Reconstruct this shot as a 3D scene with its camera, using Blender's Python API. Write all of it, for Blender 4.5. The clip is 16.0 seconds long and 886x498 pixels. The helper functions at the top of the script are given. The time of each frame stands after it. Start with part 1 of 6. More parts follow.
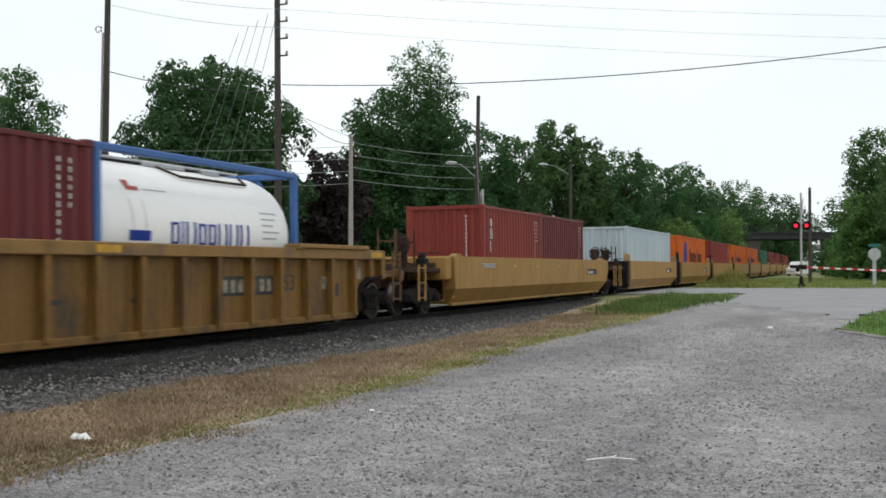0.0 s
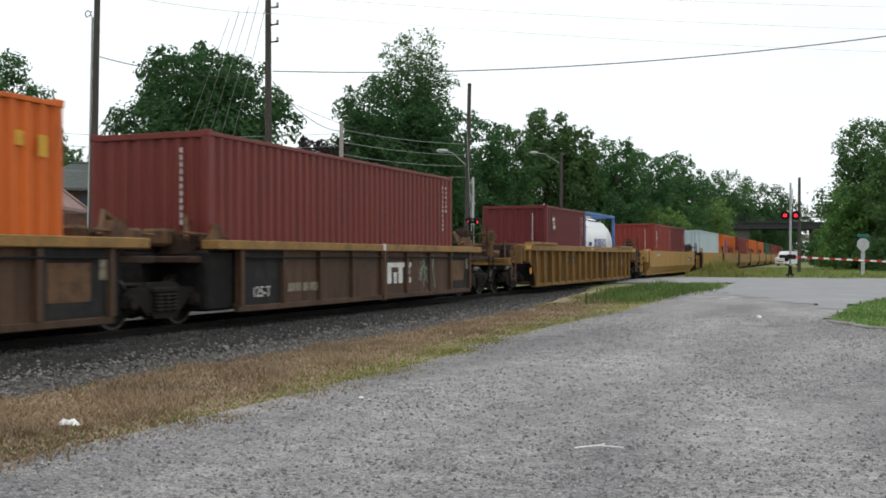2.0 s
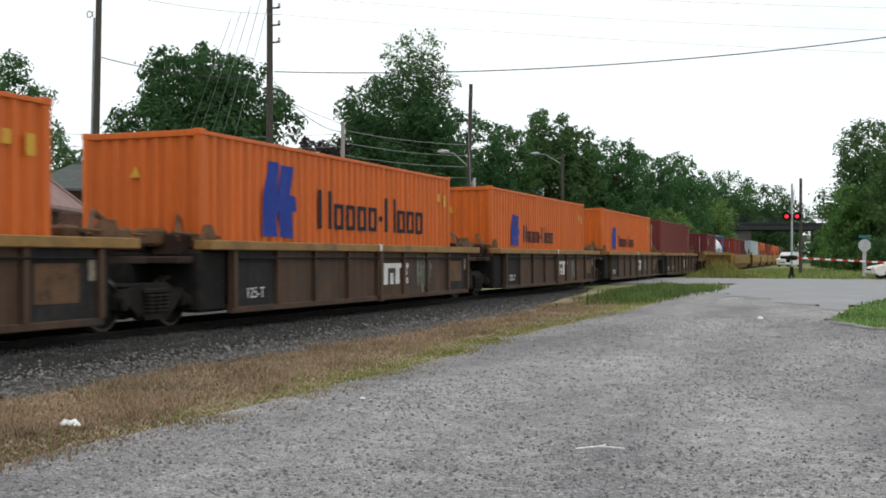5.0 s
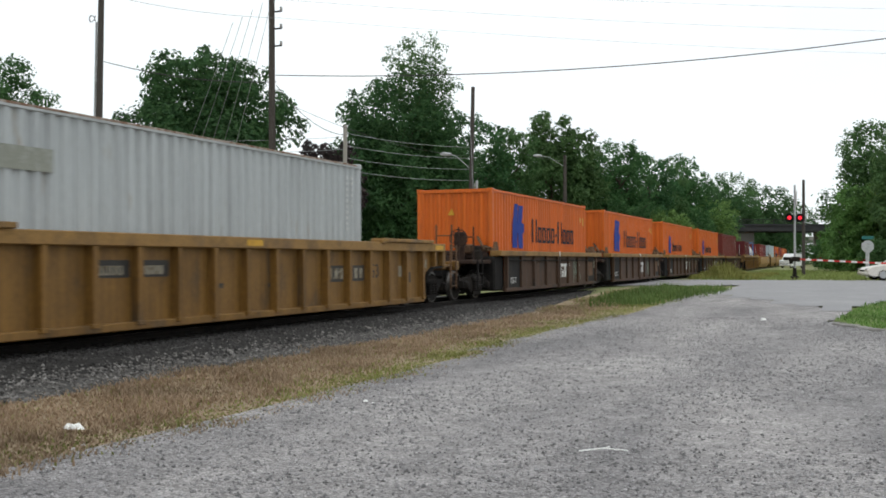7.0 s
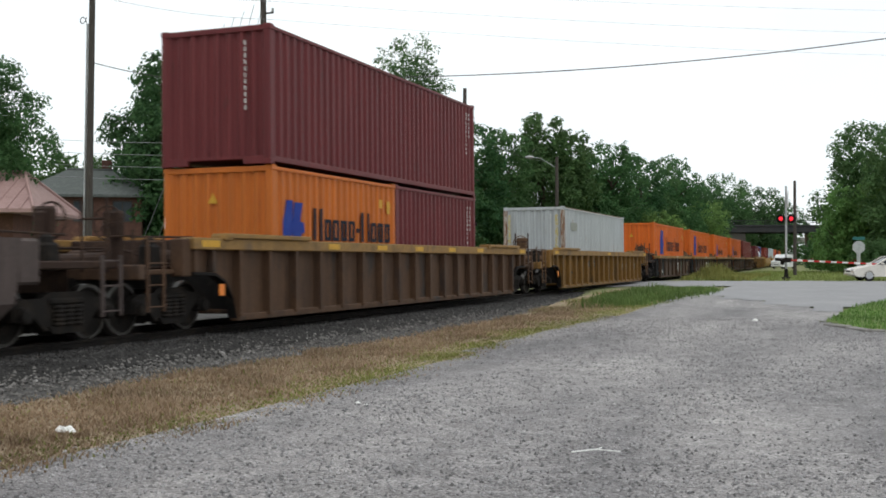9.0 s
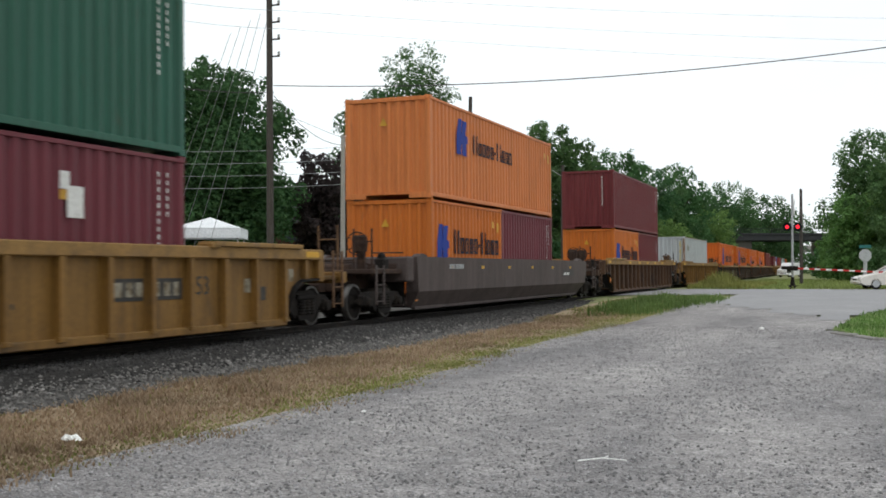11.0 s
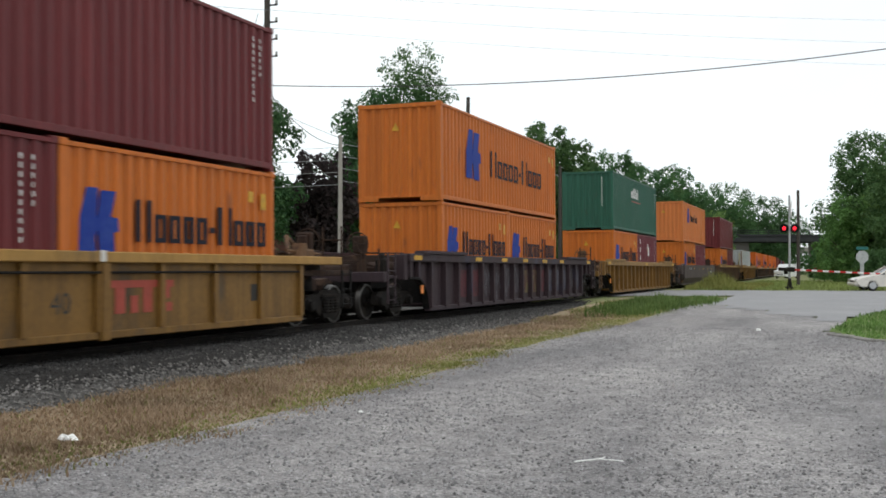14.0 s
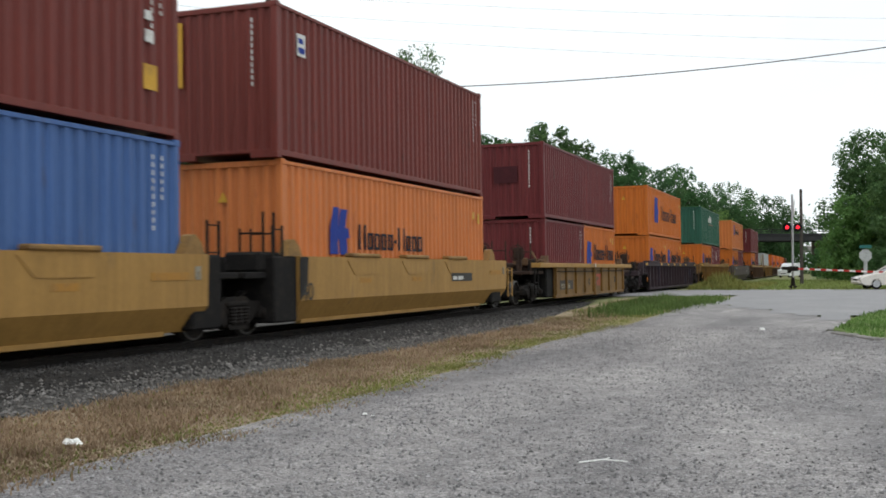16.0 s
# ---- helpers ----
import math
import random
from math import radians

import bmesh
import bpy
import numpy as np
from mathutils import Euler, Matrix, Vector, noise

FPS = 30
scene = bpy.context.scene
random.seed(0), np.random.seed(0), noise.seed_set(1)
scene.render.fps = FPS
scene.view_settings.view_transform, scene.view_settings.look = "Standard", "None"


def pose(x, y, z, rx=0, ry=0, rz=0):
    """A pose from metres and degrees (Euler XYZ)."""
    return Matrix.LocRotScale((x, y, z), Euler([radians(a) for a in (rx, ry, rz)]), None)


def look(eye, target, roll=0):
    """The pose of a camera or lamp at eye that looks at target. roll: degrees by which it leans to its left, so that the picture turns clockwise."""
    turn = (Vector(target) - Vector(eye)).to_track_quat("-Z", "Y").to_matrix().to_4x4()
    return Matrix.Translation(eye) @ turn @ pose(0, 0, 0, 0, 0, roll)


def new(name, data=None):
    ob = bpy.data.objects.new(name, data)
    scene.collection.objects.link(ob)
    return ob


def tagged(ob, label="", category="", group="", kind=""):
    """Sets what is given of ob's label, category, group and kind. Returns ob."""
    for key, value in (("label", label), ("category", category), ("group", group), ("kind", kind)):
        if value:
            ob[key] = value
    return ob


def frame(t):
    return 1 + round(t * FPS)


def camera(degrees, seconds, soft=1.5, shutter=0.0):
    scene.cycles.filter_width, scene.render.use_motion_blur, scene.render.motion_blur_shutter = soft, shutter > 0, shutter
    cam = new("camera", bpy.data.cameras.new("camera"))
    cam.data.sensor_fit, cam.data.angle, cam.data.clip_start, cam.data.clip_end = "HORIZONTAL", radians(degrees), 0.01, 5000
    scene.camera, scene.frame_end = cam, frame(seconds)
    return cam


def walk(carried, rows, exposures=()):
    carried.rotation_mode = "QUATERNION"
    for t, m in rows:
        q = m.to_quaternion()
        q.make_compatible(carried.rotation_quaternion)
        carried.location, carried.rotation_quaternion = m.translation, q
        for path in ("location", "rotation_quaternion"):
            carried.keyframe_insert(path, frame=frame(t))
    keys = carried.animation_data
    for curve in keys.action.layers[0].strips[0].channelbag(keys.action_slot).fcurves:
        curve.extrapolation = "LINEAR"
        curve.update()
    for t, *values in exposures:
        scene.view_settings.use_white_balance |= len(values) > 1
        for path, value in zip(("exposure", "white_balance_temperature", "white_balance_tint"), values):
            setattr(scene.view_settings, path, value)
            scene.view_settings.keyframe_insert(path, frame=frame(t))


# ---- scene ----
# ---- camera, hand held beside the track ----
EYE = (11.58, 0.0, 1.147)
AIM = [  # seconds, pitch, roll, heading
    (0.0, 0.945, -0.047, 21.068), (0.5, 0.782, 0.174, 20.883), (1.0, 0.656, 0.402, 20.770), (1.5, 0.596, 0.336, 20.542),
    (2.0, 0.312, 0.276, 20.554), (2.5, 0.193, 0.089, 20.535), (3.0, 0.212, 0.104, 20.554), (3.5, 0.356, 0.309, 20.571),
    (4.0, 0.360, 0.350, 20.593), (6.5, 0.334, 0.176, 20.762), (7.0, 0.485, 0.108, 20.762), (7.5, 0.568, 0.085, 20.670),
    (8.0, 0.653, -0.145, 20.597), (8.5, 0.570, -0.046, 20.484), (9.0, 0.560, 0.007, 20.355), (11.5, 1.045, -0.028, 20.691),
    (12.0, 0.991, -0.030, 20.602), (12.5, 0.858, 0.036, 20.521), (13.0, 0.898, 0.131, 20.500), (13.5, 0.929, 0.110, 20.480),
    (14.0, 1.024, 0.122, 20.514), (14.5, 0.868, -0.079, 20.600), (15.0, 0.939, -0.240, 20.620), (15.5, 0.917, -0.324, 20.600),
    (16.0, 1.107, -0.296, 20.665)]
cam = camera(43.80, 16.0, soft=1.7, shutter=0.2)
walk(cam, [(t, pose(*EYE, 90 + p, 0, h) @ pose(0, 0, 0, 0, 0, r)) for t, p, r, h in AIM],
     exposures=[(0.0, -0.05), (1.0, 0.0), (2.0, 0.05), (9.0, 0.06), (16.0, 0.06)])

# ---- overcast daylight ----
world = bpy.data.worlds.new("overcast")
scene.world = world
world.use_nodes = True
wn, wl = world.node_tree.nodes, world.node_tree.links
sky = wn.new("ShaderNodeTexSky")
sky.sky_type, sky.sun_disc, sky.sun_elevation, sky.sun_rotation = "NISHITA", False, radians(52), radians(200)
cloud = wn.new("ShaderNodeTexNoise")
cloud.inputs["Scale"].default_value, cloud.inputs["Detail"].default_value = 2.2, 5
cloud_ramp = wn.new("ShaderNodeValToRGB")
cloud_ramp.color_ramp.elements[0].color = (9.9, 10.5, 10.8, 1)
cloud_ramp.color_ramp.elements[1].color = (11.0, 11.5, 11.6, 1)
cloud_ramp.color_ramp.elements[0].position, cloud_ramp.color_ramp.elements[1].position = 0.35, 0.6
veil = wn.new("ShaderNodeMix")
veil.data_type, veil.inputs[0].default_value = "RGBA", 0.93
wl.new(cloud.outputs["Fac"], cloud_ramp.inputs[0])
wl.new(sky.outputs[0], veil.inputs[6])
wl.new(cloud_ramp.outputs[0], veil.inputs[7])
wl.new(veil.outputs[2], wn["Background"].inputs[0])
wn["Background"].inputs[1].default_value = 0.1
sun_data = bpy.data.lights.new("sun", "SUN")
sun_data.energy, sun_data.angle, sun_data.color = 0.6, radians(25), (1.0, 0.96, 0.9)
sun = new("sun", sun_data)
sun.matrix_world = look((0, 0, 60), (-14, 22, 0))


# ---- materials ----
def nodes_of(name):
    m = bpy.data.materials.new(name)
    m.use_nodes = True
    n, l = m.node_tree.nodes, m.node_tree.links
    return m, n, l, n["Principled BSDF"]


def surface(name, base, second, rough=0.6, metal=0.0, scale=4.0, fine=40.0, stretch=(1, 1, 1), cover=0.5, soft=0.12,
            bump=0.15, gloss=0.3, grit=1.0, island=0.0, third=None, third_cover=0.62, third_scale=1.2, pick=0.0, streak=0.0):
    """Paint, stone or metal: a base colour, a second colour in worn patches at one scale, a third in larger stains, and fine grain."""
    m, n, l, b = nodes_of(name)
    co = n.new("ShaderNodeTexCoord")
    mp = n.new("ShaderNodeMapping")
    mp.inputs["Scale"].default_value = stretch
    l.new(co.outputs["Object"], mp.inputs[0])
    info = n.new("ShaderNodeObjectInfo")
    shift = n.new("ShaderNodeVectorMath")
    shift.operation = "MULTIPLY_ADD"
    shift.inputs[1].default_value = (1, 1, 1)
    l.new(mp.outputs[0], shift.inputs[0])
    mul = n.new("ShaderNodeMath")
    mul.operation, mul.inputs[1].default_value = "MULTIPLY", 37.0
    l.new(info.outputs["Random"], mul.inputs[0])
    l.new(mul.outputs[0], shift.inputs[2])
    big = n.new("ShaderNodeTexNoise")
    big.inputs["Scale"].default_value, big.inputs["Detail"].default_value, big.inputs["Roughness"].default_value = scale, 8, 0.65
    small = n.new("ShaderNodeTexNoise")
    small.inputs["Scale"].default_value, small.inputs["Detail"].default_value = fine, 4
    l.new(shift.outputs[0], big.inputs["Vector"])
    l.new(shift.outputs[0], small.inputs["Vector"])
    ramp = n.new("ShaderNodeValToRGB")
    ramp.color_ramp.elements[0].position, ramp.color_ramp.elements[1].position = cover, min(1, cover + soft)
    ramp.color_ramp.elements[0].color, ramp.color_ramp.elements[1].color = (*base, 1), (*second, 1)
    l.new(big.outputs["Fac"], ramp.inputs[0])
    out = ramp.outputs[0]
    if third:
        stain = n.new("ShaderNodeTexNoise")
        stain.inputs["Scale"].default_value, stain.inputs["Detail"].default_value = third_scale, 6
        l.new(shift.outputs[0], stain.inputs["Vector"])
        r2 = n.new("ShaderNodeValToRGB")
        r2.color_ramp.elements[0].position, r2.color_ramp.elements[1].position = third_cover, min(1, third_cover + 0.14)
        l.new(stain.outputs["Fac"], r2.inputs[0])
        mx = n.new("ShaderNodeMix")
        mx.data_type = "RGBA"
        l.new(r2.outputs[0], mx.inputs[0])
        l.new(out, mx.inputs[6])
        mx.inputs[7].default_value = (*third, 1)
        out = mx.outputs[2]
    grain = n.new("ShaderNodeHueSaturation")
    g2 = n.new("ShaderNodeMapRange")
    g2.inputs[1].default_value, g2.inputs[2].default_value, g2.inputs[3].default_value, g2.inputs[4].default_value = 0.3, 0.7, 1 - 0.18 * grit, 1 + 0.16 * grit
    l.new(small.outputs["Fac"], g2.inputs[0])
    val = g2.outputs[0]
    if island or pick:
        src = n.new("ShaderNodeNewGeometry").outputs["Random Per Island"] if island else info.outputs["Random"]
        amount = island or pick
        g3 = n.new("ShaderNodeMapRange")
        g3.inputs[3].default_value, g3.inputs[4].default_value = 1 - amount, 1 + amount
        l.new(src, g3.inputs[0])
        m2 = n.new("ShaderNodeMath")
        m2.operation = "MULTIPLY"
        l.new(val, m2.inputs[0])
        l.new(g3.outputs[0], m2.inputs[1])
        val = m2.outputs[0]
    if streak:
        run = n.new("ShaderNodeMapping")
        run.inputs["Scale"].default_value = (5.5, 5.5, 0.32)
        l.new(shift.outputs[0], run.inputs[0])
        drip = n.new("ShaderNodeTexNoise")
        drip.inputs["Scale"].default_value, drip.inputs["Detail"].default_value, drip.inputs["Roughness"].default_value = 1.3, 7, 0.7
        l.new(run.outputs[0], drip.inputs["Vector"])
        g4 = n.new("ShaderNodeMapRange")
        g4.inputs[1].default_value, g4.inputs[2].default_value, g4.inputs[3].default_value, g4.inputs[4].default_value = 0.32, 0.66, 1 - streak, 1 + 0.6 * streak
        l.new(drip.outputs["Fac"], g4.inputs[0])
        m4 = n.new("ShaderNodeMath")
        m4.operation = "MULTIPLY"
        l.new(val, m4.inputs[0])
        l.new(g4.outputs[0], m4.inputs[1])
        val = m4.outputs[0]
    l.new(val, grain.inputs["Value"])
    l.new(out, grain.inputs["Color"])
    l.new(grain.outputs[0], b.inputs["Base Color"])
    rr = n.new("ShaderNodeMapRange")
    rr.inputs[3].default_value, rr.inputs[4].default_value = max(0.05, rough - 0.12), min(1, rough + 0.15)
    l.new(big.outputs["Fac"], rr.inputs[0])
    l.new(rr.outputs[0], b.inputs["Roughness"])
    b.inputs["Metallic"].default_value = metal
    b.inputs["Specular IOR Level"].default_value = gloss
    if bump:
        bp = n.new("ShaderNodeBump")
        bp.inputs["Strength"].default_value, bp.inputs["Distance"].default_value = bump, 0.02
        l.new(small.outputs["Fac"], bp.inputs["Height"])
        l.new(bp.outputs[0], b.inputs["Normal"])
    return m


def leaf_material(name, dark, light, autumn=None):
    m, n, l, b = nodes_of(name)
    geo = n.new("ShaderNodeNewGeometry")
    ramp = n.new("ShaderNodeValToRGB")
    ramp.color_ramp.elements[0].color, ramp.color_ramp.elements[1].color = (*dark, 1), (*light, 1)
    if autumn:
        e = ramp.color_ramp.elements.new(0.97)
        e.color = (*light, 1)
        ramp.color_ramp.elements[2].color = (*autumn, 1)
    l.new(geo.outputs["Random Per Island"], ramp.inputs[0])
    co = n.new("ShaderNodeTexCoord")
    big = n.new("ShaderNodeTexNoise")
    big.inputs["Scale"].default_value, big.inputs["Detail"].default_value = 0.45, 3
    l.new(co.outputs["Object"], big.inputs["Vector"])
    info = n.new("ShaderNodeObjectInfo")
    hs = n.new("ShaderNodeHueSaturation")
    mr = n.new("ShaderNodeMapRange")
    mr.inputs[1].default_value, mr.inputs[2].default_value, mr.inputs[3].default_value, mr.inputs[4].default_value = 0.3, 0.7, 0.75, 1.3
    l.new(big.outputs["Fac"], mr.inputs[0])
    l.new(mr.outputs[0], hs.inputs["Value"])
    hr = n.new("ShaderNodeMapRange")
    hr.inputs[3].default_value, hr.inputs[4].default_value = 0.485, 0.515
    l.new(info.outputs["Random"], hr.inputs[0])
    l.new(hr.outputs[0], hs.inputs["Hue"])
    l.new(ramp.outputs[0], hs.inputs["Color"])
    l.new(hs.outputs[0], b.inputs["Base Color"])
    b.inputs["Roughness"].default_value = 0.6
    b.inputs["Specular IOR Level"].default_value = 0.15
    tr = n.new("ShaderNodeBsdfTranslucent")
    l.new(hs.outputs[0], tr.inputs[0])
    mx = n.new("ShaderNodeMixShader")
    mx.inputs[0].default_value = 0.42
    l.new(b.outputs[0], mx.inputs[1])
    l.new(tr.outputs[0], mx.inputs[2])
    l.new(mx.outputs[0], n["Material Output"].inputs[0])
    return m


def glow(name, colour, strength):
    m, n, l, b = nodes_of(name)
    b.inputs["Base Color"].default_value = (*colour, 1)
    b.inputs["Emission Color"].default_value = (*colour, 1)
    b.inputs["Emission Strength"].default_value = strength
    return m


def box_paint(name, base, fade, rust=(0.11, 0.045, 0.025)):
    return surface(name, base, fade, rough=0.5, scale=0.9, fine=22, stretch=(1.6, 1.6, 0.35), cover=0.45, soft=0.3, bump=0.03, grit=0.35,
                   third=rust, third_cover=0.64, third_scale=3.4, streak=0.24)


ORANGE = box_paint("orange_box_paint", (0.56, 0.115, 0.010), (0.48, 0.105, 0.013), (0.30, 0.075, 0.02))
AMBER = box_paint("amber_orange_box_paint", (0.49, 0.128, 0.013), (0.43, 0.115, 0.015), (0.28, 0.08, 0.02))
PALE_ORANGE = box_paint("faded_orange_box_paint", (0.55, 0.17, 0.045), (0.47, 0.15, 0.04), (0.30, 0.10, 0.04))
MAROON = box_paint("maroon_box_paint", (0.115, 0.014, 0.017), (0.15, 0.026, 0.028), (0.07, 0.02, 0.018))
BROWN_RED = box_paint("brown_red_box_paint", (0.14, 0.024, 0.018), (0.17, 0.034, 0.025), (0.08, 0.024, 0.017))
RUST_RED = box_paint("rust_red_box_paint", (0.20, 0.028, 0.02), (0.24, 0.04, 0.028), (0.11, 0.03, 0.02))
PURPLE = box_paint("purple_box_paint", (0.12, 0.02, 0.03), (0.15, 0.03, 0.04))
GREEN = box_paint("green_box_paint", (0.018, 0.085, 0.055), (0.026, 0.11, 0.075), (0.06, 0.06, 0.04))
BLUE = box_paint("blue_box_paint", (0.05, 0.115, 0.30), (0.07, 0.14, 0.33), (0.07, 0.07, 0.12))
GREY = box_paint("grey_box_paint", (0.41, 0.435, 0.445), (0.36, 0.38, 0.39), (0.30, 0.26, 0.20))
PALE_BLUE = box_paint("pale_blue_box_paint", (0.42, 0.50, 0.54), (0.5, 0.55, 0.58), (0.3, 0.25, 0.2))
YELLOW_CAR = surface("yellow_car_paint", (0.182, 0.094, 0.021), (0.115, 0.061, 0.018), rough=0.6, scale=1.3, fine=26, stretch=(1, 1, 0.5),
                     cover=0.46, soft=0.22, streak=0.32, bump=0.05, third=(0.075, 0.052, 0.03), third_cover=0.585, third_scale=1.3)
YELLOW_SMOOTH = surface("clean_yellow_car_paint", (0.335, 0.188, 0.05), (0.28, 0.157, 0.044), rough=0.6, scale=0.8, fine=22, stretch=(1, 1, 0.5),
                        cover=0.46, soft=0.3, streak=0.18, bump=0.04, grit=0.5, third=(0.16, 0.105, 0.05), third_cover=0.62, third_scale=1.2)
BROWN_CAR = surface("dirty_brown_car_paint", (0.082, 0.043, 0.023), (0.054, 0.030, 0.019), rough=0.75, scale=1.6, fine=30, stretch=(1, 1, 0.5),
                    cover=0.44, soft=0.25, streak=0.32, bump=0.06, third=(0.04, 0.03, 0.026), third_cover=0.56, third_scale=1.5)
SOOT_CAR = surface("sooty_brown_car_paint", (0.076, 0.041, 0.024), (0.050, 0.030, 0.020), rough=0.75, scale=1.4, fine=30, stretch=(1, 1, 0.5),
                   cover=0.44, soft=0.25, streak=0.32, bump=0.06, third=(0.04, 0.034, 0.03), third_cover=0.57, third_scale=1.5)
PURPLE_CAR = surface("faded_purple_car_paint", (0.036, 0.023, 0.028), (0.05, 0.03, 0.034), rough=0.72, scale=1.4, fine=30, stretch=(1, 1, 0.5),
                     cover=0.45, soft=0.25, streak=0.32, bump=0.06, third=(0.045, 0.045, 0.075), third_cover=0.6, third_scale=1.1)
GREY_CAR = surface("grey_brown_car_paint", (0.075, 0.056, 0.052), (0.06, 0.046, 0.043), rough=0.72, scale=1.4, fine=30, stretch=(1, 1, 0.5),
                   cover=0.45, soft=0.25, streak=0.32, bump=0.06, third=(0.06, 0.05, 0.045), third_cover=0.6)
SILL_TAN = surface("worn_tan_sill_paint", (0.245, 0.138, 0.042), (0.145, 0.087, 0.036), rough=0.65, scale=1.8, fine=26, cover=0.48, soft=0.2, bump=0.05,
                   third=(0.13, 0.085, 0.05), third_cover=0.6)
FADED_MARK = surface("faded_amber_mark_paint", (0.36, 0.175, 0.03), (0.30, 0.16, 0.045), rough=0.65, scale=5, bump=0.02)
WORN_STENCIL = surface("worn_pale_stencil_paint", (0.26, 0.235, 0.18), (0.13, 0.10, 0.06), rough=0.7, scale=7, cover=0.48, soft=0.1, bump=0.02)
DARK_PANEL = surface("sooty_grey_panel_paint", (0.024, 0.023, 0.023), (0.036, 0.034, 0.032), rough=0.8, gloss=0.15, scale=1.6, fine=26, bump=0.05, streak=0.3)
RUST_TAN = surface("rusty_tan_iron", (0.125, 0.068, 0.034), (0.055, 0.032, 0.021), rough=0.8, scale=3.5, fine=40, cover=0.46, soft=0.2, bump=0.15)
YELLOW_MARK = surface("yellow_mark_paint", (0.54, 0.30, 0.028), (0.40, 0.225, 0.035), rough=0.55, scale=3, bump=0.03)
BLACK_STEEL = surface("black_oily_steel", (0.011, 0.010, 0.010), (0.02, 0.018, 0.016), rough=0.8, gloss=0.15, scale=5, fine=40, bump=0.1)
TRUCK_STEEL = surface("brown_black_truck_steel", (0.014, 0.012, 0.011), (0.026, 0.021, 0.017), rough=0.8, gloss=0.15, scale=4, fine=40, bump=0.12)
RUSTY = surface("rusty_iron", (0.036, 0.022, 0.017), (0.062, 0.037, 0.025), rough=0.85, gloss=0.2, scale=5, fine=50, bump=0.15)
RAIL_TOP = surface("polished_rail", (0.32, 0.31, 0.30), (0.2, 0.18, 0.16), rough=0.3, metal=0.9, scale=6, fine=50, bump=0.03)
CREOSOTE = surface("creosoted_timber", (0.06, 0.047, 0.038), (0.09, 0.075, 0.062), rough=0.85, scale=3, fine=30, stretch=(1, 8, 1), bump=0.3)
POLE_WOOD = surface("weathered_pole_wood", (0.055, 0.047, 0.042), (0.085, 0.075, 0.068), rough=0.85, scale=3, fine=24, stretch=(8, 8, 0.6), bump=0.3)
PALE_WOOD = surface("pale_grey_pole_wood", (0.33, 0.31, 0.28), (0.25, 0.235, 0.21), rough=0.85, scale=3, fine=24, stretch=(8, 8, 0.6), bump=0.3)
LETTER_DARK = surface("dark_blue_lettering", (0.014, 0.014, 0.022), (0.022, 0.02, 0.03), rough=0.6, gloss=0.1, scale=3, bump=0.02)
LETTER_BLUE = surface("blue_emblem_paint", (0.018, 0.042, 0.25), (0.028, 0.058, 0.27), rough=0.6, gloss=0.1, scale=3, bump=0.02)
LETTER_WHITE = surface("white_stencil_paint", (0.62, 0.62, 0.6), (0.5, 0.49, 0.47), rough=0.6, scale=5, bump=0.02)
LETTER_RED = surface("red_stencil_paint", (0.34, 0.06, 0.04), (0.28, 0.06, 0.04), rough=0.6, scale=5, bump=0.02)
LETTER_BLACK = surface("black_stencil_paint", (0.03, 0.028, 0.026), (0.05, 0.045, 0.04), rough=0.6, scale=5, bump=0.02)
TANK_WHITE = surface("white_tank_paint", (0.78, 0.78, 0.77), (0.70, 0.70, 0.69), rough=0.35, scale=0.8, fine=18, stretch=(1, 1, .5), cover=0.5, soft=0.3, bump=0.0, grit=0.15, gloss=0.5)
FRAME_BLUE = surface("blue_frame_paint", (0.045, 0.125, 0.33), (0.06, 0.14, 0.34), rough=0.5, scale=2, bump=0.03)
GALV = surface("galvanised_steel", (0.42, 0.43, 0.44), (0.34, 0.35, 0.36), rough=0.45, metal=0.5, scale=5, bump=0.05)
WHITE_PAINT = surface("white_sign_paint", (0.78, 0.78, 0.76), (0.7, 0.7, 0.68), rough=0.5, scale=3, bump=0.03)
RED_PAINT = surface("red_stripe_paint", (0.5, 0.03, 0.03), (0.42, 0.03, 0.03), rough=0.5, scale=3, bump=0.03)
BARK = surface("tree_bark", (0.075, 0.058, 0.045), (0.11, 0.09, 0.07), rough=0.9, scale=4, fine=22, stretch=(5, 5, 0.8), bump=0.5)
LEAF = leaf_material("green_leaves", (0.05, 0.115, 0.042), (0.10, 0.19, 0.07))
LEAF_DEEP = leaf_material("deep_green_leaves", (0.038, 0.094, 0.038), (0.074, 0.152, 0.056))
LEAF_FRESH = leaf_material("fresh_green_leaves", (0.10, 0.19, 0.055), (0.18, 0.30, 0.09))
LEAF_PURPLE = leaf_material("dark_purple_leaves", (0.03, 0.026, 0.026), (0.062, 0.046, 0.045))
GRASS_DRY = leaf_material("dry_brown_grass", (0.225, 0.157, 0.098), (0.40, 0.312, 0.21))
GRASS_GREEN = leaf_material("green_grass", (0.15, 0.175, 0.05), (0.265, 0.28, 0.095))
PAINTED_OUT = surface("dark_maroon_overpaint", (0.05, 0.011, 0.015), (0.065, 0.014, 0.018), rough=0.6, scale=3, bump=0.02, gloss=0.15)
GRASS_LAWN = leaf_material("mown_lawn_grass", (0.085, 0.165, 0.04), (0.175, 0.275, 0.08))
WEED_GREEN = leaf_material("rough_weed_leaves", (0.075, 0.13, 0.035), (0.15, 0.225, 0.07), (0.24, 0.19, 0.10))
STONE = surface("crushed_limestone", (0.232, 0.226, 0.23), (0.318, 0.308, 0.308), rough=0.9, scale=3, fine=60, bump=0.3, island=0.5)
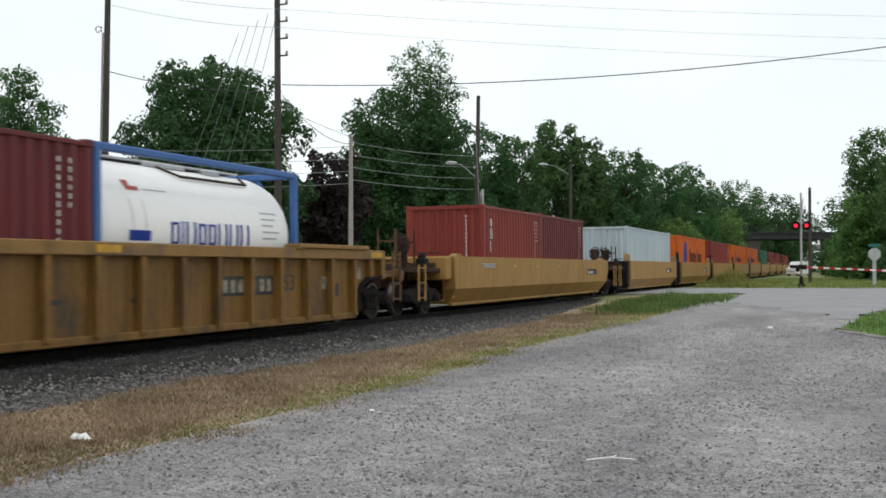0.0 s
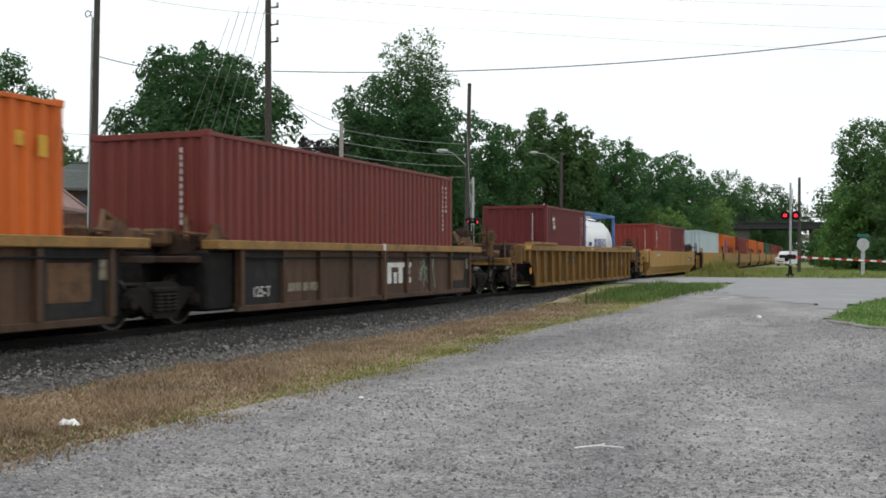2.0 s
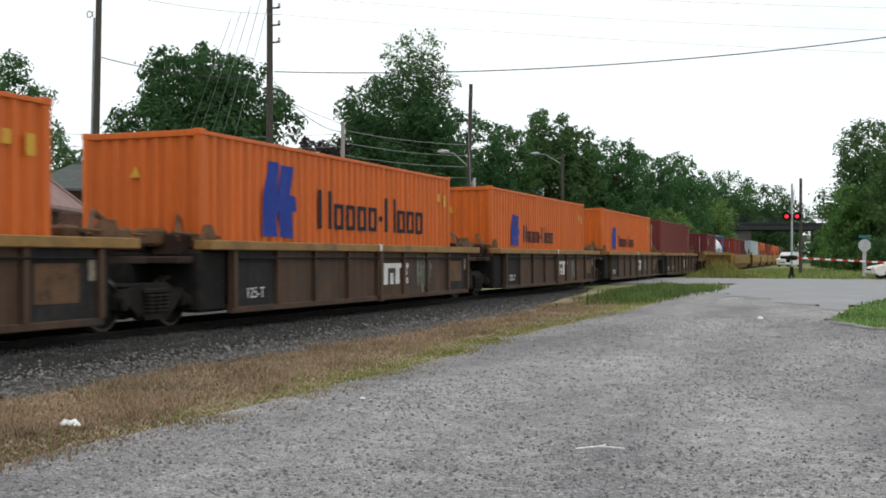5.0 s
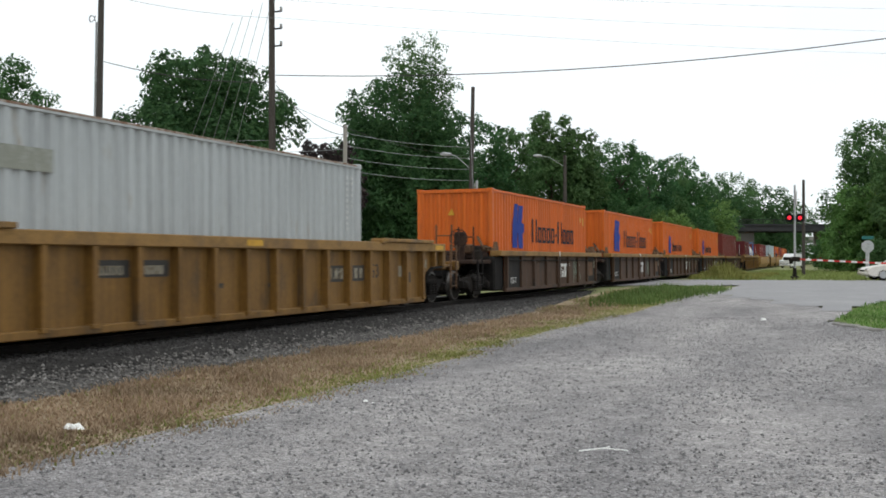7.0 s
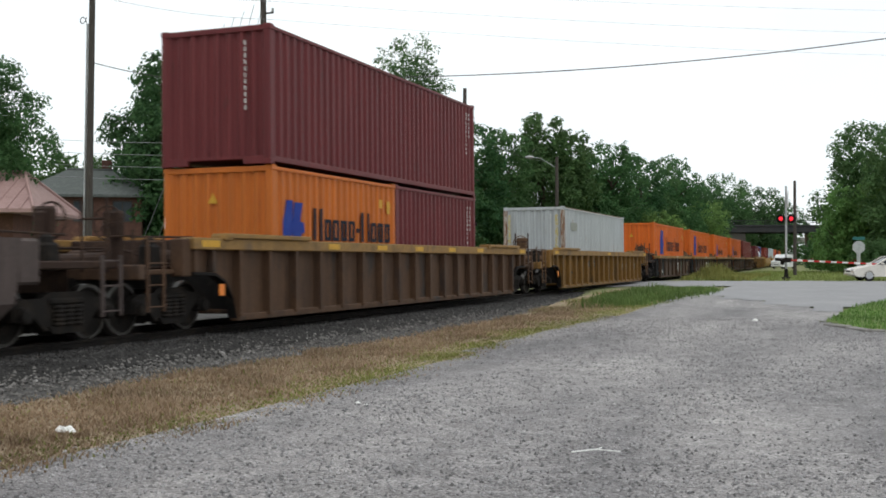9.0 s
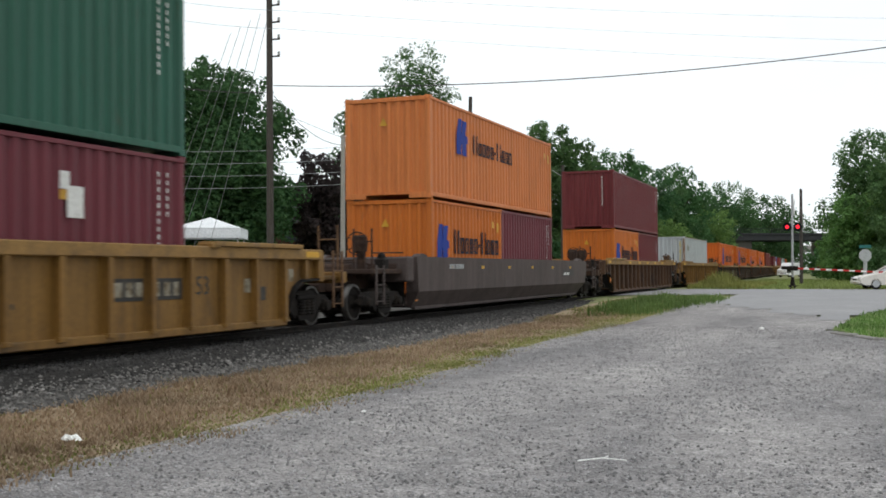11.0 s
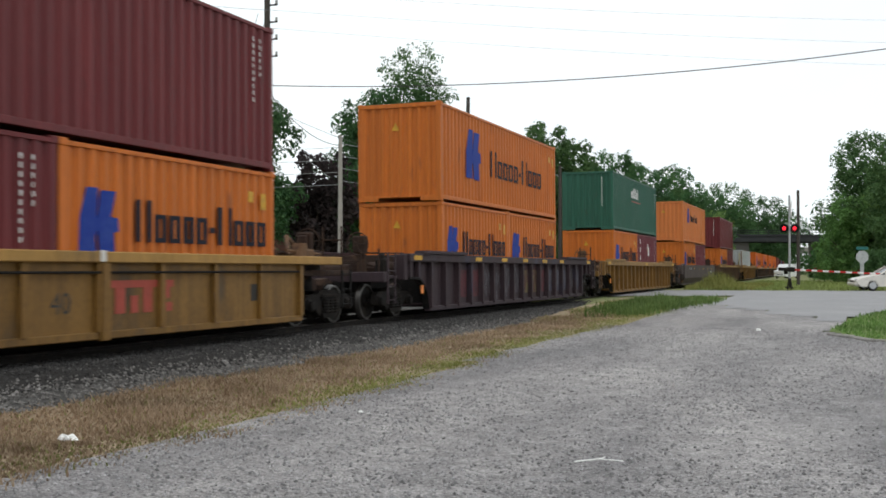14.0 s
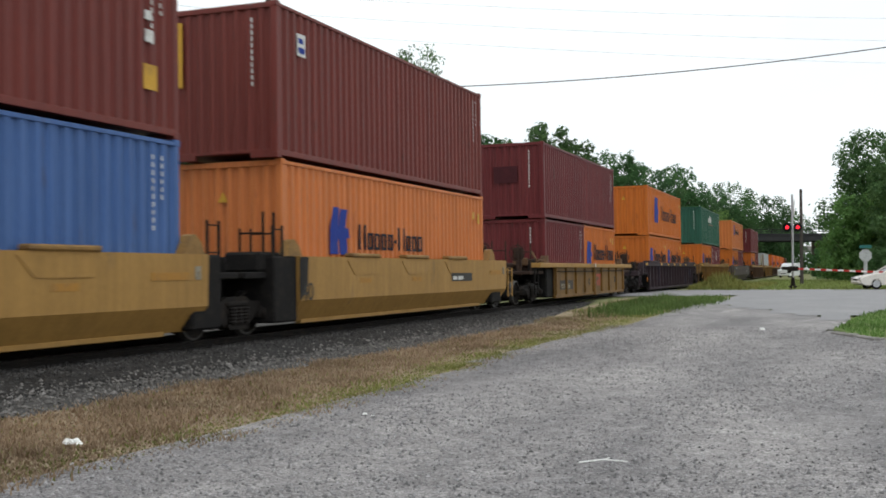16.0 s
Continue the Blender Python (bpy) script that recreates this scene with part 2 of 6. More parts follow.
# black from oil, with the train's shade put into the colour too
OIL_SHADE_STONE = surface("oil_and_shade_black_stone", (0.035, 0.033, 0.032), (0.065, 0.062, 0.06), rough=0.85, scale=3, fine=60, bump=0.3, island=0.6)
BALLAST_STONE = surface("dusty_ballast_stone", (0.125, 0.118, 0.112), (0.195, 0.186, 0.178), rough=0.9, scale=3, fine=60, bump=0.3, island=0.5)


# ---- mesh tools ----
class Shape:
    """Vertices and faces of one mesh."""

    def __init__(self):
        self.v, self.f = [], []

    def add(self, verts, faces, m=None):
        k = len(self.v)
        self.v += [tuple(m @ Vector(p)) for p in verts] if m else [tuple(p) for p in verts]
        self.f += [tuple(k + i for i in face) for face in faces]
        return self

    def box(self, x0, x1, y0, y1, z0, z1, b=0.008, m=None):
        """A block with chamfered edges."""
        b = min(b, (x1 - x0) * .3, (y1 - y0) * .3, (z1 - z0) * .3)
        lo, hi, verts, index = (x0, y0, z0), (x1, y1, z1), [], {}
        for sx in (0, 1):
            for sy in (0, 1):
                for sz in (0, 1):
                    for axis in range(3):
                        p = []
                        for a, s in enumerate((sx, sy, sz)):
                            e = (lo, hi)[s][a]
                            p.append(e if a == axis else e + (b, -b)[s])
                        index[sx, sy, sz, axis] = len(verts)
                        verts.append(p)
        faces = []
        for axis in range(3):
            o1, o2 = [a for a in range(3) if a != axis]
            for s in (0, 1):
                ring = []
                for s1, s2 in ((0, 0), (1, 0), (1, 1), (0, 1)):
                    c = [0, 0, 0]
                    c[axis], c[o1], c[o2] = s, s1, s2
                    ring.append(index[(*c, axis)])
                flip = (s == 1) == (axis == 1)
                faces.append(ring[::-1] if flip else ring)
                if s == 0 and axis != 1:
                    faces[-1] = faces[-1][::-1]
        for axis in range(3):
            o1, o2 = [a for a in range(3) if a != axis]
            for s1 in (0, 1):
                for s2 in (0, 1):
                    c0, c1 = [0, 0, 0], [0, 0, 0]
                    c0[o1] = c1[o1] = s1
                    c0[o2] = c1[o2] = s2
                    c1[axis] = 1
                    faces.append((index[(*c0, o1)], index[(*c1, o1)], index[(*c1, o2)], index[(*c0, o2)]))
        for sx in (0, 1):
            for sy in (0, 1):
                for sz in (0, 1):
                    faces.append(tuple(index[sx, sy, sz, a] for a in range(3)))
        return self.add(verts, faces, m)

    def tube(self, a, b, ra, rb=None, n=10, cap=True):
        """A round bar from a to b, tapering from ra to rb."""
        rb = ra if rb is None else rb
        a, b = Vector(a), Vector(b)
        q = (b - a).to_track_quat("Z", "Y")
        verts = []
        for c, r in ((a, ra), (b, rb)):
            verts += [c + q @ Vector((r * math.cos(2 * math.pi * i / n), r * math.sin(2 * math.pi * i / n), 0)) for i in range(n)]
        faces = [(i, (i + 1) % n, n + (i + 1) % n, n + i) for i in range(n)]
        if cap:
            faces += [tuple(range(n))[::-1], tuple(range(n, 2 * n))]
        return self.add(verts, faces)

    def lathe(self, rings, axis="x", n=24, m=None):
        """Rings of (place along the axis, radius), joined."""
        verts, faces = [], []
        for p, r in rings:
            for i in range(n):
                a = 2 * math.pi * i / n
                c, s = r * math.cos(a), r * math.sin(a)
                verts.append({"x": (p, c, s), "y": (c, p, s), "z": (c, s, p)}[axis])
        for k in range(len(rings) - 1):
            faces += [(k * n + i, k * n + (i + 1) % n, (k + 1) * n + (i + 1) % n, (k + 1) * n + i) for i in range(n)]
        faces += [tuple(range(n)), tuple(range((len(rings) - 1) * n, len(rings) * n))]
        return self.add(verts, faces, m)

    def slab(self, outline, x0, x1):
        """An outline of (y, z) thickened from x0 to x1."""
        n = len(outline)
        verts = [(x0, y, z) for y, z in outline] + [(x1, y, z) for y, z in outline]
        faces = [tuple(range(n)), tuple(range(n, 2 * n))[::-1]] + [(i, (i + 1) % n, n + (i + 1) % n, n + i) for i in range(n)]
        return self.add(verts, faces)

    def flip_x(self):
        s = Shape()
        s.v = [(-x, y, z) for x, y, z in self.v]
        s.f = [f[::-1] for f in self.f]
        return s

    def flip_y(self):
        s = Shape()
        s.v = [(x, -y, z) for x, y, z in self.v]
        s.f = [f[::-1] for f in self.f]
        return s

    def moved(self, x=0, y=0, z=0):
        s = Shape()
        s.v = [(a + x, b + y, c + z) for a, b, c in self.v]
        s.f = list(self.f)
        return s

    def mesh(self, name, material, smooth=False):
        me = bpy.data.meshes.new(name)
        me.from_pydata(self.v, [], self.f)
        bm = bmesh.new()
        bm.from_mesh(me)
        bmesh.ops.recalc_face_normals(bm, faces=bm.faces)
        bm.to_mesh(me)
        bm.free()
        if smooth:
            me.polygons.foreach_set("use_smooth", [True] * len(me.polygons))
            me.set_sharp_from_angle(angle=radians(40))
        me.materials.append(material)
        return me


def part(name, shape, material, parent, label="", smooth=False, at=None):
    """Links a shape (or a mesh already made) as one part of a thing."""
    me = shape if isinstance(shape, bpy.types.Mesh) else shape.mesh(name, material, smooth)
    ob = new(name, me)
    ob.parent = parent
    if at:
        ob.matrix_basis = at
    return tagged(ob, label)


def thing(name, label, category, m=None, group="", kind=""):
    ob = new(name)
    ob.empty_display_size = 0.2
    if m:
        ob.matrix_basis = m
    return tagged(ob, label, category, group, kind)


def solid(name, shape, material, label, category, m=None, smooth=False, group="", kind=""):
    """A thing of one mesh."""
    ob = new(name, shape.mesh(name, material, smooth))
    if m:
        ob.matrix_basis = m
    return tagged(ob, label, category, group, kind)


def quick(name, verts, faces, material, smooth=False):
    me = bpy.data.meshes.new(name)
    me.from_pydata(verts, [], faces)
    me.materials.append(material)
    if smooth:
        me.polygons.foreach_set("use_smooth", [True] * len(me.polygons))
    return me


# ---- the track's line: straight, then a very gentle left-hand curve ----
CURVE, CURVE_FROM, SPEED, LEAN = 0.0001558, 16.1, 15.759, 0.55
RAIL_Z = -0.06


def track_pose(s):
    k = max(0.0, s - CURVE_FROM)
    return pose(-CURVE * k * k / 2, min(s, CURVE_FROM) + k - CURVE ** 2 * k ** 3 / 6, 0, 0, -LEAN, math.degrees(CURVE * k))


MOVERS = []


def rides(ob, u):
    """Notes that a thing rides along the track, at the place u on it at the start."""
    ob.matrix_basis = track_pose(u)
    MOVERS.append((ob, u))
    return ob


# ---- ground ----
def smooth_step(a, b, x):
    x = min(1, max(0, (x - a) / (b - a)))
    return x * x * (3 - 2 * x)


def ground_z(x, y):
    """The lot lies low beside the track and comes up to the level of the crossing; a wooded bank rises far off."""
    z = -0.45 + 0.37 * smooth_step(26, 50, y + 0.2 * x)
    z += 0.03 * noise.noise(Vector((x * 0.35, y * 0.35, 0))) * smooth_step(2.5, 5, abs(x))
    return z


def sheet(xs, ys, lift=0.0, inside=None, height=None):
    """A sheet over the ground on the given lines, kept where inside(x, y) holds."""
    s, index = Shape(), {}
    for i, x in enumerate(xs):
        for j, y in enumerate(ys):
            index[i, j] = len(s.v)
            s.v.append((x, y, (height or ground_z)(x, y) + lift))
    for i in range(len(xs) - 1):
        for j in range(len(ys) - 1):
            if not inside or inside((xs[i] + xs[i + 1]) / 2, (ys[j] + ys[j + 1]) / 2):
                s.f.append((index[i, j], index[i + 1, j], index[i + 1, j + 1], index[i, j + 1]))
    return s


def in_polygon(x, y, poly):
    hit = False
    for (x1, y1), (x2, y2) in zip(poly, poly[1:] + poly[:1]):
        if (y1 > y) != (y2 > y) and x < (x2 - x1) * (y - y1) / (y2 - y1) + x1:
            hit = not hit
    return hit


def steps(a, b, d):
    n = max(1, round((b - a) / d))
    return [a + (b - a) * i / n for i in range(n + 1)]


LAWN = [(11.0, 29.0), (11.9, 26.4), (14.5, 24.6), (24.0, 24.0), (24.0, 44.0), (15.4, 43.0), (13.2, 40.2), (11.7, 35.2)]
WEEDS = [(3.9, 35.5), (5.1, 36.0), (5.6, 40.0), (6.5, 44.8), (5.2, 45.6), (3.8, 44.0), (3.4, 39.0)]


def road_side(x, y):
    """How far a place lies from the road's middle line, across it."""
    return (y - (56.5 + 0.36 * x)) / 1.063


def strip_edge(y):
    return 5.6 + 0.28 * math.sin(y * 0.24 - 1.2) + 0.04 * math.sin(y * 0.9) + 0.04 * math.sin(y * 2.3)


GROUND_GRASS = surface("rough_grass_ground", (0.165, 0.19, 0.07), (0.215, 0.205, 0.10), rough=0.95, scale=0.5, fine=14, cover=0.45, soft=0.2, bump=0.5)
GROUND_STRIP = surface("dry_trackside_soil", (0.32, 0.25, 0.165), (0.28, 0.22, 0.15), rough=0.95, scale=0.9, fine=18, cover=0.45, soft=0.2, bump=0.6,
                       third=(0.16, 0.165, 0.07), third_cover=0.6, third_scale=0.5)
GROUND_GREEN = surface("green_turf_ground", (0.12, 0.17, 0.045), (0.16, 0.19, 0.06), rough=0.95, scale=0.9, fine=18, bump=0.6)
ASPHALT = surface("worn_grey_asphalt", (0.25, 0.248, 0.255), (0.31, 0.305, 0.31), rough=0.85, scale=0.5, fine=30, cover=0.45, soft=0.3, bump=0.2,
                  third=(0.18, 0.18, 0.18), third_cover=0.6, third_scale=0.22)


def gravel_material():
    m, n, l, b = nodes_of("grey_gravel_lot")
    co = n.new("ShaderNodeTexCoord")
    vor = n.new("ShaderNodeTexVoronoi")
    vor.inputs["Scale"].default_value = 44
    vor2 = n.new("ShaderNodeTexVoronoi")
    vor2.inputs["Scale"].default_value = 105
    patch = n.new("ShaderNodeTexNoise")
    patch.inputs["Scale"].default_value, patch.inputs["Detail"].default_value, patch.inputs["Roughness"].default_value = 0.33, 9, 0.62
    mp = n.new("ShaderNodeMapping")
    mp.inputs["Rotation"].default_value, mp.inputs["Scale"].default_value = (0, 0, radians(12)), (1.5, 0.45, 1)
    l.new(co.outputs["Object"], mp.inputs[0])
    l.new(mp.outputs[0], patch.inputs["Vector"])
    for node in (vor, vor2):
        l.new(co.outputs["Object"], node.inputs["Vector"])
    ramp = n.new("ShaderNodeValToRGB")
    ramp.color_ramp.elements[0].position, ramp.color_ramp.elements[1].position = 0.34, 0.68
    ramp.color_ramp.elements[0].color, ramp.color_ramp.elements[1].color = (0.165, 0.158, 0.162, 1), (0.335, 0.318, 0.312, 1)
    l.new(patch.outputs["Fac"], ramp.inputs[0])
    sep = n.new("ShaderNodeSeparateColor")
    l.new(vor.outputs["Color"], sep.inputs[0])
    mr = n.new("ShaderNodeMapRange")
    mr.inputs[3].default_value, mr.inputs[4].default_value = 0.62, 1.38
    l.new(sep.outputs[0], mr.inputs[0])
    sep2 = n.new("ShaderNodeSeparateColor")
    l.new(vor2.outputs["Color"], sep2.inputs[0])
    mr2 = n.new("ShaderNodeMapRange")
    mr2.inputs[3].default_value, mr2.inputs[4].default_value = 0.6, 1.4
    l.new(sep2.outputs[0], mr2.inputs[0])
    mul = n.new("ShaderNodeMath")
    mul.operation = "MULTIPLY"
    l.new(mr.outputs[0], mul.inputs[0])
    l.new(mr2.outputs[0], mul.inputs[1])
    mid = n.new("ShaderNodeTexNoise")
    mid.inputs["Scale"].default_value, mid.inputs["Detail"].default_value, mid.inputs["Roughness"].default_value = 2.4, 8, 0.7
    l.new(co.outputs["Object"], mid.inputs["Vector"])
    mr3 = n.new("ShaderNodeMapRange")
    mr3.inputs[1].default_value, mr3.inputs[2].default_value, mr3.inputs[3].default_value, mr3.inputs[4].default_value = 0.3, 0.7, 0.7, 1.25
    l.new(mid.outputs["Fac"], mr3.inputs[0])
    mul3 = n.new("ShaderNodeMath")
    mul3.operation = "MULTIPLY"
    l.new(mul.outputs[0], mul3.inputs[0])
    l.new(mr3.outputs[0], mul3.inputs[1])
    hs = n.new("ShaderNodeHueSaturation")
    l.new(ramp.outputs[0], hs.inputs["Color"])
    l.new(mul3.outputs[0], hs.inputs["Value"])
    l.new(hs.outputs[0], b.inputs["Base Color"])
    b.inputs["Roughness"].default_value = 0.95
    bp = n.new("ShaderNodeBump")
    bp.invert = True
    bp.inputs["Strength"].default_value, bp.inputs["Distance"].default_value = 0.6, 0.02
    l.new(vor.outputs["Distance"], bp.inputs["Height"])
    l.new(bp.outputs[0], b.inputs["Normal"])
    return m


GRAVEL = gravel_material()

far_lines = [-3000, -1200, -500, -220, -120, -70, -45, -30, -20, -12, -7, -4, -2, 0, 2, 4, 6, 8, 10, 12, 15, 18, 22, 28, 36, 50, 80, 140, 300, 800, 3000]
far_rows = [-3000, -800, -200, -60, -20, -8] + steps(-4, 60, 2) + [64, 70, 78, 90, 110, 140, 180, 230, 300, 420, 700, 1500, 4000]
solid("ground", sheet(far_lines, far_rows, -0.03), GROUND_GRASS, "rough grassy ground round the railway line", "ground", kind="structure")
solid("gravel_lot", sheet(steps(4, 30, 0.4), steps(-14, 52, 0.4), 0.012,
                          lambda x, y: x > strip_edge(y) - 0.15 and road_side(x, y) < -5.5 and not in_polygon(x - 0.6 if x > 11 else x, y, LAWN) and y < 31 + max(0, (12.4 - x)) * 1.9),
      GRAVEL, "grey crushed-stone gravel parking lot with dusty wheel tracks", "gravel lot", kind="structure")
solid("trackside_verge", sheet(steps(2.2, 7.2, 0.25), steps(-14, 47, 0.5), 0.0,
                               lambda x, y: x < strip_edge(y) + 0.1 and road_side(x, y) < -6.3),
      GROUND_STRIP, "strip of dry brown trackside grass beside the ballast", "verge", kind="structure")
solid("lawn", sheet(steps(10, 24, 0.14), steps(23.5, 44.5, 0.14), 0.03, lambda x, y: in_polygon(x + 0.2 * noise.noise(Vector((x * 2, y * 2, 5))), y + 0.3 * noise.noise(Vector((x * 2, y * 2, 9))), LAWN)), GROUND_GREEN,
      "patch of mown green lawn beside the lot", "lawn", kind="structure")
solid("road", sheet([-60, -40, -30, -20, -14, -9, -6, -4, -3, -2.4] + [-1.7, 1.7] + steps(2.4, 30, 0.8) + [36, 44, 60, 90, 140], steps(24, 112, 1.0), 0.02,
                    lambda x, y: abs(road_side(x, y)) < 6.6 or (x > 6.6 and road_side(x, y) < 0 and y > 30.5 + max(0, 12.4 - x) * 1.9 and not in_polygon(x, y, LAWN) and x < 60),
                    lambda x, y: ground_z(x, y) if abs(x) > 2 else -0.085),
      ASPHALT, "worn pale grey asphalt road over the level crossing", "road", kind="structure")


# ---- track ----
def along(profile, s0, s1, d):
    """A profile of (across, height) drawn along the track."""
    s, n = Shape(), len(profile)
    marks = steps(s0, s1, d)
    for k in marks:
        m = track_pose(k)
        s.v += [tuple(m @ Vector((x, 0, z))) for x, z in profile]
    for j in range(len(marks) - 1):
        s.f += [(j * n + i, j * n + i + 1, (j + 1) * n + i + 1, (j + 1) * n + i) for i in range(n - 1)]
    return s


BALLAST = surface("dark_ballast_bed", (0.062, 0.06, 0.057), (0.092, 0.089, 0.085), rough=0.95, scale=2.0, fine=20, cover=0.45, soft=0.3, bump=0.9,
                  third=(0.05, 0.045, 0.04), third_cover=0.55, third_scale=0.8)
# dark from grease; the shadow below the cars is painted in as well
OIL_SHADE_BALLAST = surface("oil_and_shade_dark_ballast", (0.018, 0.017, 0.016), (0.03, 0.028, 0.026), rough=0.9, scale=2.5, fine=22, cover=0.45, soft=0.3, bump=0.9)
solid("track_bed", along([(-1.95, -0.235), (-1.5, -0.188), (0, -0.188), (1.55, -0.188), (1.98, -0.238), (2.35, -0.346)], -40, 460, 2.0), OIL_SHADE_BALLAST,
      "ballast between and beside the rails, darkened by oil and by painted train shade", "ballast", kind="structure")
solid("ballast_bed", along([(-6.6, -0.5), (-5.6, -0.26), (-1.9, -0.24), (-1.7, -0.235), (1.7, -0.235), (1.9, -0.25), (3.0, -0.5)], -40, 460, 2.0), BALLAST,
      "bed of grey crushed ballast stone under the track", "ballast", kind="structure")
RAIL = [(-0.07, -0.2), (-0.07, -0.185), (-0.012, -0.17), (-0.012, -0.11), (-0.036, -0.1), (-0.036, RAIL_Z - 0.006), (-0.03, RAIL_Z),
        (0.03, RAIL_Z), (0.036, RAIL_Z - 0.006), (0.036, -0.1), (0.012, -0.11), (0.012, -0.17), (0.07, -0.185), (0.07, -0.2)]
for side in (-0.755, 0.755):
    solid("rail", along([(x + side, z) for x, z in RAIL], -40, 460, 4.0), TRUCK_STEEL, "worn steel rail with dark rusty sides", "rail", group="rails of the track", kind="structure")
    solid("rail_head", along([(side - 0.026, RAIL_Z + 0.003), (side + 0.026, RAIL_Z + 0.003)], -40, 460, 4.0), RAIL_TOP, "polished top of a steel rail head", "rail", group="heads of the rails", kind="structure")
tie = Shape().box(-1.28, 1.28, -0.11, 0.11, -0.36, -0.183, 0.015).mesh("sleeper", CREOSOTE)
for k in range(200):
    ob = new("sleeper", tie)
    ob.matrix_basis = track_pose(-8 + 0.53 * k) @ pose(0, 0, 0.004 * math.sin(k * 1.7), 0, 0, 1.2 * math.sin(k * 2.3))
    tagged(ob, "dark creosoted timber sleeper in the ballast", "sleeper", "sleepers under the rails", "structure")


# ---- well cars ----
REFLECT = surface("orange_reflector", (0.7, 0.2, 0.02), (0.6, 0.2, 0.03), rough=0.3, scale=3, bump=0.0)
TREAD = surface("worn_wheel_tread", (0.10, 0.095, 0.09), (0.05, 0.045, 0.042), rough=0.4, metal=0.7, scale=4, fine=40, bump=0.03)


def wheel_mesh():
    s = Shape()
    for k in (-1, 1):
        x = 0.72 * k
        s.lathe([(x - 0.05 * k, 0.10), (x - 0.045 * k, 0.30), (x - 0.06 * k, 0.36), (x - 0.07 * k, 0.445), (x - 0.04 * k, 0.45), (x - 0.035 * k, 0.425),
                 (x + 0.07 * k, 0.418), (x + 0.075 * k, 0.37), (x + 0.03 * k, 0.33), (x + 0.02 * k, 0.14), (x + 0.08 * k, 0.11), (x + 0.085 * k, 0.09)], "x", 28)
        for a in range(4):
            c = a * math.pi / 2
            s.box(x + 0.028 * k - .008, x + 0.028 * k + .008, 0.2 * math.cos(c) - .03, 0.2 * math.cos(c) + .03, 0.2 * math.sin(c) - .03, 0.2 * math.sin(c) + .03, 0.004)
    s.lathe([(-0.98, 0.07), (0.98, 0.07)], "x", 12)
    me = s.mesh("wheelset", TRUCK_STEEL, True)
    me.materials.append(TREAD)
    for f in me.polygons:
        c = f.center
        if 0.375 < math.hypot(c.y, c.z) and abs(c.x) > 0.70:
            f.material_index = 1
    return me


def frame_mesh():
    """A cast side frame: arched top chord, dipped bottom chord, spring nest and journal boxes."""
    s = Shape()
    outer = [(-1.06, 0.30), (-1.06, 0.50), (-0.92, 0.585), (-0.5, 0.60), (-0.34, 0.68), (0.34, 0.68), (0.5, 0.60), (0.92, 0.585), (1.06, 0.50), (1.06, 0.30),
             (0.96, 0.28), (0.80, 0.30), (0.74, 0.42), (0.42, 0.145), (-0.42, 0.145), (-0.74, 0.42), (-0.80, 0.30), (-0.96, 0.28)]
    s.slab(outer, -0.07, 0.07)
    s.slab([(-0.30, 0.10), (0.30, 0.10), (0.38, 0.20), (-0.38, 0.20)], -0.12, 0.12)
    for y in (-0.20, 0, 0.20):
        s.lathe([(0.20 + 0.03 * k, 0.075 + (0.018 if k % 2 else 0)) for k in range(11)], "z", 10, pose(0.105, y, 0))
        s.lathe([(0.20 + 0.03 * k, 0.075 + (0.018 if k % 2 else 0)) for k in range(11)], "z", 10, pose(-0.105, y, 0))
    for y in (-0.89, 0.89):
        s.box(-0.10, 0.12, y - 0.12, y + 0.12, 0.26, 0.50, 0.03)
        s.lathe([(0.1, 0.11), (0.17, 0.105), (0.19, 0.07)], "x", 14, pose(0, y, 0.36))
    s.box(-0.09, 0.13, -0.36, 0.36, 0.50, 0.60, 0.03)
    return s.mesh("side_frame", TRUCK_STEEL)


WHEELSET, SIDE_FRAME = wheel_mesh(), frame_mesh()
BOLSTER = Shape().box(-0.95, 0.95, -0.2, 0.2, 0.45, 0.66, 0.04).box(-0.6, 0.6, -0.62, -0.56, 0.3, 0.42).box(-0.6, 0.6, 0.56, 0.62, 0.3, 0.42).lathe(
    [(0.6, 0.22), (0.76, 0.2)], "z", 16).tube((-0.9, -0.45, 0.16), (0.9, -0.45, 0.16), 0.05, n=8).tube((-0.9, 0.45, 0.16), (0.9, 0.45, 0.16), 0.05, n=8).box(
    -0.12, 0.12, -0.5, 0.5, 0.06, 0.3, 0.03).box(-0.8, 0.8, -0.34, 0.34, 0.12, 0.44, 0.04).mesh("truck", TRUCK_STEEL)
WHEELS = []


def truck(car, y):
    t = part("truck", BOLSTER, None, car, "dark cast-steel two-axle truck", at=pose(0, y, 0))
    for x in (-1.03, 1.03):
        part("side_frame", SIDE_FRAME, None, t, at=pose(x, 0, 0, 0, 0, 0 if x > 0 else 180))
    for k in (-0.89, 0.89):
        w = part("wheelset", WHEELSET, None, t, at=pose(0, k, RAIL_Z + 0.42))
        WHEELS.append((w, k))
    return t


def coupler(car, y, sign):
    s = Shape().box(-0.09, 0.09, min(y, y - sign * 0.8), max(y, y - sign * 0.8), 0.66, 0.86, 0.02)
    s.slab([(y - sign * 0.12, 0.60), (y + sign * 0.16, 0.62), (y + sign * 0.2, 0.76), (y + sign * 0.16, 0.9), (y - sign * 0.12, 0.92)], -0.16, 0.13)
    part("coupler", s, RUSTY, car, "rusty knuckle coupler")
    h = Shape()
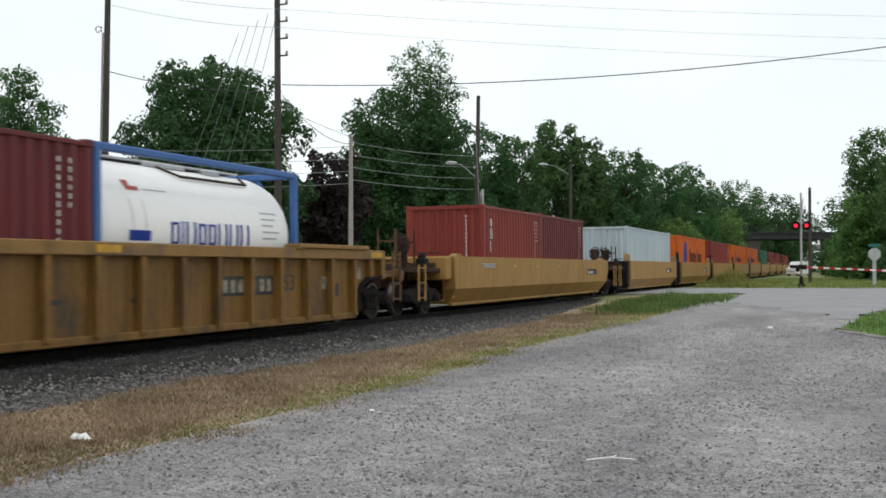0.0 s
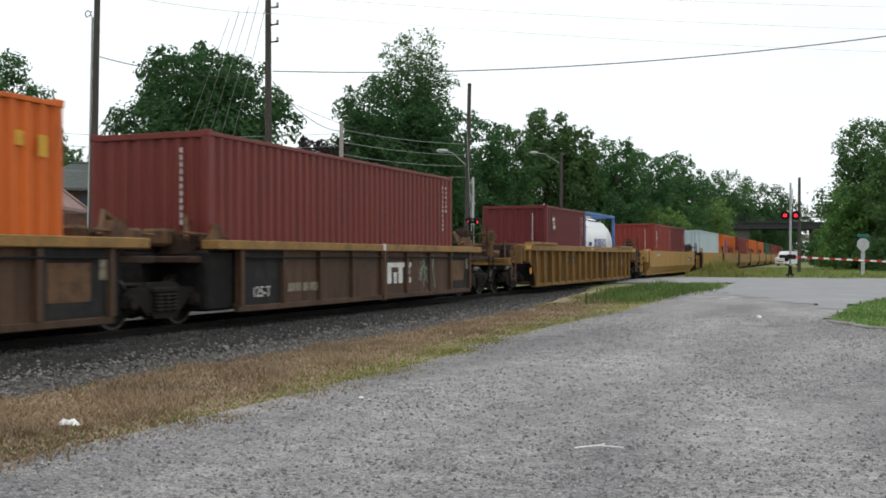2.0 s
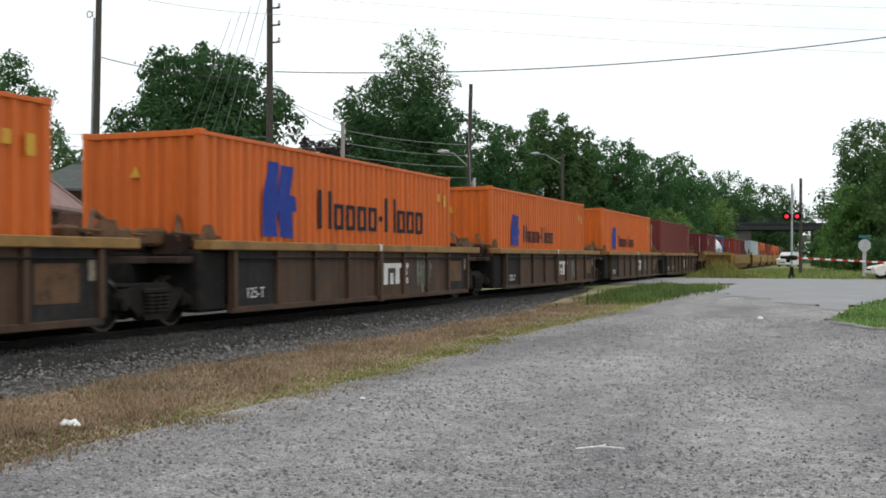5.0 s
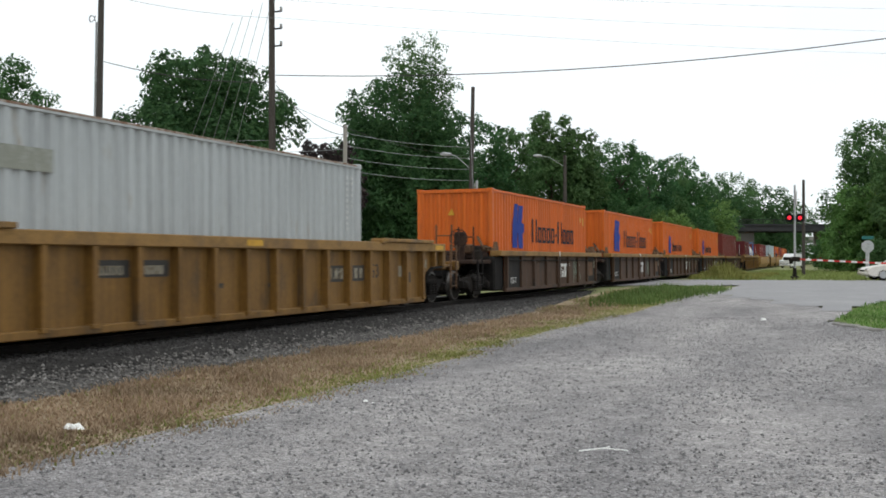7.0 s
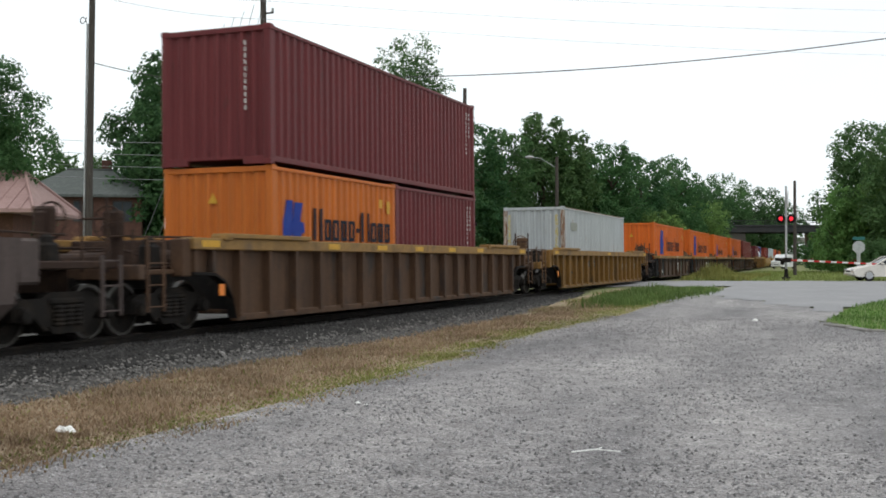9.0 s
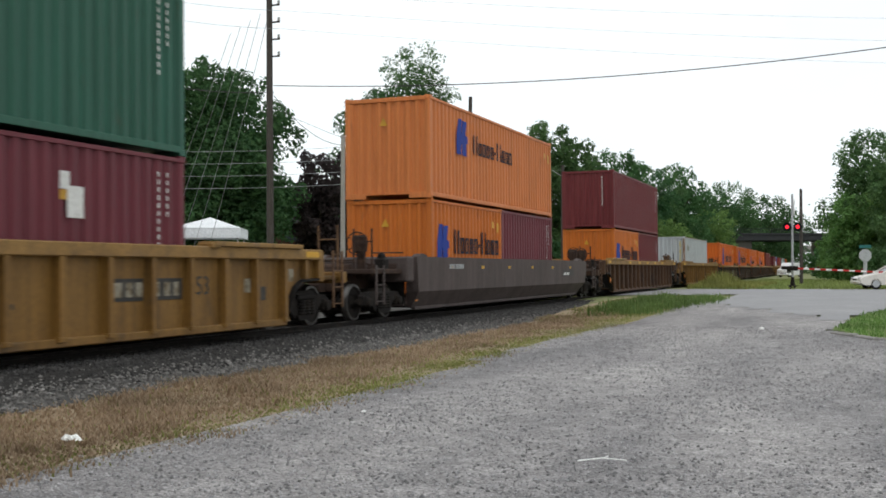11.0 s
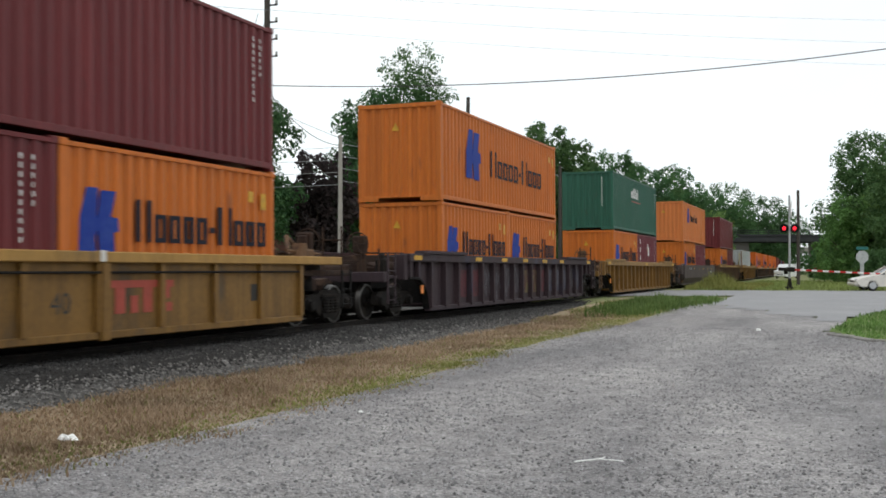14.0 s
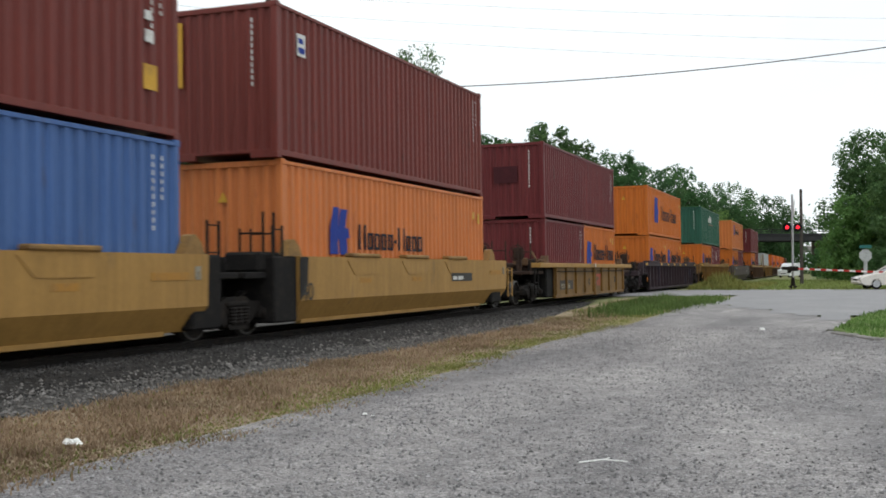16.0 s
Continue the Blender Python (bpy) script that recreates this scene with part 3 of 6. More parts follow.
    pts = [(0.35, y - sign * 0.5, 0.62), (0.36, y - sign * 0.2, 0.42), (0.34, y + sign * 0.05, 0.36), (0.3, y + sign * 0.2, 0.45)]
    for p, q in zip(pts, pts[1:]):
        h.tube(p, q, 0.025, n=8)
    part("air_hose", h, BLACK_STEEL, car)


def rung_ladder(car, x, y, z0, z1, material, width=0.42, n=4):
    s = Shape()
    for k in (-width / 2, width / 2):
        s.box(x - 0.02, x + 0.02, y + k - 0.025, y + k + 0.025, z0, z1, 0.005)
    for i in range(n):
        z = z0 + 0.08 + (z1 - z0 - 0.16) * i / max(1, n - 1)
        s.tube((x, y - width / 2, z), (x, y + width / 2, z), 0.014, n=6)
    part("ladder", s, material, car)


def guard_rails(car, x, y, sign, material, tall=True):
    """Grab irons and a crossover rail on an end platform."""
    s = Shape()
    for px in (x - 0.1, x - 0.55):
        s.tube((px, y, 0.95), (px, y, 2.05 if tall else 1.6), 0.025, n=6)
    s.tube((x - 0.55, y, 1.32), (-x + 0.2, y, 1.32), 0.022, n=6)
    s.tube((x - 0.1, y, 1.75 if tall else 1.5), (x - 0.55, y, 1.75 if tall else 1.5), 0.02, n=6)
    part("grab_rail", s, material, car)


def brake_gear(car, y, sign, material):
    s = Shape()
    rim = [(0.6 + 0.27 * math.cos(a * math.pi / 8), y, 1.72 + 0.27 * math.sin(a * math.pi / 8)) for a in range(17)]
    for p, q in zip(rim, rim[1:]):
        s.tube(p, q, 0.018, n=6)
    for a in range(5):
        c = a * 2 * math.pi / 5
        s.tube((0.6, y + sign * 0.04, 1.72), (0.6 + 0.26 * math.cos(c), y, 1.72 + 0.26 * math.sin(c)), 0.012, n=5)
    part("brake_wheel", s, material, car, "brake hand wheel on the end platform")
    part("brake_post", Shape().box(0.5, 0.7, y - sign * 0.22 - 0.07, y - sign * 0.22 + 0.07, 0.9, 1.85, 0.03).box(0.42, 0.78, y - sign * 0.14 - 0.08, y - sign * 0.14 + 0.08, 1.5, 1.92, 0.04), material, car)
    g = Shape()
    g.tube((-0.55, y - sign * 0.35, 1.12), (0.25, y - sign * 0.35, 1.12), 0.13, n=12)
    g.tube((-0.25, y - sign * 0.7, 1.08), (0.1, y - sign * 0.7, 1.08), 0.09, n=10)
    g.box(-0.95, -0.6, y - sign * 0.6 - 0.15, y - sign * 0.6 + 0.15, 0.95, 1.25, 0.03)
    g.tube((0.3, y - sign * 0.9, 1.02), (0.95, y - sign * 0.5, 1.0), 0.03, n=6)
    part("brake_cylinder", g, RUSTY, car)
    for x0, x1, r in ((0.35, 1.12, 0.15), (-1.1, -0.3, 0.17)):
        part("air_reservoir", Shape().tube((x0, y - sign * 1.25, 1.15), (x1, y - sign * 1.25, 1.15), r, n=12), material, car, "rusty brown air tank on the deck")
    v = Shape()
    v.box(0.85, 1.12, y - sign * 0.55 - 0.14, y - sign * 0.55 + 0.14, 0.98, 1.38, 0.04)
    v.lathe([(1.38, 0.11), (1.46, 0.10), (1.5, 0.04)], "z", 10, pose(0.98, y - sign * 0.55, 0))
    part("control_valve", v, TRUCK_STEEL, car)
    q = Shape()
    for px, pz in ((1.18, 1.03), (1.05, 1.52), (0.2, 1.3)):
        q.tube((px, y - sign * 1.7, pz), (px - 0.1, y - sign * 0.1, pz - 0.02), 0.02, n=6)
    q.tube((1.18, y - sign * 1.0, 1.03), (0.3, y - sign * 0.8, 1.3), 0.022, n=6)
    part("air_pipe", q, material, car)


def reflector(car, y, z, x, colour):
    part("reflector", Shape().box(x, x + 0.012, y - 0.09, y + 0.09, z - 0.1, z + 0.1, 0.003), colour, car, "orange reflector plate")


def marks_on(car, name, x, bars, material, label=""):
    """Plain bars (y0, y1, z0, z1) painted on a side that faces the camera."""
    s = Shape()
    for y0, y1, z0, z1 in bars:
        s.box(x, x + 0.006, y0, y1, z0, z1, 0.001)
    tagged(part(name, s, material, car, label), kind="stuff")


def numeral(car, words, size, x, y, z, material, label=""):
    """Painted figures in the built-in font, read from the camera's side."""
    cu = bpy.data.curves.new("numeral", "FONT")
    cu.body, cu.size, cu.extrude, cu.align_x = words, size, 0.003, "CENTER"
    tmp = bpy.data.objects.new("numeral", cu)
    scene.collection.objects.link(tmp)
    me = bpy.data.meshes.new_from_object(tmp.evaluated_get(bpy.context.evaluated_depsgraph_get()))
    bpy.data.objects.remove(tmp)
    me.materials.append(material)
    ob = new("numeral", me)
    ob.parent = car
    ob.matrix_basis = pose(x, y, z, 90, 0, 90)
    return tagged(ob, label)


def word_bars(y, z, size, widths, gap=0.22):
    """Bars that stand for a painted word that is not to be read."""
    out, at = [], y
    for w in widths:
        out.append((at, at + w * size, z, z + size))
        at += (w + gap) * size
    return out


SPRAY_GREEN = surface("faded_green_spray", (0.20, 0.24, 0.19), (0.12, 0.13, 0.10), rough=0.7, scale=4, bump=0.02)


def graffiti(car, x, y, z, w, h, material, seed, n=7):
    """Faded spray strokes across a panel; no letters."""
    r, s = random.Random(seed), Shape()
    for k in range(n):
        cy, cz, a, l = y + w * (k + 0.5) / n, z + h * r.uniform(0.35, 0.65), radians(r.uniform(40, 140)), h * r.uniform(0.35, 0.6)
        dy, dz, t = math.cos(a) * l, math.sin(a) * l, 0.025
        s.add([(x, cy - dy - t, cz - dz), (x, cy - dy + t, cz - dz), (x, cy + dy * 0.3 + t, cz + dz * 0.3), (x, cy - dy * 0.4 + t, cz + dz), (x, cy - dy * 0.4 - t, cz + dz), (x, cy + dy * 0.3 - t, cz + dz * 0.3)], [(0, 1, 2, 5), (5, 2, 3, 4)])
    tagged(part("graffiti", s, material, car, "faded spray-painted strokes"), kind="stuff")


def ribbed_side(half, x, z0, z1, arch=True):
    o = [(-half, z0), (half, z0)]
    if arch:
        o += [(half + 0.12, z0 + 0.35), (half + 0.35, z0 + 0.62), (half + 0.65, z0 + 0.75), (half + 1.35, z0 + 0.78), (half + 1.35, z1 - 0.2)]
    else:
        o += [(half, z1 - 0.2)]
    o += [(-y, z) for y, z in o[::-1]][0:len(o) - 2] if arch else [(-half, z1 - 0.2)]
    return Shape().slab(o, x - 0.02, x + 0.02)


def well_floor(car, half, material, x=1.35):
    s = Shape()
    s.box(-x, x, -half + 0.1, half - 0.1, 0.2, 0.26, 0.01)
    for k in range(-3, 4):
        s.box(-x, x, k * half / 3.6 - 0.12, k * half / 3.6 + 0.12, 0.12, 0.36, 0.02)
    part("well_floor", s, material, car)
    for sgn in (-1, 1):
        a, b = sorted((sgn * (half - 0.25), sgn * (half - 0.15)))
        part("bulkhead", Shape().box(-x, x, a, b, 0.2, 1.25, 0.02), BLACK_STEEL, car)


def ribbed_car(u, paint, sill, mark, label, number_z=0.72, tags=True):
    """A single well car for long boxes: ribbed sides with wheel arches at both ends."""
    car = rides(thing("well_car", label, "railway car", group="well cars of the freight train"), u)
    half, x, z0, z1 = 8.4, 1.43, 0.11, 1.5
    side = ribbed_side(half, x - 0.06, z0, z1)
    chord = Shape().box(x - 0.16, x + 0.11, -half - 1.4, half + 1.4, z1 - 0.2, z1, 0.015)
    low = Shape().box(x - 0.1, x + 0.07, -half + 0.02, half - 0.02, z0 - 0.05, z0 + 0.07, 0.015)
    rib = Shape().slab([(-0.055, z0 + 0.02), (0.055, z0 + 0.02), (0.055, z1 - 0.202), (-0.055, z1 - 0.202)], x - 0.039, x + 0.105)
    rib.box(x - 0.04, x + 0.12, -0.075, 0.075, z0 + 0.02, z0 + 0.09)
    rib_me = rib.mesh("rib", paint)
    rib_l = rib.flip_x().mesh("rib", paint)
    raised = Shape().box(x - 0.16, x + 0.17, -1.55, 1.55, z1 + 0.002, z1 + 0.085, 0.012).box(x - 0.14, x + 0.16, -1.62, -1.35, z1 - 0.03, z1 + 0.06, 0.012)
    for flip in (False, True):
        f = (lambda s: s.flip_x()) if flip else (lambda s: s)
        part("side_panel", f(side), paint, car)
        part("top_chord", f(chord), sill, car)
        part("side_sill", f(low), paint, car)
        for y in (-half - 0.1, half - 0.2):
            part("guide_ledge", f(raised.moved(y=y + (1.2 if y < 0 else -0.9))), sill, car)
        for k in range(17):
            y = -half + 0.1 + k * 1.0375
            part("rib", rib_l if flip else rib_me, None, car, at=pose(0, y, 0))
        for y in (-half - 0.75, -half - 1.3, half + 0.75, half + 1.3):
            part("rib", f(Shape().box(x - 0.039, x + 0.09, y - 0.05, y + 0.05, z0 + 0.82, z1 - 0.202)), paint, car)
    for sgn in (-1, 1):
        for flip in (1, -1):
            a, b = sorted((sgn * (half + 0.1), sgn * (half + 0.9)))
            arch = Shape()
            pts = [(half, z0), (half + 0.12, z0 + 0.35), (half + 0.35, z0 + 0.62), (half + 0.65, z0 + 0.75), (half + 1.35, z0 + 0.78)]
            for p, q in zip(pts, pts[1:]):
                arch.add([(xx * flip, sgn * yy, zz) for xx in (x - 0.12, x + 0.06) for yy, zz in (p, q, (q[0] + 0.02, q[1] + 0.05), (p[0] + 0.02, p[1] + 0.05))],
                         [(0, 1, 2, 3), (4, 5, 6, 7), (0, 1, 5, 4), (1, 2, 6, 5), (2, 3, 7, 6), (3, 0, 4, 7)])
            part("arch_flange", arch, BLACK_STEEL, car)
        a, b = sorted((sgn * (half + 0.9), sgn * (half + 2.75)))
        deck = Shape().box(-1.3, 1.3, a, b, 0.9, 0.98, 0.015)
        part("centre_sill", Shape().box(-0.28, 0.28, a, b, 0.56, 0.895, 0.03), BLACK_STEEL, car)
        deck.box(-1.42, 1.42, min(sgn * (half + 2.55), sgn * (half + 2.75)), max(sgn * (half + 2.55), sgn * (half + 2.75)), 0.82, 1.06, 0.02)
        part("end_platform", deck, paint, car)
        part("end_wall", Shape().box(-1.34, 1.34, min(sgn * (half + 0.85), sgn * (half + 0.95)), max(sgn * (half + 0.85), sgn * (half + 0.95)), 0.9, 1.48, 0.02), RUSTY, car)
        part("end_post", Shape().box(1.2, 1.46, min(sgn * (half + 1.36), sgn * (half + 1.6)), max(sgn * (half + 1.36), sgn * (half + 1.6)), 0.86, 1.48, 0.02), paint, car)
        rung_ladder(car, 1.42, sgn * (half + 2.3), 0.32, 1.5, RUST_TAN if paint is YELLOW_CAR else paint)
        guard_rails(car, 1.35, sgn * (half + 2.65), sgn, RUST_TAN if paint is YELLOW_CAR else RUSTY, tall=sgn > 0)
        truck(car, sgn * (half + 1.42))
        coupler(car, sgn * 11.5, sgn)
    brake_gear(car, -half - 2.4, -1, RUST_TAN if paint is YELLOW_CAR else RUSTY)
    well_floor(car, half, paint)
    reflector(car, -half - 0.45, 0.62, x + 0.03, REFLECT)
    for y in ((-half - 0.9, 0.2, half + 0.95) if paint is YELLOW_CAR else (-half - 0.9, -4.6, -2.1, 0.2, 2.6, 5.0, half + 0.95)):
        part("yellow_mark", Shape().box(x + 0.11, x + 0.116, y - 0.27, y + 0.27, z1 - 0.155, z1 - 0.045, 0.001), mark, car)
    if tags:
        marks_on(car, "stencil_plate", x - 0.038, [(-4.05, -3.2, 0.84, 1.1), (-3.0, -2.2, 0.84, 1.1), (3.22, 4.05, 0.64, 0.98), (4.25, 5.08, 0.64, 0.98)], LETTER_BLACK, "black stencilled plates")
        lettering(car, "oooo", -3.98, 0.88, 0.2, WORN_STENCIL, "worn pale stencilled marks", x=x - 0.022, name="stencil", wide=1.35)
        lettering(car, "oooooo", -2.95, 0.88, 0.2, WORN_STENCIL, "worn pale stencilled marks", x=x - 0.022, name="stencil", wide=0.85)
        marks_on(car, "emblem", x - 0.031, [(3.34, 3.52, 0.7, 0.92), (3.62, 3.78, 0.7, 0.92), (3.85, 4.02, 0.7, 0.92), (4.3, 4.46, 0.7, 0.92), (4.58, 4.74, 0.7, 0.92), (4.84, 4.98, 0.7, 0.92)], WORN_STENCIL, "block emblem in plain bars")
        marks_on(car, "notice", x - 0.038, [(half + 0.18, half + 0.42, 0.88, 1.12), (7.0, 7.25, 0.7, 0.95)], WORN_STENCIL)
        marks_on(car, "notice", x - 0.038, [(7.45, 7.75, 0.55, 0.8), (-1.0, -0.62, 0.62, 0.70), (0.9, 1.3, 0.6, 0.67), (-6.5, -6.1, 0.62, 0.69)], LETTER_BLACK, "small dark stencilled notices")
        numeral(car, "53", 0.44, x - 0.037, 5.68, 0.7, LETTER_BLACK, "black figures")
    return car


def maxi_unit(u, paint, sill, label, front_end=False, rear_end=False, tag="40"):
    """A shorter well of an articulated car: straight ribbed sides under a broad walkway sill."""
    car = rides(thing("well_car", label, "railway car", group="well cars of the freight train"), u)
    half, x, z0, z1 = 6.2, 1.40, 0.16, 1.37
    side = Shape().slab([(-half, z0), (half, z0), (half, z1 - 0.16), (-half, z1 - 0.16)], x - 0.02, x + 0.02)
    chord = Shape().box(x - 0.22, x + 0.15, -half - (2.3 if rear_end and paint is YELLOW_CAR else 0.75), half + (1.6 if front_end and paint is YELLOW_CAR else 0.75), z1 - 0.16, z1, 0.015)
    low = Shape().box(x - 0.05, x + 0.07, -half, half, z0 - 0.05, z0 + 0.06, 0.012)
    pipe = Shape().tube((x + 0.09, -half + 0.2, z1 - 0.3), (x + 0.09, half - 0.2, z1 - 0.3), 0.022, n=6)
    rib = Shape().slab([(-0.06, z0 + 0.06), (0.06, z0 + 0.06), (0.06, z1 - 0.162), (-0.06, z1 - 0.162)], x + 0.021, x + 0.10)
    for flip in (False, True):
        f = (lambda s: s.flip_x()) if flip else (lambda s: s)
        part("side_panel", f(side), paint, car)
        part("top_chord", f(chord), sill, car)
        part("side_sill", f(low), paint, car)
        part("air_pipe", f(pipe), BLACK_STEEL, car)
        me = f(rib).mesh("rib", paint)
        for k in range(9):
            y = -half + 0.08 + k * (2 * half - 0.16) / 8
            part("rib", me, None, car, at=pose(0, y, 0))
        part("rib", f(Shape().box(x + 0.02, x + 0.13, 0.02, 0.2, z0 - 0.07, z1 - 0.162)), paint, car)
        part("chord_joint", f(Shape().box(x + 0.1, x + 0.16, -0.06, 0.06, z1 - 0.15, z1 + 0.012)), LETTER_WHITE, car)
    well_floor(car, half, paint, 1.3)
    for sgn, ends in ((1, front_end), (-1, rear_end)):
        a, b = sorted((sgn * half, sgn * (half + (2.6 if ends else 1.3))))
        part("end_platform", Shape().box(-1.25, 1.25, a, b, 0.98, 1.1, 0.02), RUSTY, car)
        part("centre_sill", Shape().box(-0.35, 0.35, a, b, 0.6, 0.975, 0.03), BLACK_STEEL, car)
        part("end_panel", Shape().box(-1.36, 1.36, min(a, sgn * (half + .3)) if sgn > 0 else sgn * (half + 0.85), sgn * (half + 0.3) if sgn > 0 else b, 0.16, 1.2, 0.05), BLACK_STEEL, car)
        for gx in (-1.18, 1.18):
            yy = sgn * (half + 0.42)
            part("corner_guide", Shape().slab([(yy - 0.22, z1), (yy + 0.22, z1), (yy + 0.06, z1 + 0.27), (yy - 0.06, z1 + 0.27)], gx - 0.12, gx + 0.12), RUST_TAN, car)
        j = Shape().tube((-0.7, sgn * (half + 0.75), 1.28), (0.3, sgn * (half + 0.75), 1.28), 0.12, n=10)
        j.box(0.45, 1.0, sgn * (half + 0.7) - 0.18, sgn * (half + 0.7) + 0.18, 1.1, 1.5, 0.04)
        j.tube((-1.1, sgn * (half + 0.95), 1.2), (1.15, sgn * (half + 0.55), 1.26), 0.03, n=6)
        part("brake_cylinder", j, RUSTY, car)
        y1, arm = sgn * (half + 0.6), Shape()
        arm.tube((1.12, y1 - 0.5, z1 + 0.02), (0.72, y1 + 0.1, z1 + 0.42), 0.045, n=7).tube((0.72, y1 + 0.1, z1 + 0.42), (0.95, y1 + 0.75, z1 - 0.1), 0.05, n=7)
        arm.tube((0.3, y1 - 0.45, z1 + 0.05), (0.98, y1 + 0.6, z1 + 0.12), 0.04, n=7).tube((1.18, y1 - 0.75, z1 + 0.12), (1.15, y1 + 0.8, z1 + 0.06), 0.03, n=6)
        arm.box(0.85, 1.22, y1 + 0.05, y1 + 0.42, z1 - 0.14, z1 + 0.16, 0.04).box(0.2, 0.7, y1 - 0.5, y1 - 0.15, z1 - 0.1, z1 + 0.2, 0.05)
        part("brake_lever", arm, RUST_TAN, car, "rusty tan brake levers and rods")
        if ends:
            truck(car, sgn * (half + 1.85))
            coupler(car, sgn * (half + 3.0), sgn)
            guard_rails(car, 1.3, sgn * (half + 2.3), sgn, RUSTY)
            rung_ladder(car, 1.36, sgn * (half + 2.2), 0.3, 1.1, BLACK_STEEL, n=3)
            brake_gear(car, sgn * (half + 1.9), sgn, RUSTY)
    if not rear_end:
        truck(car, -7.93)
    if paint is YELLOW_CAR:
        numeral(car, tag, 0.42, x + 0.022, -0.75, 0.5, LETTER_BLACK, "black figures")
        marks_on(car, "stencil_plate", x + 0.021, [(-half + 0.8, -half + 2.75, 0.40, 0.74)], LETTER_BLACK, "black stencilled plate")
        lettering(car, "oooo ooooo", -half + 0.9, 0.44, 0.26, WORN_STENCIL, "worn pale stencilled marks", x=x + 0.037, name="stencil", wide=0.95)
        marks_on(car, "notice", x + 0.022, [(4.3, 4.62, 0.55, 0.85)], LETTER_BLACK, "small dark notice")
    else:
        bay = (2 * half - 0.16) / 8
        for y in (-half + 0.08, half - 0.08 - bay):
            part("end_bay_panel", Shape().box(x + 0.021, x + 0.027, y + 0.065, y + bay - 0.065, z0 + 0.07, z1 - 0.165, 0.001), DARK_PANEL, car, "sooty dark grey end bay")
        numeral(car, "125-T", 0.27, x + 0.029, -half + 0.85, 0.36, LETTER_WHITE, "white figures")
        if front_end:
            lettering(car, "oooo oooooo", -half + 1.85, 0.42, 0.24, WORN_STENCIL, "worn pale stencilled marks", x=x + 0.036, name="stencil", wide=0.95)
        marks_on(car, "rusty_patch", x + 0.028, [(half - 1.4, half - 0.5, 0.45, 1.0)], RUST_TAN, "rusty brown repair plate")
        marks_on(car, "notice", x + 0.029, [(half - 0.3, half - 0.14, 0.75, 1.05)], WORN_STENCIL)
    marks_on(car, "emblem", x + 0.024, [(0.30, 1.90, 0.84, 0.95), (0.42, 0.66, 0.46, 0.84), (0.80, 0.98, 0.46, 0.72), (1.10, 1.34, 0.46, 0.84), (1.50, 1.86, 0.46, 0.60), (1.56, 1.80, 0.66, 0.84)], LETTER_WHITE if paint is not YELLOW_CAR else LETTER_RED, "block emblem in plain bars")
    if paint is not YELLOW_CAR:
        graffiti(car, x + 0.026, 2.45, 0.33, 1.0, 0.75, SPRAY_GREEN, round(-u), 11)
    return car


def smooth_unit(u, paint, label, half=6.8, longer=0.0, front_end=False, rear_end=False, hatch=True, tags=True, ends=True):
    """A well with smooth plated sides that lean in below a crease."""
    car = rides(thing("well_car", label, "railway car", group="well cars of the freight train"), u)
    z0, z1, zc = 0.15, 1.42, 0.56
    cut = 0.55 if half > 8 else 0.12
    o = Shape()
    prof = [(1.16, z0), (1.46, zc), (1.47, z1 - 0.06), (1.47, z1), (1.2, z1), (1.2, z1 - 0.1), (1.12, zc), (1.05, z0 + 0.02)]
    n, verts, faces = len(prof), [], []
    for sgn in (-1, 1):
        for px, pz in prof:
            verts.append((px, sgn * (half + (longer if sgn > 0 else 0) - cut * max(0, (zc + 0.2 - pz))), pz))
    faces = [tuple(range(n)), tuple(range(n, 2 * n))] + [(i, (i + 1) % n, n + (i + 1) % n, n + i) for i in range(n)]
    o.add(verts, faces)
    part("side_panel", o, paint, car)
    part("side_panel", o.flip_x(), paint, car)
    part("side_sill", Shape().box(1.08, 1.2, -half + 0.5, half - 0.5, z0 - 0.05, z0 + 0.03), paint, car)
    if hatch:
        for y in (-3.0, 0.0, 2.9):
            part("locker_lid", Shape().box(1.30, 1.52, y - 0.75, y + 0.75, z1, z1 + 0.09, 0.04), SILL_TAN, car)
            part("locker_panel", Shape().slab([(y - 0.95, z1 - 0.06), (y + 0.95, z1 - 0.06), (y + 0.6, z1 - 0.36), (y - 0.6, z1 - 0.36)], 1.468, 1.483), paint, car)
            part("yellow_mark", Shape().box(1.4655, 1.4705, y - 0.28, y + 0.28, z1 - 0.55, z1 - 0.44, 0.001), FADED_MARK, car)
    if half > 8:
        marks_on(car, "yellow_mark", 1.472, [(y - 0.12, y + 0.12, z1 - 0.3, z1 - 0.22) for y in (-6.5, -3.9, -1.3, 1.3, 3.9, 6.5)], YELLOW_MARK, "small yellow mark")
        reflector(car, -half + 0.35, 0.42, 1.30, REFLECT)
        lettering(car, "oooo oooooo", -half + 2.3, 1.12, 0.18, GALV, "faded stencilled marks", x=1.486, name="stencil")
    well_floor(car, half, paint, 1.05)
    for sgn, end in ((1, front_end), (-1, rear_end)):
        out = 2.6 if end else 1.7
        if half > 8:
            out = 2.3
        a, b = sorted((sgn * (half - 0.1), sgn * (half + out)))
        part("end_platform", Shape().box(-1.25, 1.25, a, b, 1.0, 1.12, 0.02).box(-0.35, 0.35, a, b, 0.6, 1.0, 0.03), BLACK_STEEL if half < 8 else RUSTY, car)
        a, b = sorted((sgn * half, sgn * (half + (0.9 if half < 6.5 else 0.45))))
        part("end_panel", Shape().box(-1.4, 1.4, a, b, 0.16 if half < 8 else 0.8, 1.42, 0.04), BLACK_STEEL if half < 8 else paint, car)
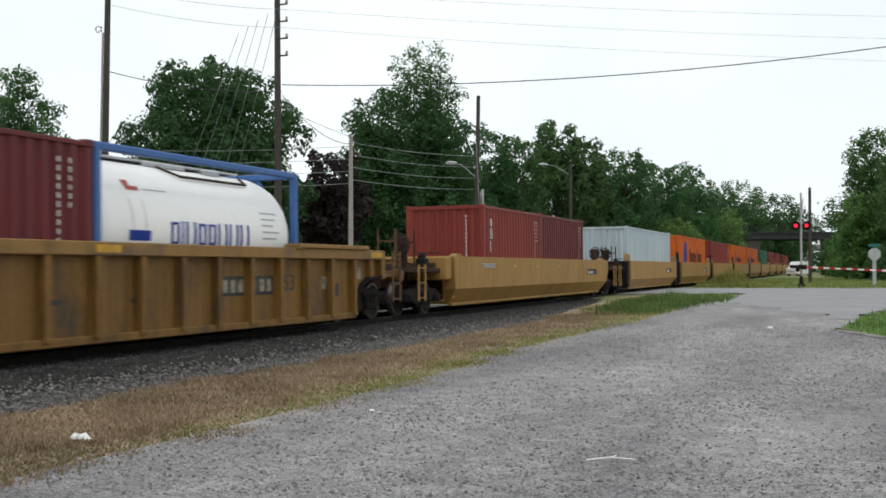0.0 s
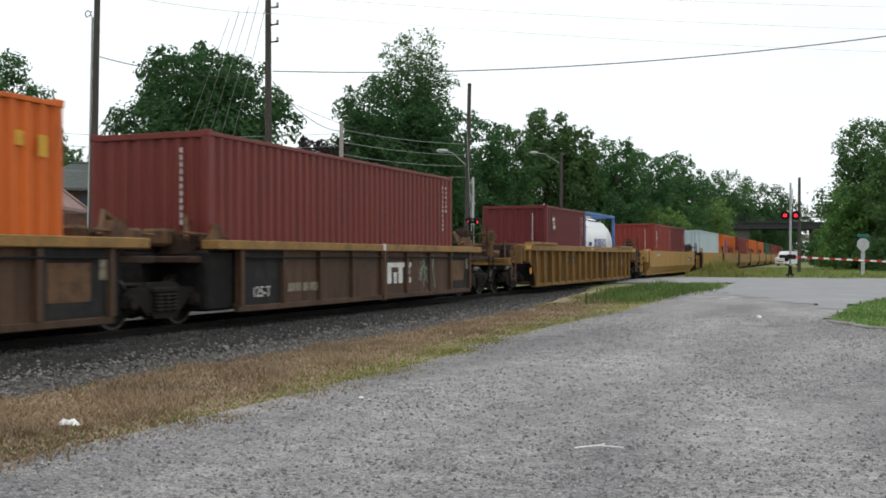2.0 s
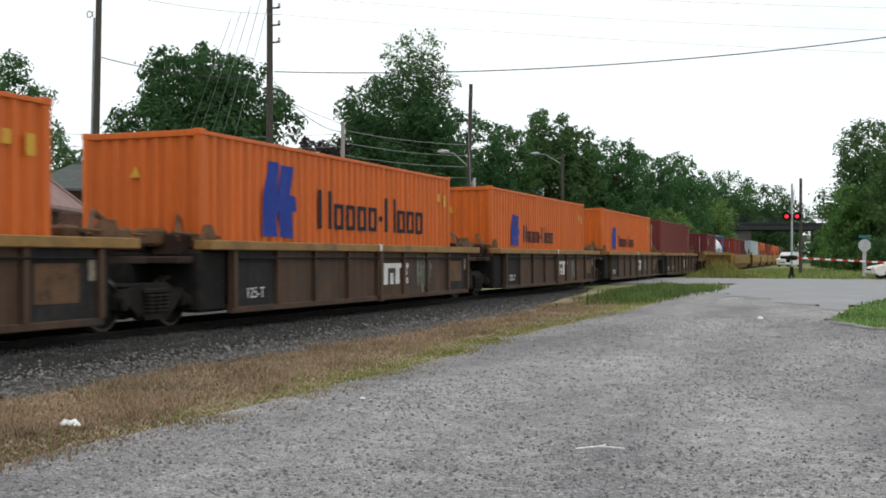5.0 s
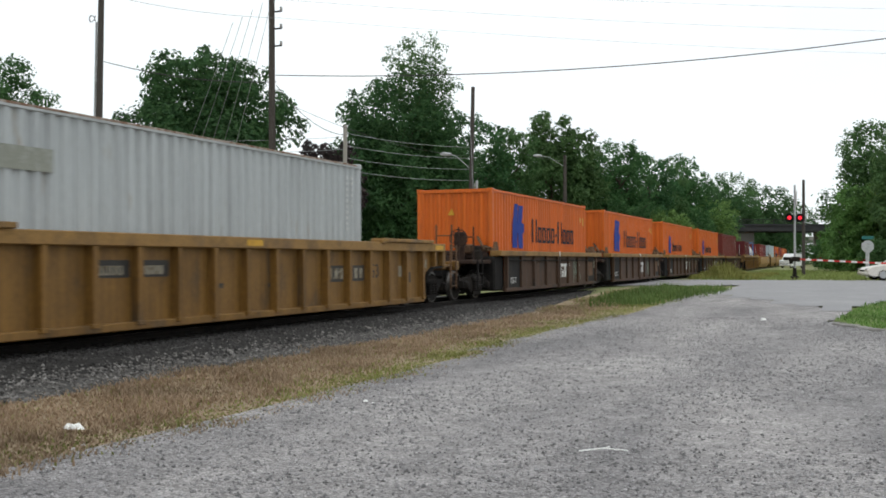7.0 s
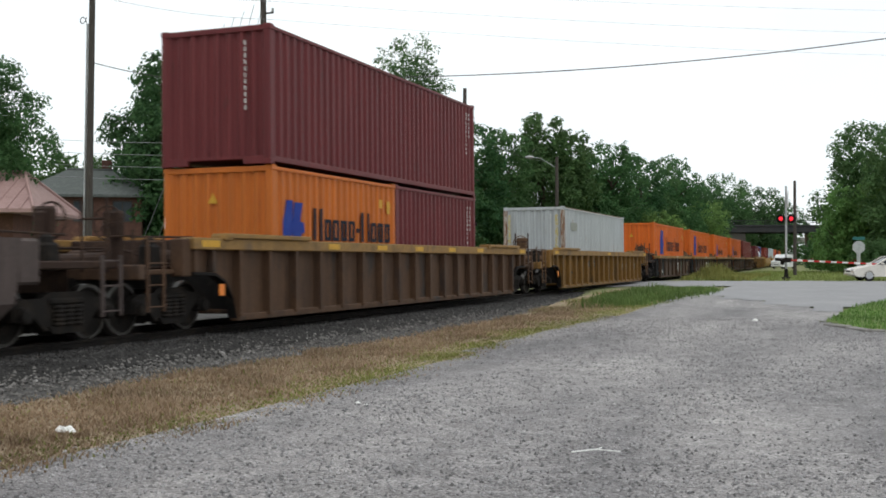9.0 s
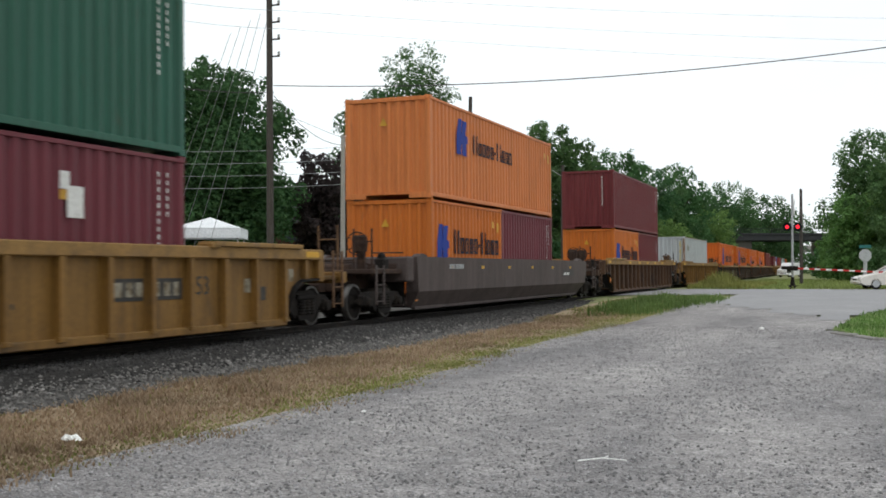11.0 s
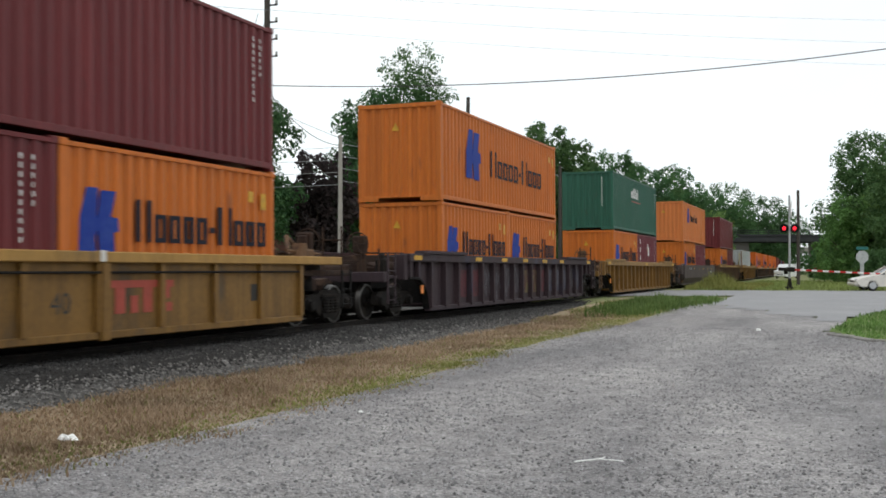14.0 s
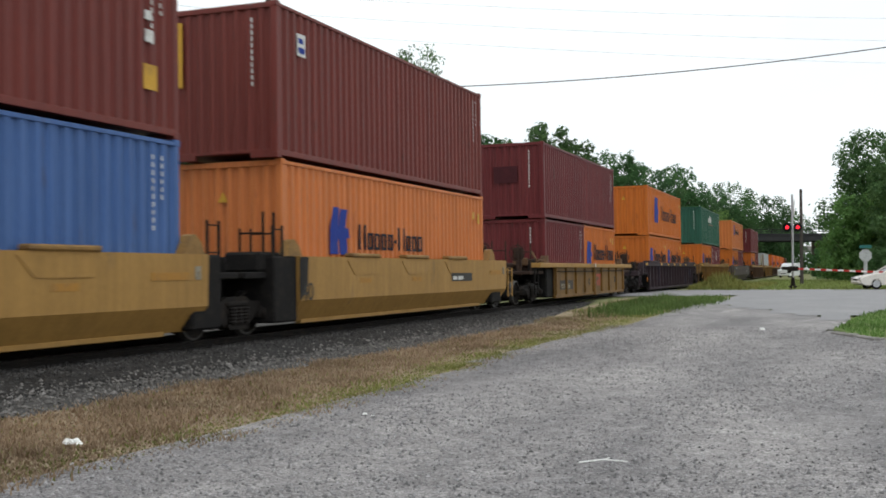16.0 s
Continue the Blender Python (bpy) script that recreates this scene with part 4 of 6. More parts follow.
        for gx in (-1.3, 1.3):
            yy, tall = sgn * (half + (0.1 if half < 8 else -0.6)), 1.0 if half < 8 else 0.25
            part("corner_guide", Shape().slab([(yy - 0.3, z1), (yy + 0.3, z1), (yy + 0.2, z1 + 0.2 * tall), (yy, z1 + 0.33 * tall), (yy - 0.12, z1 + 0.3 * tall)], gx - 0.1, gx + 0.1),
                 SILL_TAN if paint is YELLOW_SMOOTH else paint, car)
        if end or half > 8:
            truck(car, sgn * (half + 1.3))
            coupler(car, sgn * (half + (2.45 if half > 8 else 3.0)), sgn)
            rung_ladder(car, 1.36, sgn * (half + 2.0), 0.3, 1.2, paint, n=3)
            guard_rails(car, 1.3, sgn * (half + 2.1), sgn, RUSTY)
            brake_gear(car, sgn * (half + 1.6), sgn, RUSTY)
        else:
            rung_ladder(car, 1.36, sgn * (half + 0.7), 0.45, 2.0, BLACK_STEEL, 0.36, 4)
    if half < 6.5:
        part("end_patch", Shape().slab([(-half - 0.01, z1 - 0.01), (-half + 0.34, z1 - 0.01), (-half + 0.30, 0.85), (-half + 0.05, zc + 0.02), (-half - 0.01, zc + 0.02)], 1.464, 1.4735), DARK_PANEL, car, "black painted end of the side")
        marks_on(car, "notice", 1.4725, [(half + longer - 0.42, half + longer - 0.25, 1.0, 1.22)], WORN_STENCIL, "small pale notice")
        marks_on(car, "notice", 1.4725, [(half + longer - 1.6, half + longer - 0.6, 1.0, 1.12)], FADED_MARK)
        grip = Shape()
        for gy in (-half - 0.55, -half - 0.95):
            grip.tube((1.2, gy, 1.1), (1.2, gy, 2.25), 0.03, n=6)
            grip.tube((0.7, gy, 1.1), (0.7, gy, 1.95), 0.025, n=6)
            grip.tube((1.2, gy, 1.85), (0.7, gy, 1.85), 0.02, n=6)
        grip.box(0.5, 1.25, -half - 1.2, -half - 0.35, 1.12, 1.5, 0.05)
        part("grab_rail", grip, BLACK_STEEL, car, "black upright grab irons")
    if not rear_end and half < 8:
        truck(car, -7.8)
    if tags:
        marks_on(car, "stencil_plate", 1.469, [(half - 3.6, half - 1.95, 0.84, 1.06)], LETTER_BLACK, "black stencilled plates")
        lettering(car, "ooooo  ooooooo", half - 3.5, 0.88, 0.14, LETTER_WHITE, "white stencilled marks", x=1.486, name="stencil", wide=0.72)
    return car


# ---- boxes on the cars ----
def corrugated(a0, a1, z0, z1, pitch, depth):
    """A trapezoid-waved sheet from a0 to a1; the outer flats lie at zero."""
    n = max(2, round((a1 - a0) / pitch))
    p = (a1 - a0) / n
    line = []
    for k in range(n):
        s = a0 + k * p
        line += [(s, 0), (s + 0.28 * p, 0), (s + 0.46 * p, -depth), (s + 0.82 * p, -depth)]
    line.append((a1, 0))
    return line


def shipping_box(name, u, z, length, height, paint, label, over=0.0):
    """A corrugated steel freight box."""
    ob = rides(thing(name, label, "shipping container", group="freight boxes on the train"), u)
    h, w = length / 2, 1.219
    s = Shape()
    line = corrugated(-h + 0.14, h - 0.14, 0, 0, 0.29, 0.055)
    n = len(line)
    s.add([(w - 0.012 + d, y, zz) for zz in (z + 0.16, z + height - 0.10) for y, d in line], [(i, i + 1, n + i + 1, n + i) for i in range(n - 1)])
    part("side_wall", s, paint, ob)
    part("side_wall", s.flip_x(), paint, ob)
    line = corrugated(-w + 0.13, w - 0.13, 0, 0, 0.28, 0.05)
    n = len(line)
    e = Shape().add([(x, -h + 0.02 - d, zz) for zz in (z + 0.16, z + height - 0.12) for x, d in line], [(i, i + 1, n + i + 1, n + i) for i in range(n - 1)])
    part("end_wall", e, paint, ob)
    d = Shape()
    for x0, x1 in ((-1.1, -0.01), (0.01, 1.1)):
        d.box(x0, x1, h - 0.08, h - 0.03, z + 0.14, z + height - 0.12, 0.01)
    for x in (-0.8, -0.3, 0.3, 0.8):
        d.tube((x, h - 0.01, z + 0.12), (x, h - 0.01, z + height - 0.12), 0.018, n=6)
    part("door", d, paint, ob)
    line = corrugated(-h + 0.1, h - 0.1, 0, 0, 0.42, 0.02)
    n = len(line)
    part("roof", Shape().add([(x, y, z + height - 0.02 + dd) for x in (-w + 0.05, w - 0.05) for y, dd in line], [(i, i + 1, n + i + 1, n + i) for i in range(n - 1)]), paint, ob)
    part("floor", Shape().box(-w + 0.05, w - 0.05, -h + 0.05, h - 0.05, z + 0.1, z + 0.16), paint, ob)
    for x in (-w, w - 0.06):
        part("bottom_rail", Shape().box(x, x + 0.06, -h + 0.1, h - 0.1, z + 0.055, z + 0.165), paint, ob)
        part("top_rail", Shape().box(x, x + 0.06, -h + 0.1, h - 0.1, z + height - 0.105, z + height - 0.035), paint, ob)
    for y in (-h, h - 0.08):
        part("top_rail", Shape().box(-w + 0.1, w - 0.1, y, y + 0.08, z + height - 0.13, z + height - 0.02), paint, ob)
        b = Shape().box(-w + 0.1, -0.62, y, y + 0.08, z + 0.01, z + 0.165).box(0.62, w - 0.1, y, y + 0.08, z + 0.01, z + 0.165).box(-0.62, 0.62, y, y + 0.08, z + 0.11, z + 0.165)
        part("bottom_rail", b, paint, ob)
    for x in (-w, w - 0.15):
        for y in (-h, h - 0.15):
            part("corner_post", Shape().box(x, x + 0.15, y, y + 0.15, z + 0.1, z + height - 0.1, 0.02), paint, ob)
            for zz in (z, z + height - 0.115):
                c = Shape().box(x - 0.004, x + 0.158, y - 0.004, y + 0.17, zz, zz + 0.115, 0.012)
                part("corner_casting", c, paint, ob)
    return ob


def glyph(kind, y, z, s, wide=1.0):
    """Plain upright bars that stand for one painted sign: a tall or low pair, a single one or a dash. z is the foot line, s the height of a tall one."""
    t, x = 0.15 * s, 0.68 * s
    if kind == "T":
        w = 0.6 * s * wide
        return [(y, y + 1.2 * t, z, z + s), (y + w - 1.2 * t, y + w, z, z + s)], w
    if kind == "l":
        return [(y, y + t, z, z + s)], t
    if kind == "L":
        return [(y, y + 1.5 * t, z, z + s)], 0.42 * s * wide
    if kind == "-":
        return [(y, y + 0.26 * s, z + 0.3 * s, z + 0.3 * s + t)], 0.26 * s
    w = 0.47 * s * wide
    return [(y, y + 1.2 * t, z, z + x), (y + w - 1.2 * t, y + w, z, z + x), (y + 1.2 * t, y + w - 1.2 * t, z, z + 0.75 * t), (y + 1.2 * t, y + w - 1.2 * t, z + x - 0.75 * t, z + x)], w


def lettering(ob, pattern, y, z, size, material, label, x=1.219, gap=0.12, name="lettering", wide=1.0):
    bars = []
    for k in pattern:
        if k == " ":
            y += 0.35 * size
            continue
        b, w = glyph(k, y, z, size, wide)
        bars += b
        y += w + gap * size * wide
    marks_on(ob, name, x - 0.009, bars, material, label)


def emblem(ob, y, z, s):
    """A slanted blue block with a bite out of its middle."""
    e = Shape()
    x0, x1 = 1.211, 1.219
    e.slab([(y + 0.06 * s, z), (y + 0.46 * s, z), (y + 0.42 * s, z + 0.26 * s), (y + 0.50 * s, z + 0.38 * s), (y + 0.46 * s, z + 0.62 * s), (y + 0.50 * s, z + s), (y + 0.24 * s, z + s), (y + 0.08 * s, z + 0.55 * s)], x0, x1)
    e.slab([(y + 0.54 * s, z), (y + 0.9 * s, z - 0.02 * s), (y + 0.86 * s, z + 0.34 * s), (y + 1.0 * s, z + 0.36 * s), (y + 0.97 * s, z + 0.56 * s), (y + 0.8 * s, z + 0.58 * s), (y + 0.92 * s, z + 0.97 * s), (y + 0.56 * s, z + 0.97 * s), (y + 0.47 * s, z + 0.5 * s)], x0, x1)
    part("emblem", e, LETTER_BLUE, ob, "blue geometric emblem")


def id_marks(ob, x_end, h, top, material=None):
    """Columns of small stencilled bars on the near end and the far side corner."""
    material = material or LETTER_WHITE
    s = Shape()
    for k in range(11):
        s.box(x_end, x_end + 0.036, -h + 0.003, -h + 0.009, top - 0.125 * k - 0.085, top - 0.125 * k, 0.001)
    tagged(part("stencil", s, material, ob, "column of small stencilled marks"), kind="stuff")
    bars = [(h - 0.74, h - 0.70, top - 0.125 * k - 0.075, top - 0.125 * k) for k in range(10)] + [(h - 0.5, h - 0.465, top - 0.125 * k - 0.075, top - 0.125 * k) for k in range(6)]
    marks_on(ob, "stencil", 1.211, bars, material)


def end_sign(ob, h, z, x=-0.1):
    """A yellow warning triangle on the near end wall."""
    y = -h + 0.006
    part("warning_sign", Shape().add([(x - 0.11, y, z), (x + 0.11, y, z), (x, y, z + 0.21), (x - 0.11, y + 0.006, z), (x + 0.11, y + 0.006, z), (x, y + 0.006, z + 0.21)],
                                     [(0, 1, 2), (3, 5, 4), (0, 3, 4, 1), (1, 4, 5, 2), (2, 5, 3, 0)]), YELLOW_MARK, ob, "yellow triangular warning sign")
    marks_on(ob, "warning_sign", 1.211, [(h - 0.95, h - 0.78, z + 0.1, z + 0.3), (h - 0.5, h - 0.32, z - 0.02, z + 0.28)], YELLOW_MARK, "yellow notice")


def orange_box(u, z, length, height, paint=None, small=False, foot=1.1):
    """An orange box with its emblem and word; the small version has both at two thirds of the size."""
    h = length / 2
    ob = shipping_box("shipping_container", u, z, length, height, paint or (AMBER if h < 4 else ORANGE), "orange corrugated %s freight box with blue emblem and dark lettering" % ("long" if h > 4 else "short"))
    end_sign(ob, h, z + height * 0.72)
    if h < 4:
        emblem(ob, -2.68, z + 0.95, 0.98)
        lettering(ob, "Toooo-Llooo", -1.28, z + 1.16, 0.66, LETTER_DARK, "dark lettering", wide=1.02)
    elif small:
        emblem(ob, -4.1, z + foot, 1.0)
        lettering(ob, "Toooo-Llooo", -2.6, z + foot + 0.12, 0.56, LETTER_DARK, "dark lettering", wide=1.16)
    else:
        emblem(ob, -4.1, z + foot - 0.2, 1.42)
        lettering(ob, "Toooo-Llooo", -1.72, z + foot, 0.8, LETTER_DARK, "dark lettering", wide=1.24)
    return ob


def red_box(u, z, length, height, paint, label="", streak=True):
    ob = shipping_box("shipping_container", u, z, length, height, paint, label or "dark red corrugated freight box with white stencil marks")
    id_marks(ob, 0.66, length / 2, z + height - 0.3)
    return ob




def tank_box(u, z):
    ob = rides(thing("tank_container", "white tank in a blue steel frame with blue lettering", "tank container", group="freight boxes on the train"), u)
    h, w, top = 3.03, 1.219, 2.59
    t = Shape().lathe([(-3.0, 0.1), (-2.99, 0.6), (-2.95, 0.9), (-2.88, 1.06), (-2.76, 1.14), (-2.6, 1.17), (2.6, 1.17), (2.76, 1.14), (2.88, 1.06), (2.95, 0.9), (2.99, 0.6), (3.0, 0.1)], "y", 56, pose(0, 0, z + 1.33))
    part("tank", t, TANK_WHITE, ob, "glossy white tank barrel", True)
    for x in (-w, w - 0.12):
        for y in (-h, h - 0.14):
            part("corner_post", Shape().box(x, x + 0.12, y, y + 0.14, z, z + top, 0.02), FRAME_BLUE, ob)
        part("top_rail", Shape().box(x, x + 0.12, -h + 0.14, h - 0.14, z + top - 0.12, z + top, 0.02), FRAME_BLUE, ob)
        part("bottom_rail", Shape().box(x, x + 0.12, -h + 0.14, h - 0.14, z, z + 0.14, 0.02), FRAME_BLUE, ob)
    for y in (-h, h - 0.12):
        for zz in (z, z + top - 0.12):
            part("cross_rail", Shape().box(-w + 0.12, w - 0.12, y, y + 0.12, zz, zz + 0.12, 0.02), FRAME_BLUE, ob)
        br = Shape()
        for sx in (-1, 1):
            br.tube((sx * (w - 0.1), y + 0.06, z + 0.15), (sx * 0.35, y + 0.06, z + top - 0.1), 0.05, n=8)
        part("end_brace", br, FRAME_BLUE, ob)
    part("walkway", Shape().box(-0.25, 0.3, -2.3, 2.3, z + top - 0.07, z + top - 0.03).box(-0.3, 0.34, -0.7, 0.5, z + 2.44, z + 2.56, 0.04).box(0.05, 0.42, 1.0, 1.5, z + 2.4, z + 2.55, 0.04), GALV, ob, "grey top walkway grating")
    r = Shape()
    for y0, y1 in ((-0.2, 1.9),):
        r.tube((0.72, y0, z + 2.30), (0.72, y1, z + 2.30), 0.026, n=6)
        r.tube((0.72, y0, z + 2.30), (0.42, y0 - 0.3, z + 2.46), 0.022, n=6)
        r.tube((0.72, y1, z + 2.30), (0.42, y1 + 0.2, z + 2.46), 0.022, n=6)
    part("hand_rail", r, RUSTY, ob)
    # lettering follows the barrel
    def on_tank(y, a):
        return (1.176 * math.cos(a), y, z + 1.33 + 1.176 * math.sin(a))

    def curved(name, boxes, material, label):
        s = Shape()
        for y0, y1, z0, z1 in boxes:
            cells = 4
            pts = [on_tank(y, (z0 + (z1 - z0) * k / cells) / 1.176) for k in range(cells + 1) for y in (y0, y1)]
            s.add(pts, [(2 * k, 2 * k + 1, 2 * k + 3, 2 * k + 2) for k in range(cells)])
        part(name, s, material, ob, label)
    bars, y = [], -1.12
    for k in "olTgoTTT":
        b, wd = glyph({"o": "o", "g": "o"}.get(k, k), y, -0.20, 0.38, 1.3)
        if k in "og":
            b = [(p, q, c if c < 0 else c + 0.10, d if d < 0 else d + 0.10) for p, q, c, d in b]
        bars += b
        y += wd + 0.065
    curved("lettering", bars, LETTER_BLUE, "blue painted lettering")
    curved("notice", [(1.75, 2.35 - 0.1 * (k % 3), 0.42 - 0.12 * k, 0.455 - 0.12 * k) for k in range(5)] + [(-1.6, -1.0, 0.68, 0.71)], GALV, "small grey notices")
    curved("emblem", [(-2.2, -1.65, -0.16, 0.0)], LETTER_BLUE, "blue and red flask emblem")
    curved("emblem", [(-2.05, -1.9, 0.66, 0.86), (-1.9, -1.72, 0.66, 0.74)], LETTER_RED, "")
    curved("emblem", [(-2.1, -2.08, 0.0, 0.5), (-1.78, -1.76, 0.0, 0.5)], GALV, "")
    return ob


# ---- the train, front (far) to back ----
BASE = 0.38
YL, BR = "dirty yellow", "sooty brown"
HC, STD = 2.896, 2.591
for u, paint in ((197.9, RUST_RED), (182.3, MAROON), (166.7, RUST_RED), (151.1, BROWN_RED), (135.5, GREEN), (119.9, ORANGE), (104.3, ORANGE), (88.7, RUST_RED), (73.1, ORANGE), (57.5, PALE_BLUE)):
    smooth_unit(u, YELLOW_SMOOTH, "yellow articulated well car with smooth plated sides", rear_end=u < 60, front_end=u in (119.9, 197.9), hatch=False)
    if paint is ORANGE:
        orange_box(u, BASE, 12.19, STD + 0.1, small=u > 100)
    else:
        red_box(u, BASE, 12.19, STD + 0.1, paint, "pale blue-grey freight box" if paint is PALE_BLUE else "dark green corrugated freight box" if paint is GREEN else "")
smooth_unit(36.35, YELLOW_SMOOTH, "dirty yellow well car with smooth leaning sides", half=9.25, hatch=False)
letter_box = red_box(33.3, BASE, 6.058, STD, RUST_RED, "short rust-red corrugated freight box with white letters")
for k, sign in enumerate("oTlo"):
    lettering(letter_box, sign, -2.4, 2.35 - 0.38 * k, 0.32, LETTER_WHITE, "white painted letters")
red_box(39.4, BASE, 6.058, STD, MAROON, "short maroon corrugated freight box with white letters")
ribbed_car(12.7, YELLOW_CAR, SILL_TAN, YELLOW_MARK, "dirty yellow ribbed well car with black stencils")
badge_box = red_box(9.93, BASE, 6.058, STD, MAROON, "short maroon corrugated freight box with a small badge")
marks_on(badge_box, "badge", 1.210, [(-2.3, -1.75, 2.05, 2.6)], LETTER_BLACK, "small black badge with pale strokes")
marks_on(badge_box, "badge", 1.217, [(-2.2, -1.95, 2.4, 2.52), (-2.1, -1.85, 2.12, 2.24)], LETTER_WHITE)
marks_on(badge_box, "badge", 1.217, [(-2.15, -1.9, 2.27, 2.36)], YELLOW_MARK)
tank_box(16.05, BASE)
for k, u in enumerate((-9.2, -25.05, -40.9, -56.75, -72.6)):
    maxi_unit(u + 0.7, SOOT_CAR, SILL_TAN, "sooty brown articulated well car with a tan walkway sill", front_end=k == 0, rear_end=k == 4)
    if k == 0:
        red_box(u, BASE, 12.19, HC, BROWN_RED, "brown-red corrugated long freight box")
    else:
        orange_box(u, BASE, 12.19, HC, small=k < 3, foot=1.1 if k < 3 else 1.3)
ribbed_car(-93.4, YELLOW_CAR, SILL_TAN, YELLOW_MARK, "dirty yellow ribbed well car with black stencils")
grey_box = red_box(-94.15, 0.32, 12.19, HC, GREY, "pale grey corrugated freight box with rust-streaked corner posts")
RUST_STREAK = surface("rust_streaked_paint", (0.17, 0.085, 0.045), (0.40, 0.37, 0.33), rough=0.8, scale=3, fine=30, stretch=(6, 6, 0.8), cover=0.47, soft=0.10, bump=0.1)
YELLOW_STREAK = surface("faded_yellow_stripe_paint", (0.42, 0.34, 0.10), (0.43, 0.43, 0.40), rough=0.7, scale=4, fine=30, stretch=(4, 4, 2.0), cover=0.46, soft=0.10, bump=0.05)
part("corner_post", Shape().box(1.07, 1.226, -6.105, -5.93, 0.44, 3.09, 0.02), RUST_STREAK, grey_box, "rust-streaked corner post")
part("side_stripe", Shape().box(0.86, 0.98, -6.094, -6.09, 0.6, 2.9, 0.001), YELLOW_STREAK, grey_box, "worn yellow stripe")
part("corner_post", Shape().box(-1.226, -1.07, -6.105, -5.93, 0.44, 3.09, 0.02), RUST_STREAK, grey_box, "rust-streaked corner post")
part("side_stripe", Shape().box(-1.04, -0.94, -6.094, -6.09, 0.6, 2.9, 0.001), YELLOW_STREAK, grey_box, "worn yellow stripe")
for x0 in (-1.222, 1.164):
    part("top_rail", Shape().box(x0, x0 + 0.058, -5.9, 5.9, 3.15, 3.188, 0.005), RUST_STREAK, grey_box, "rusty top rail")
marks_on(grey_box, "stencil", 1.211, [(-4.95, -3.9, 2.3, 2.62)], surface("grey_green_overpaint", (0.24, 0.25, 0.215), (0.30, 0.31, 0.28), rough=0.7, scale=6, bump=0.02), "faded grey painted-out panel")
ribbed_car(-116.6, BROWN_CAR, SILL_TAN, YELLOW_MARK, "dark brown ribbed well car with yellow marks on the chord", tags=False)
orange_box(-120.2, BASE, 6.058, STD)
red_box(-114.1, BASE, 6.058, STD, MAROON, "short maroon corrugated freight box")
red_box(-117.2, BASE + STD, 12.19, 2.7, MAROON, "maroon corrugated freight box stacked on top")
smooth_unit(-139.3, GREY_CAR, "grey-brown well car with smooth leaning sides", half=9.0, hatch=False)
orange_box(-143.6, BASE, 6.058, STD)
red_box(-137.5, BASE, 6.058, STD, PURPLE, "short purple-red freight box")
orange_box(-140.6, BASE + STD, 12.19, 2.7, paint=PALE_ORANGE, small=True, foot=1.35)
ribbed_car(-163.3, YELLOW_CAR, SILL_TAN, YELLOW_MARK, "dirty yellow ribbed well car with black stencils")
orange_box(-167.0, BASE, 6.058, STD)
purple = red_box(-160.9, BASE, 6.058, STD, PURPLE, "short purple-red freight box with white letters running down")
for k, sign in enumerate("odo"):
    lettering(purple, sign, -2.25, 2.45 - 0.42 * k, 0.36, LETTER_WHITE, "white painted letters")
marks_on(purple, "emblem", 1.211, [(0.15, 0.5, 1.85, 2.3), (0.0, 0.2, 2.25, 2.5)], LETTER_WHITE, "plain white patch")
marks_on(purple, "emblem", 1.211, [(0.0, 0.14, 2.1, 2.24)], YELLOW_MARK, "plain yellow patch")
green = red_box(-163.95, BASE + STD, 12.19, 2.75, GREEN, "dark green corrugated freight box stacked on top")
lettering(green, "ooTlToL", -1.55, BASE + STD + 1.75, 0.5, LETTER_WHITE, "white painted lettering")
marks_on(green, "underline", 1.211, [(-1.5, 1.1, BASE + STD + 1.56, BASE + STD + 1.6)], LETTER_RED, "thin red line")
tagged_car = ribbed_car(-186.2, PURPLE_CAR, PURPLE_CAR, YELLOW_MARK, "dark purple-brown ribbed well car with faded graffiti", tags=False)
SPRAY_PALE = surface("faded_pale_spray", (0.105, 0.098, 0.112), (0.055, 0.048, 0.055), rough=0.7, scale=4, bump=0.02)
SPRAY_YELLOW = surface("faded_yellow_spray", (0.125, 0.098, 0.045), (0.075, 0.058, 0.036), rough=0.7, scale=4, bump=0.02)
SPRAY_RED = surface("faded_red_spray", (0.085, 0.020, 0.026), (0.05, 0.022, 0.026), rough=0.7, scale=4, bump=0.02)
SPRAY_BLUE = surface("faded_blue_spray", (0.048, 0.046, 0.07), (0.040, 0.034, 0.046), rough=0.7, scale=4, bump=0.02)
for k, spray in enumerate((SPRAY_RED, SPRAY_RED, SPRAY_PALE, SPRAY_PALE, SPRAY_PALE, SPRAY_PALE, SPRAY_YELLOW, SPRAY_YELLOW, SPRAY_RED, SPRAY_BLUE, SPRAY_BLUE, SPRAY_BLUE, SPRAY_PALE, SPRAY_BLUE)):
    y = -6.15 + 1.0375 * k
    if spray in (SPRAY_RED, SPRAY_YELLOW, SPRAY_BLUE):
        marks_on(tagged_car, "graffiti", 1.3915, [(y + 0.1, y + 0.86, 0.35, 1.1)], spray, "block of faded spray paint")
    if spray is not SPRAY_RED:
        graffiti(tagged_car, 1.3995, y + 0.08, 0.3, 0.8, 0.9, SPRAY_PALE if spray is not SPRAY_YELLOW else SPRAY_RED, 10 + k)
orange_box(-189.9, BASE, 6.058, STD)
orange_box(-183.8, BASE, 6.058, STD)
orange_box(-186.9, BASE + STD, 12.19, 2.69, paint=AMBER, foot=0.98)
maxi_unit(-207.6, YELLOW_CAR, YELLOW_SMOOTH, "dirty yellow well car with ribbed sides and a broad sill", front_end=True, rear_end=True)
red_box(-211.2, BASE, 6.058, STD, MAROON, "short maroon corrugated freight box with white marks")
orange_box(-205.1, BASE, 6.058, STD)
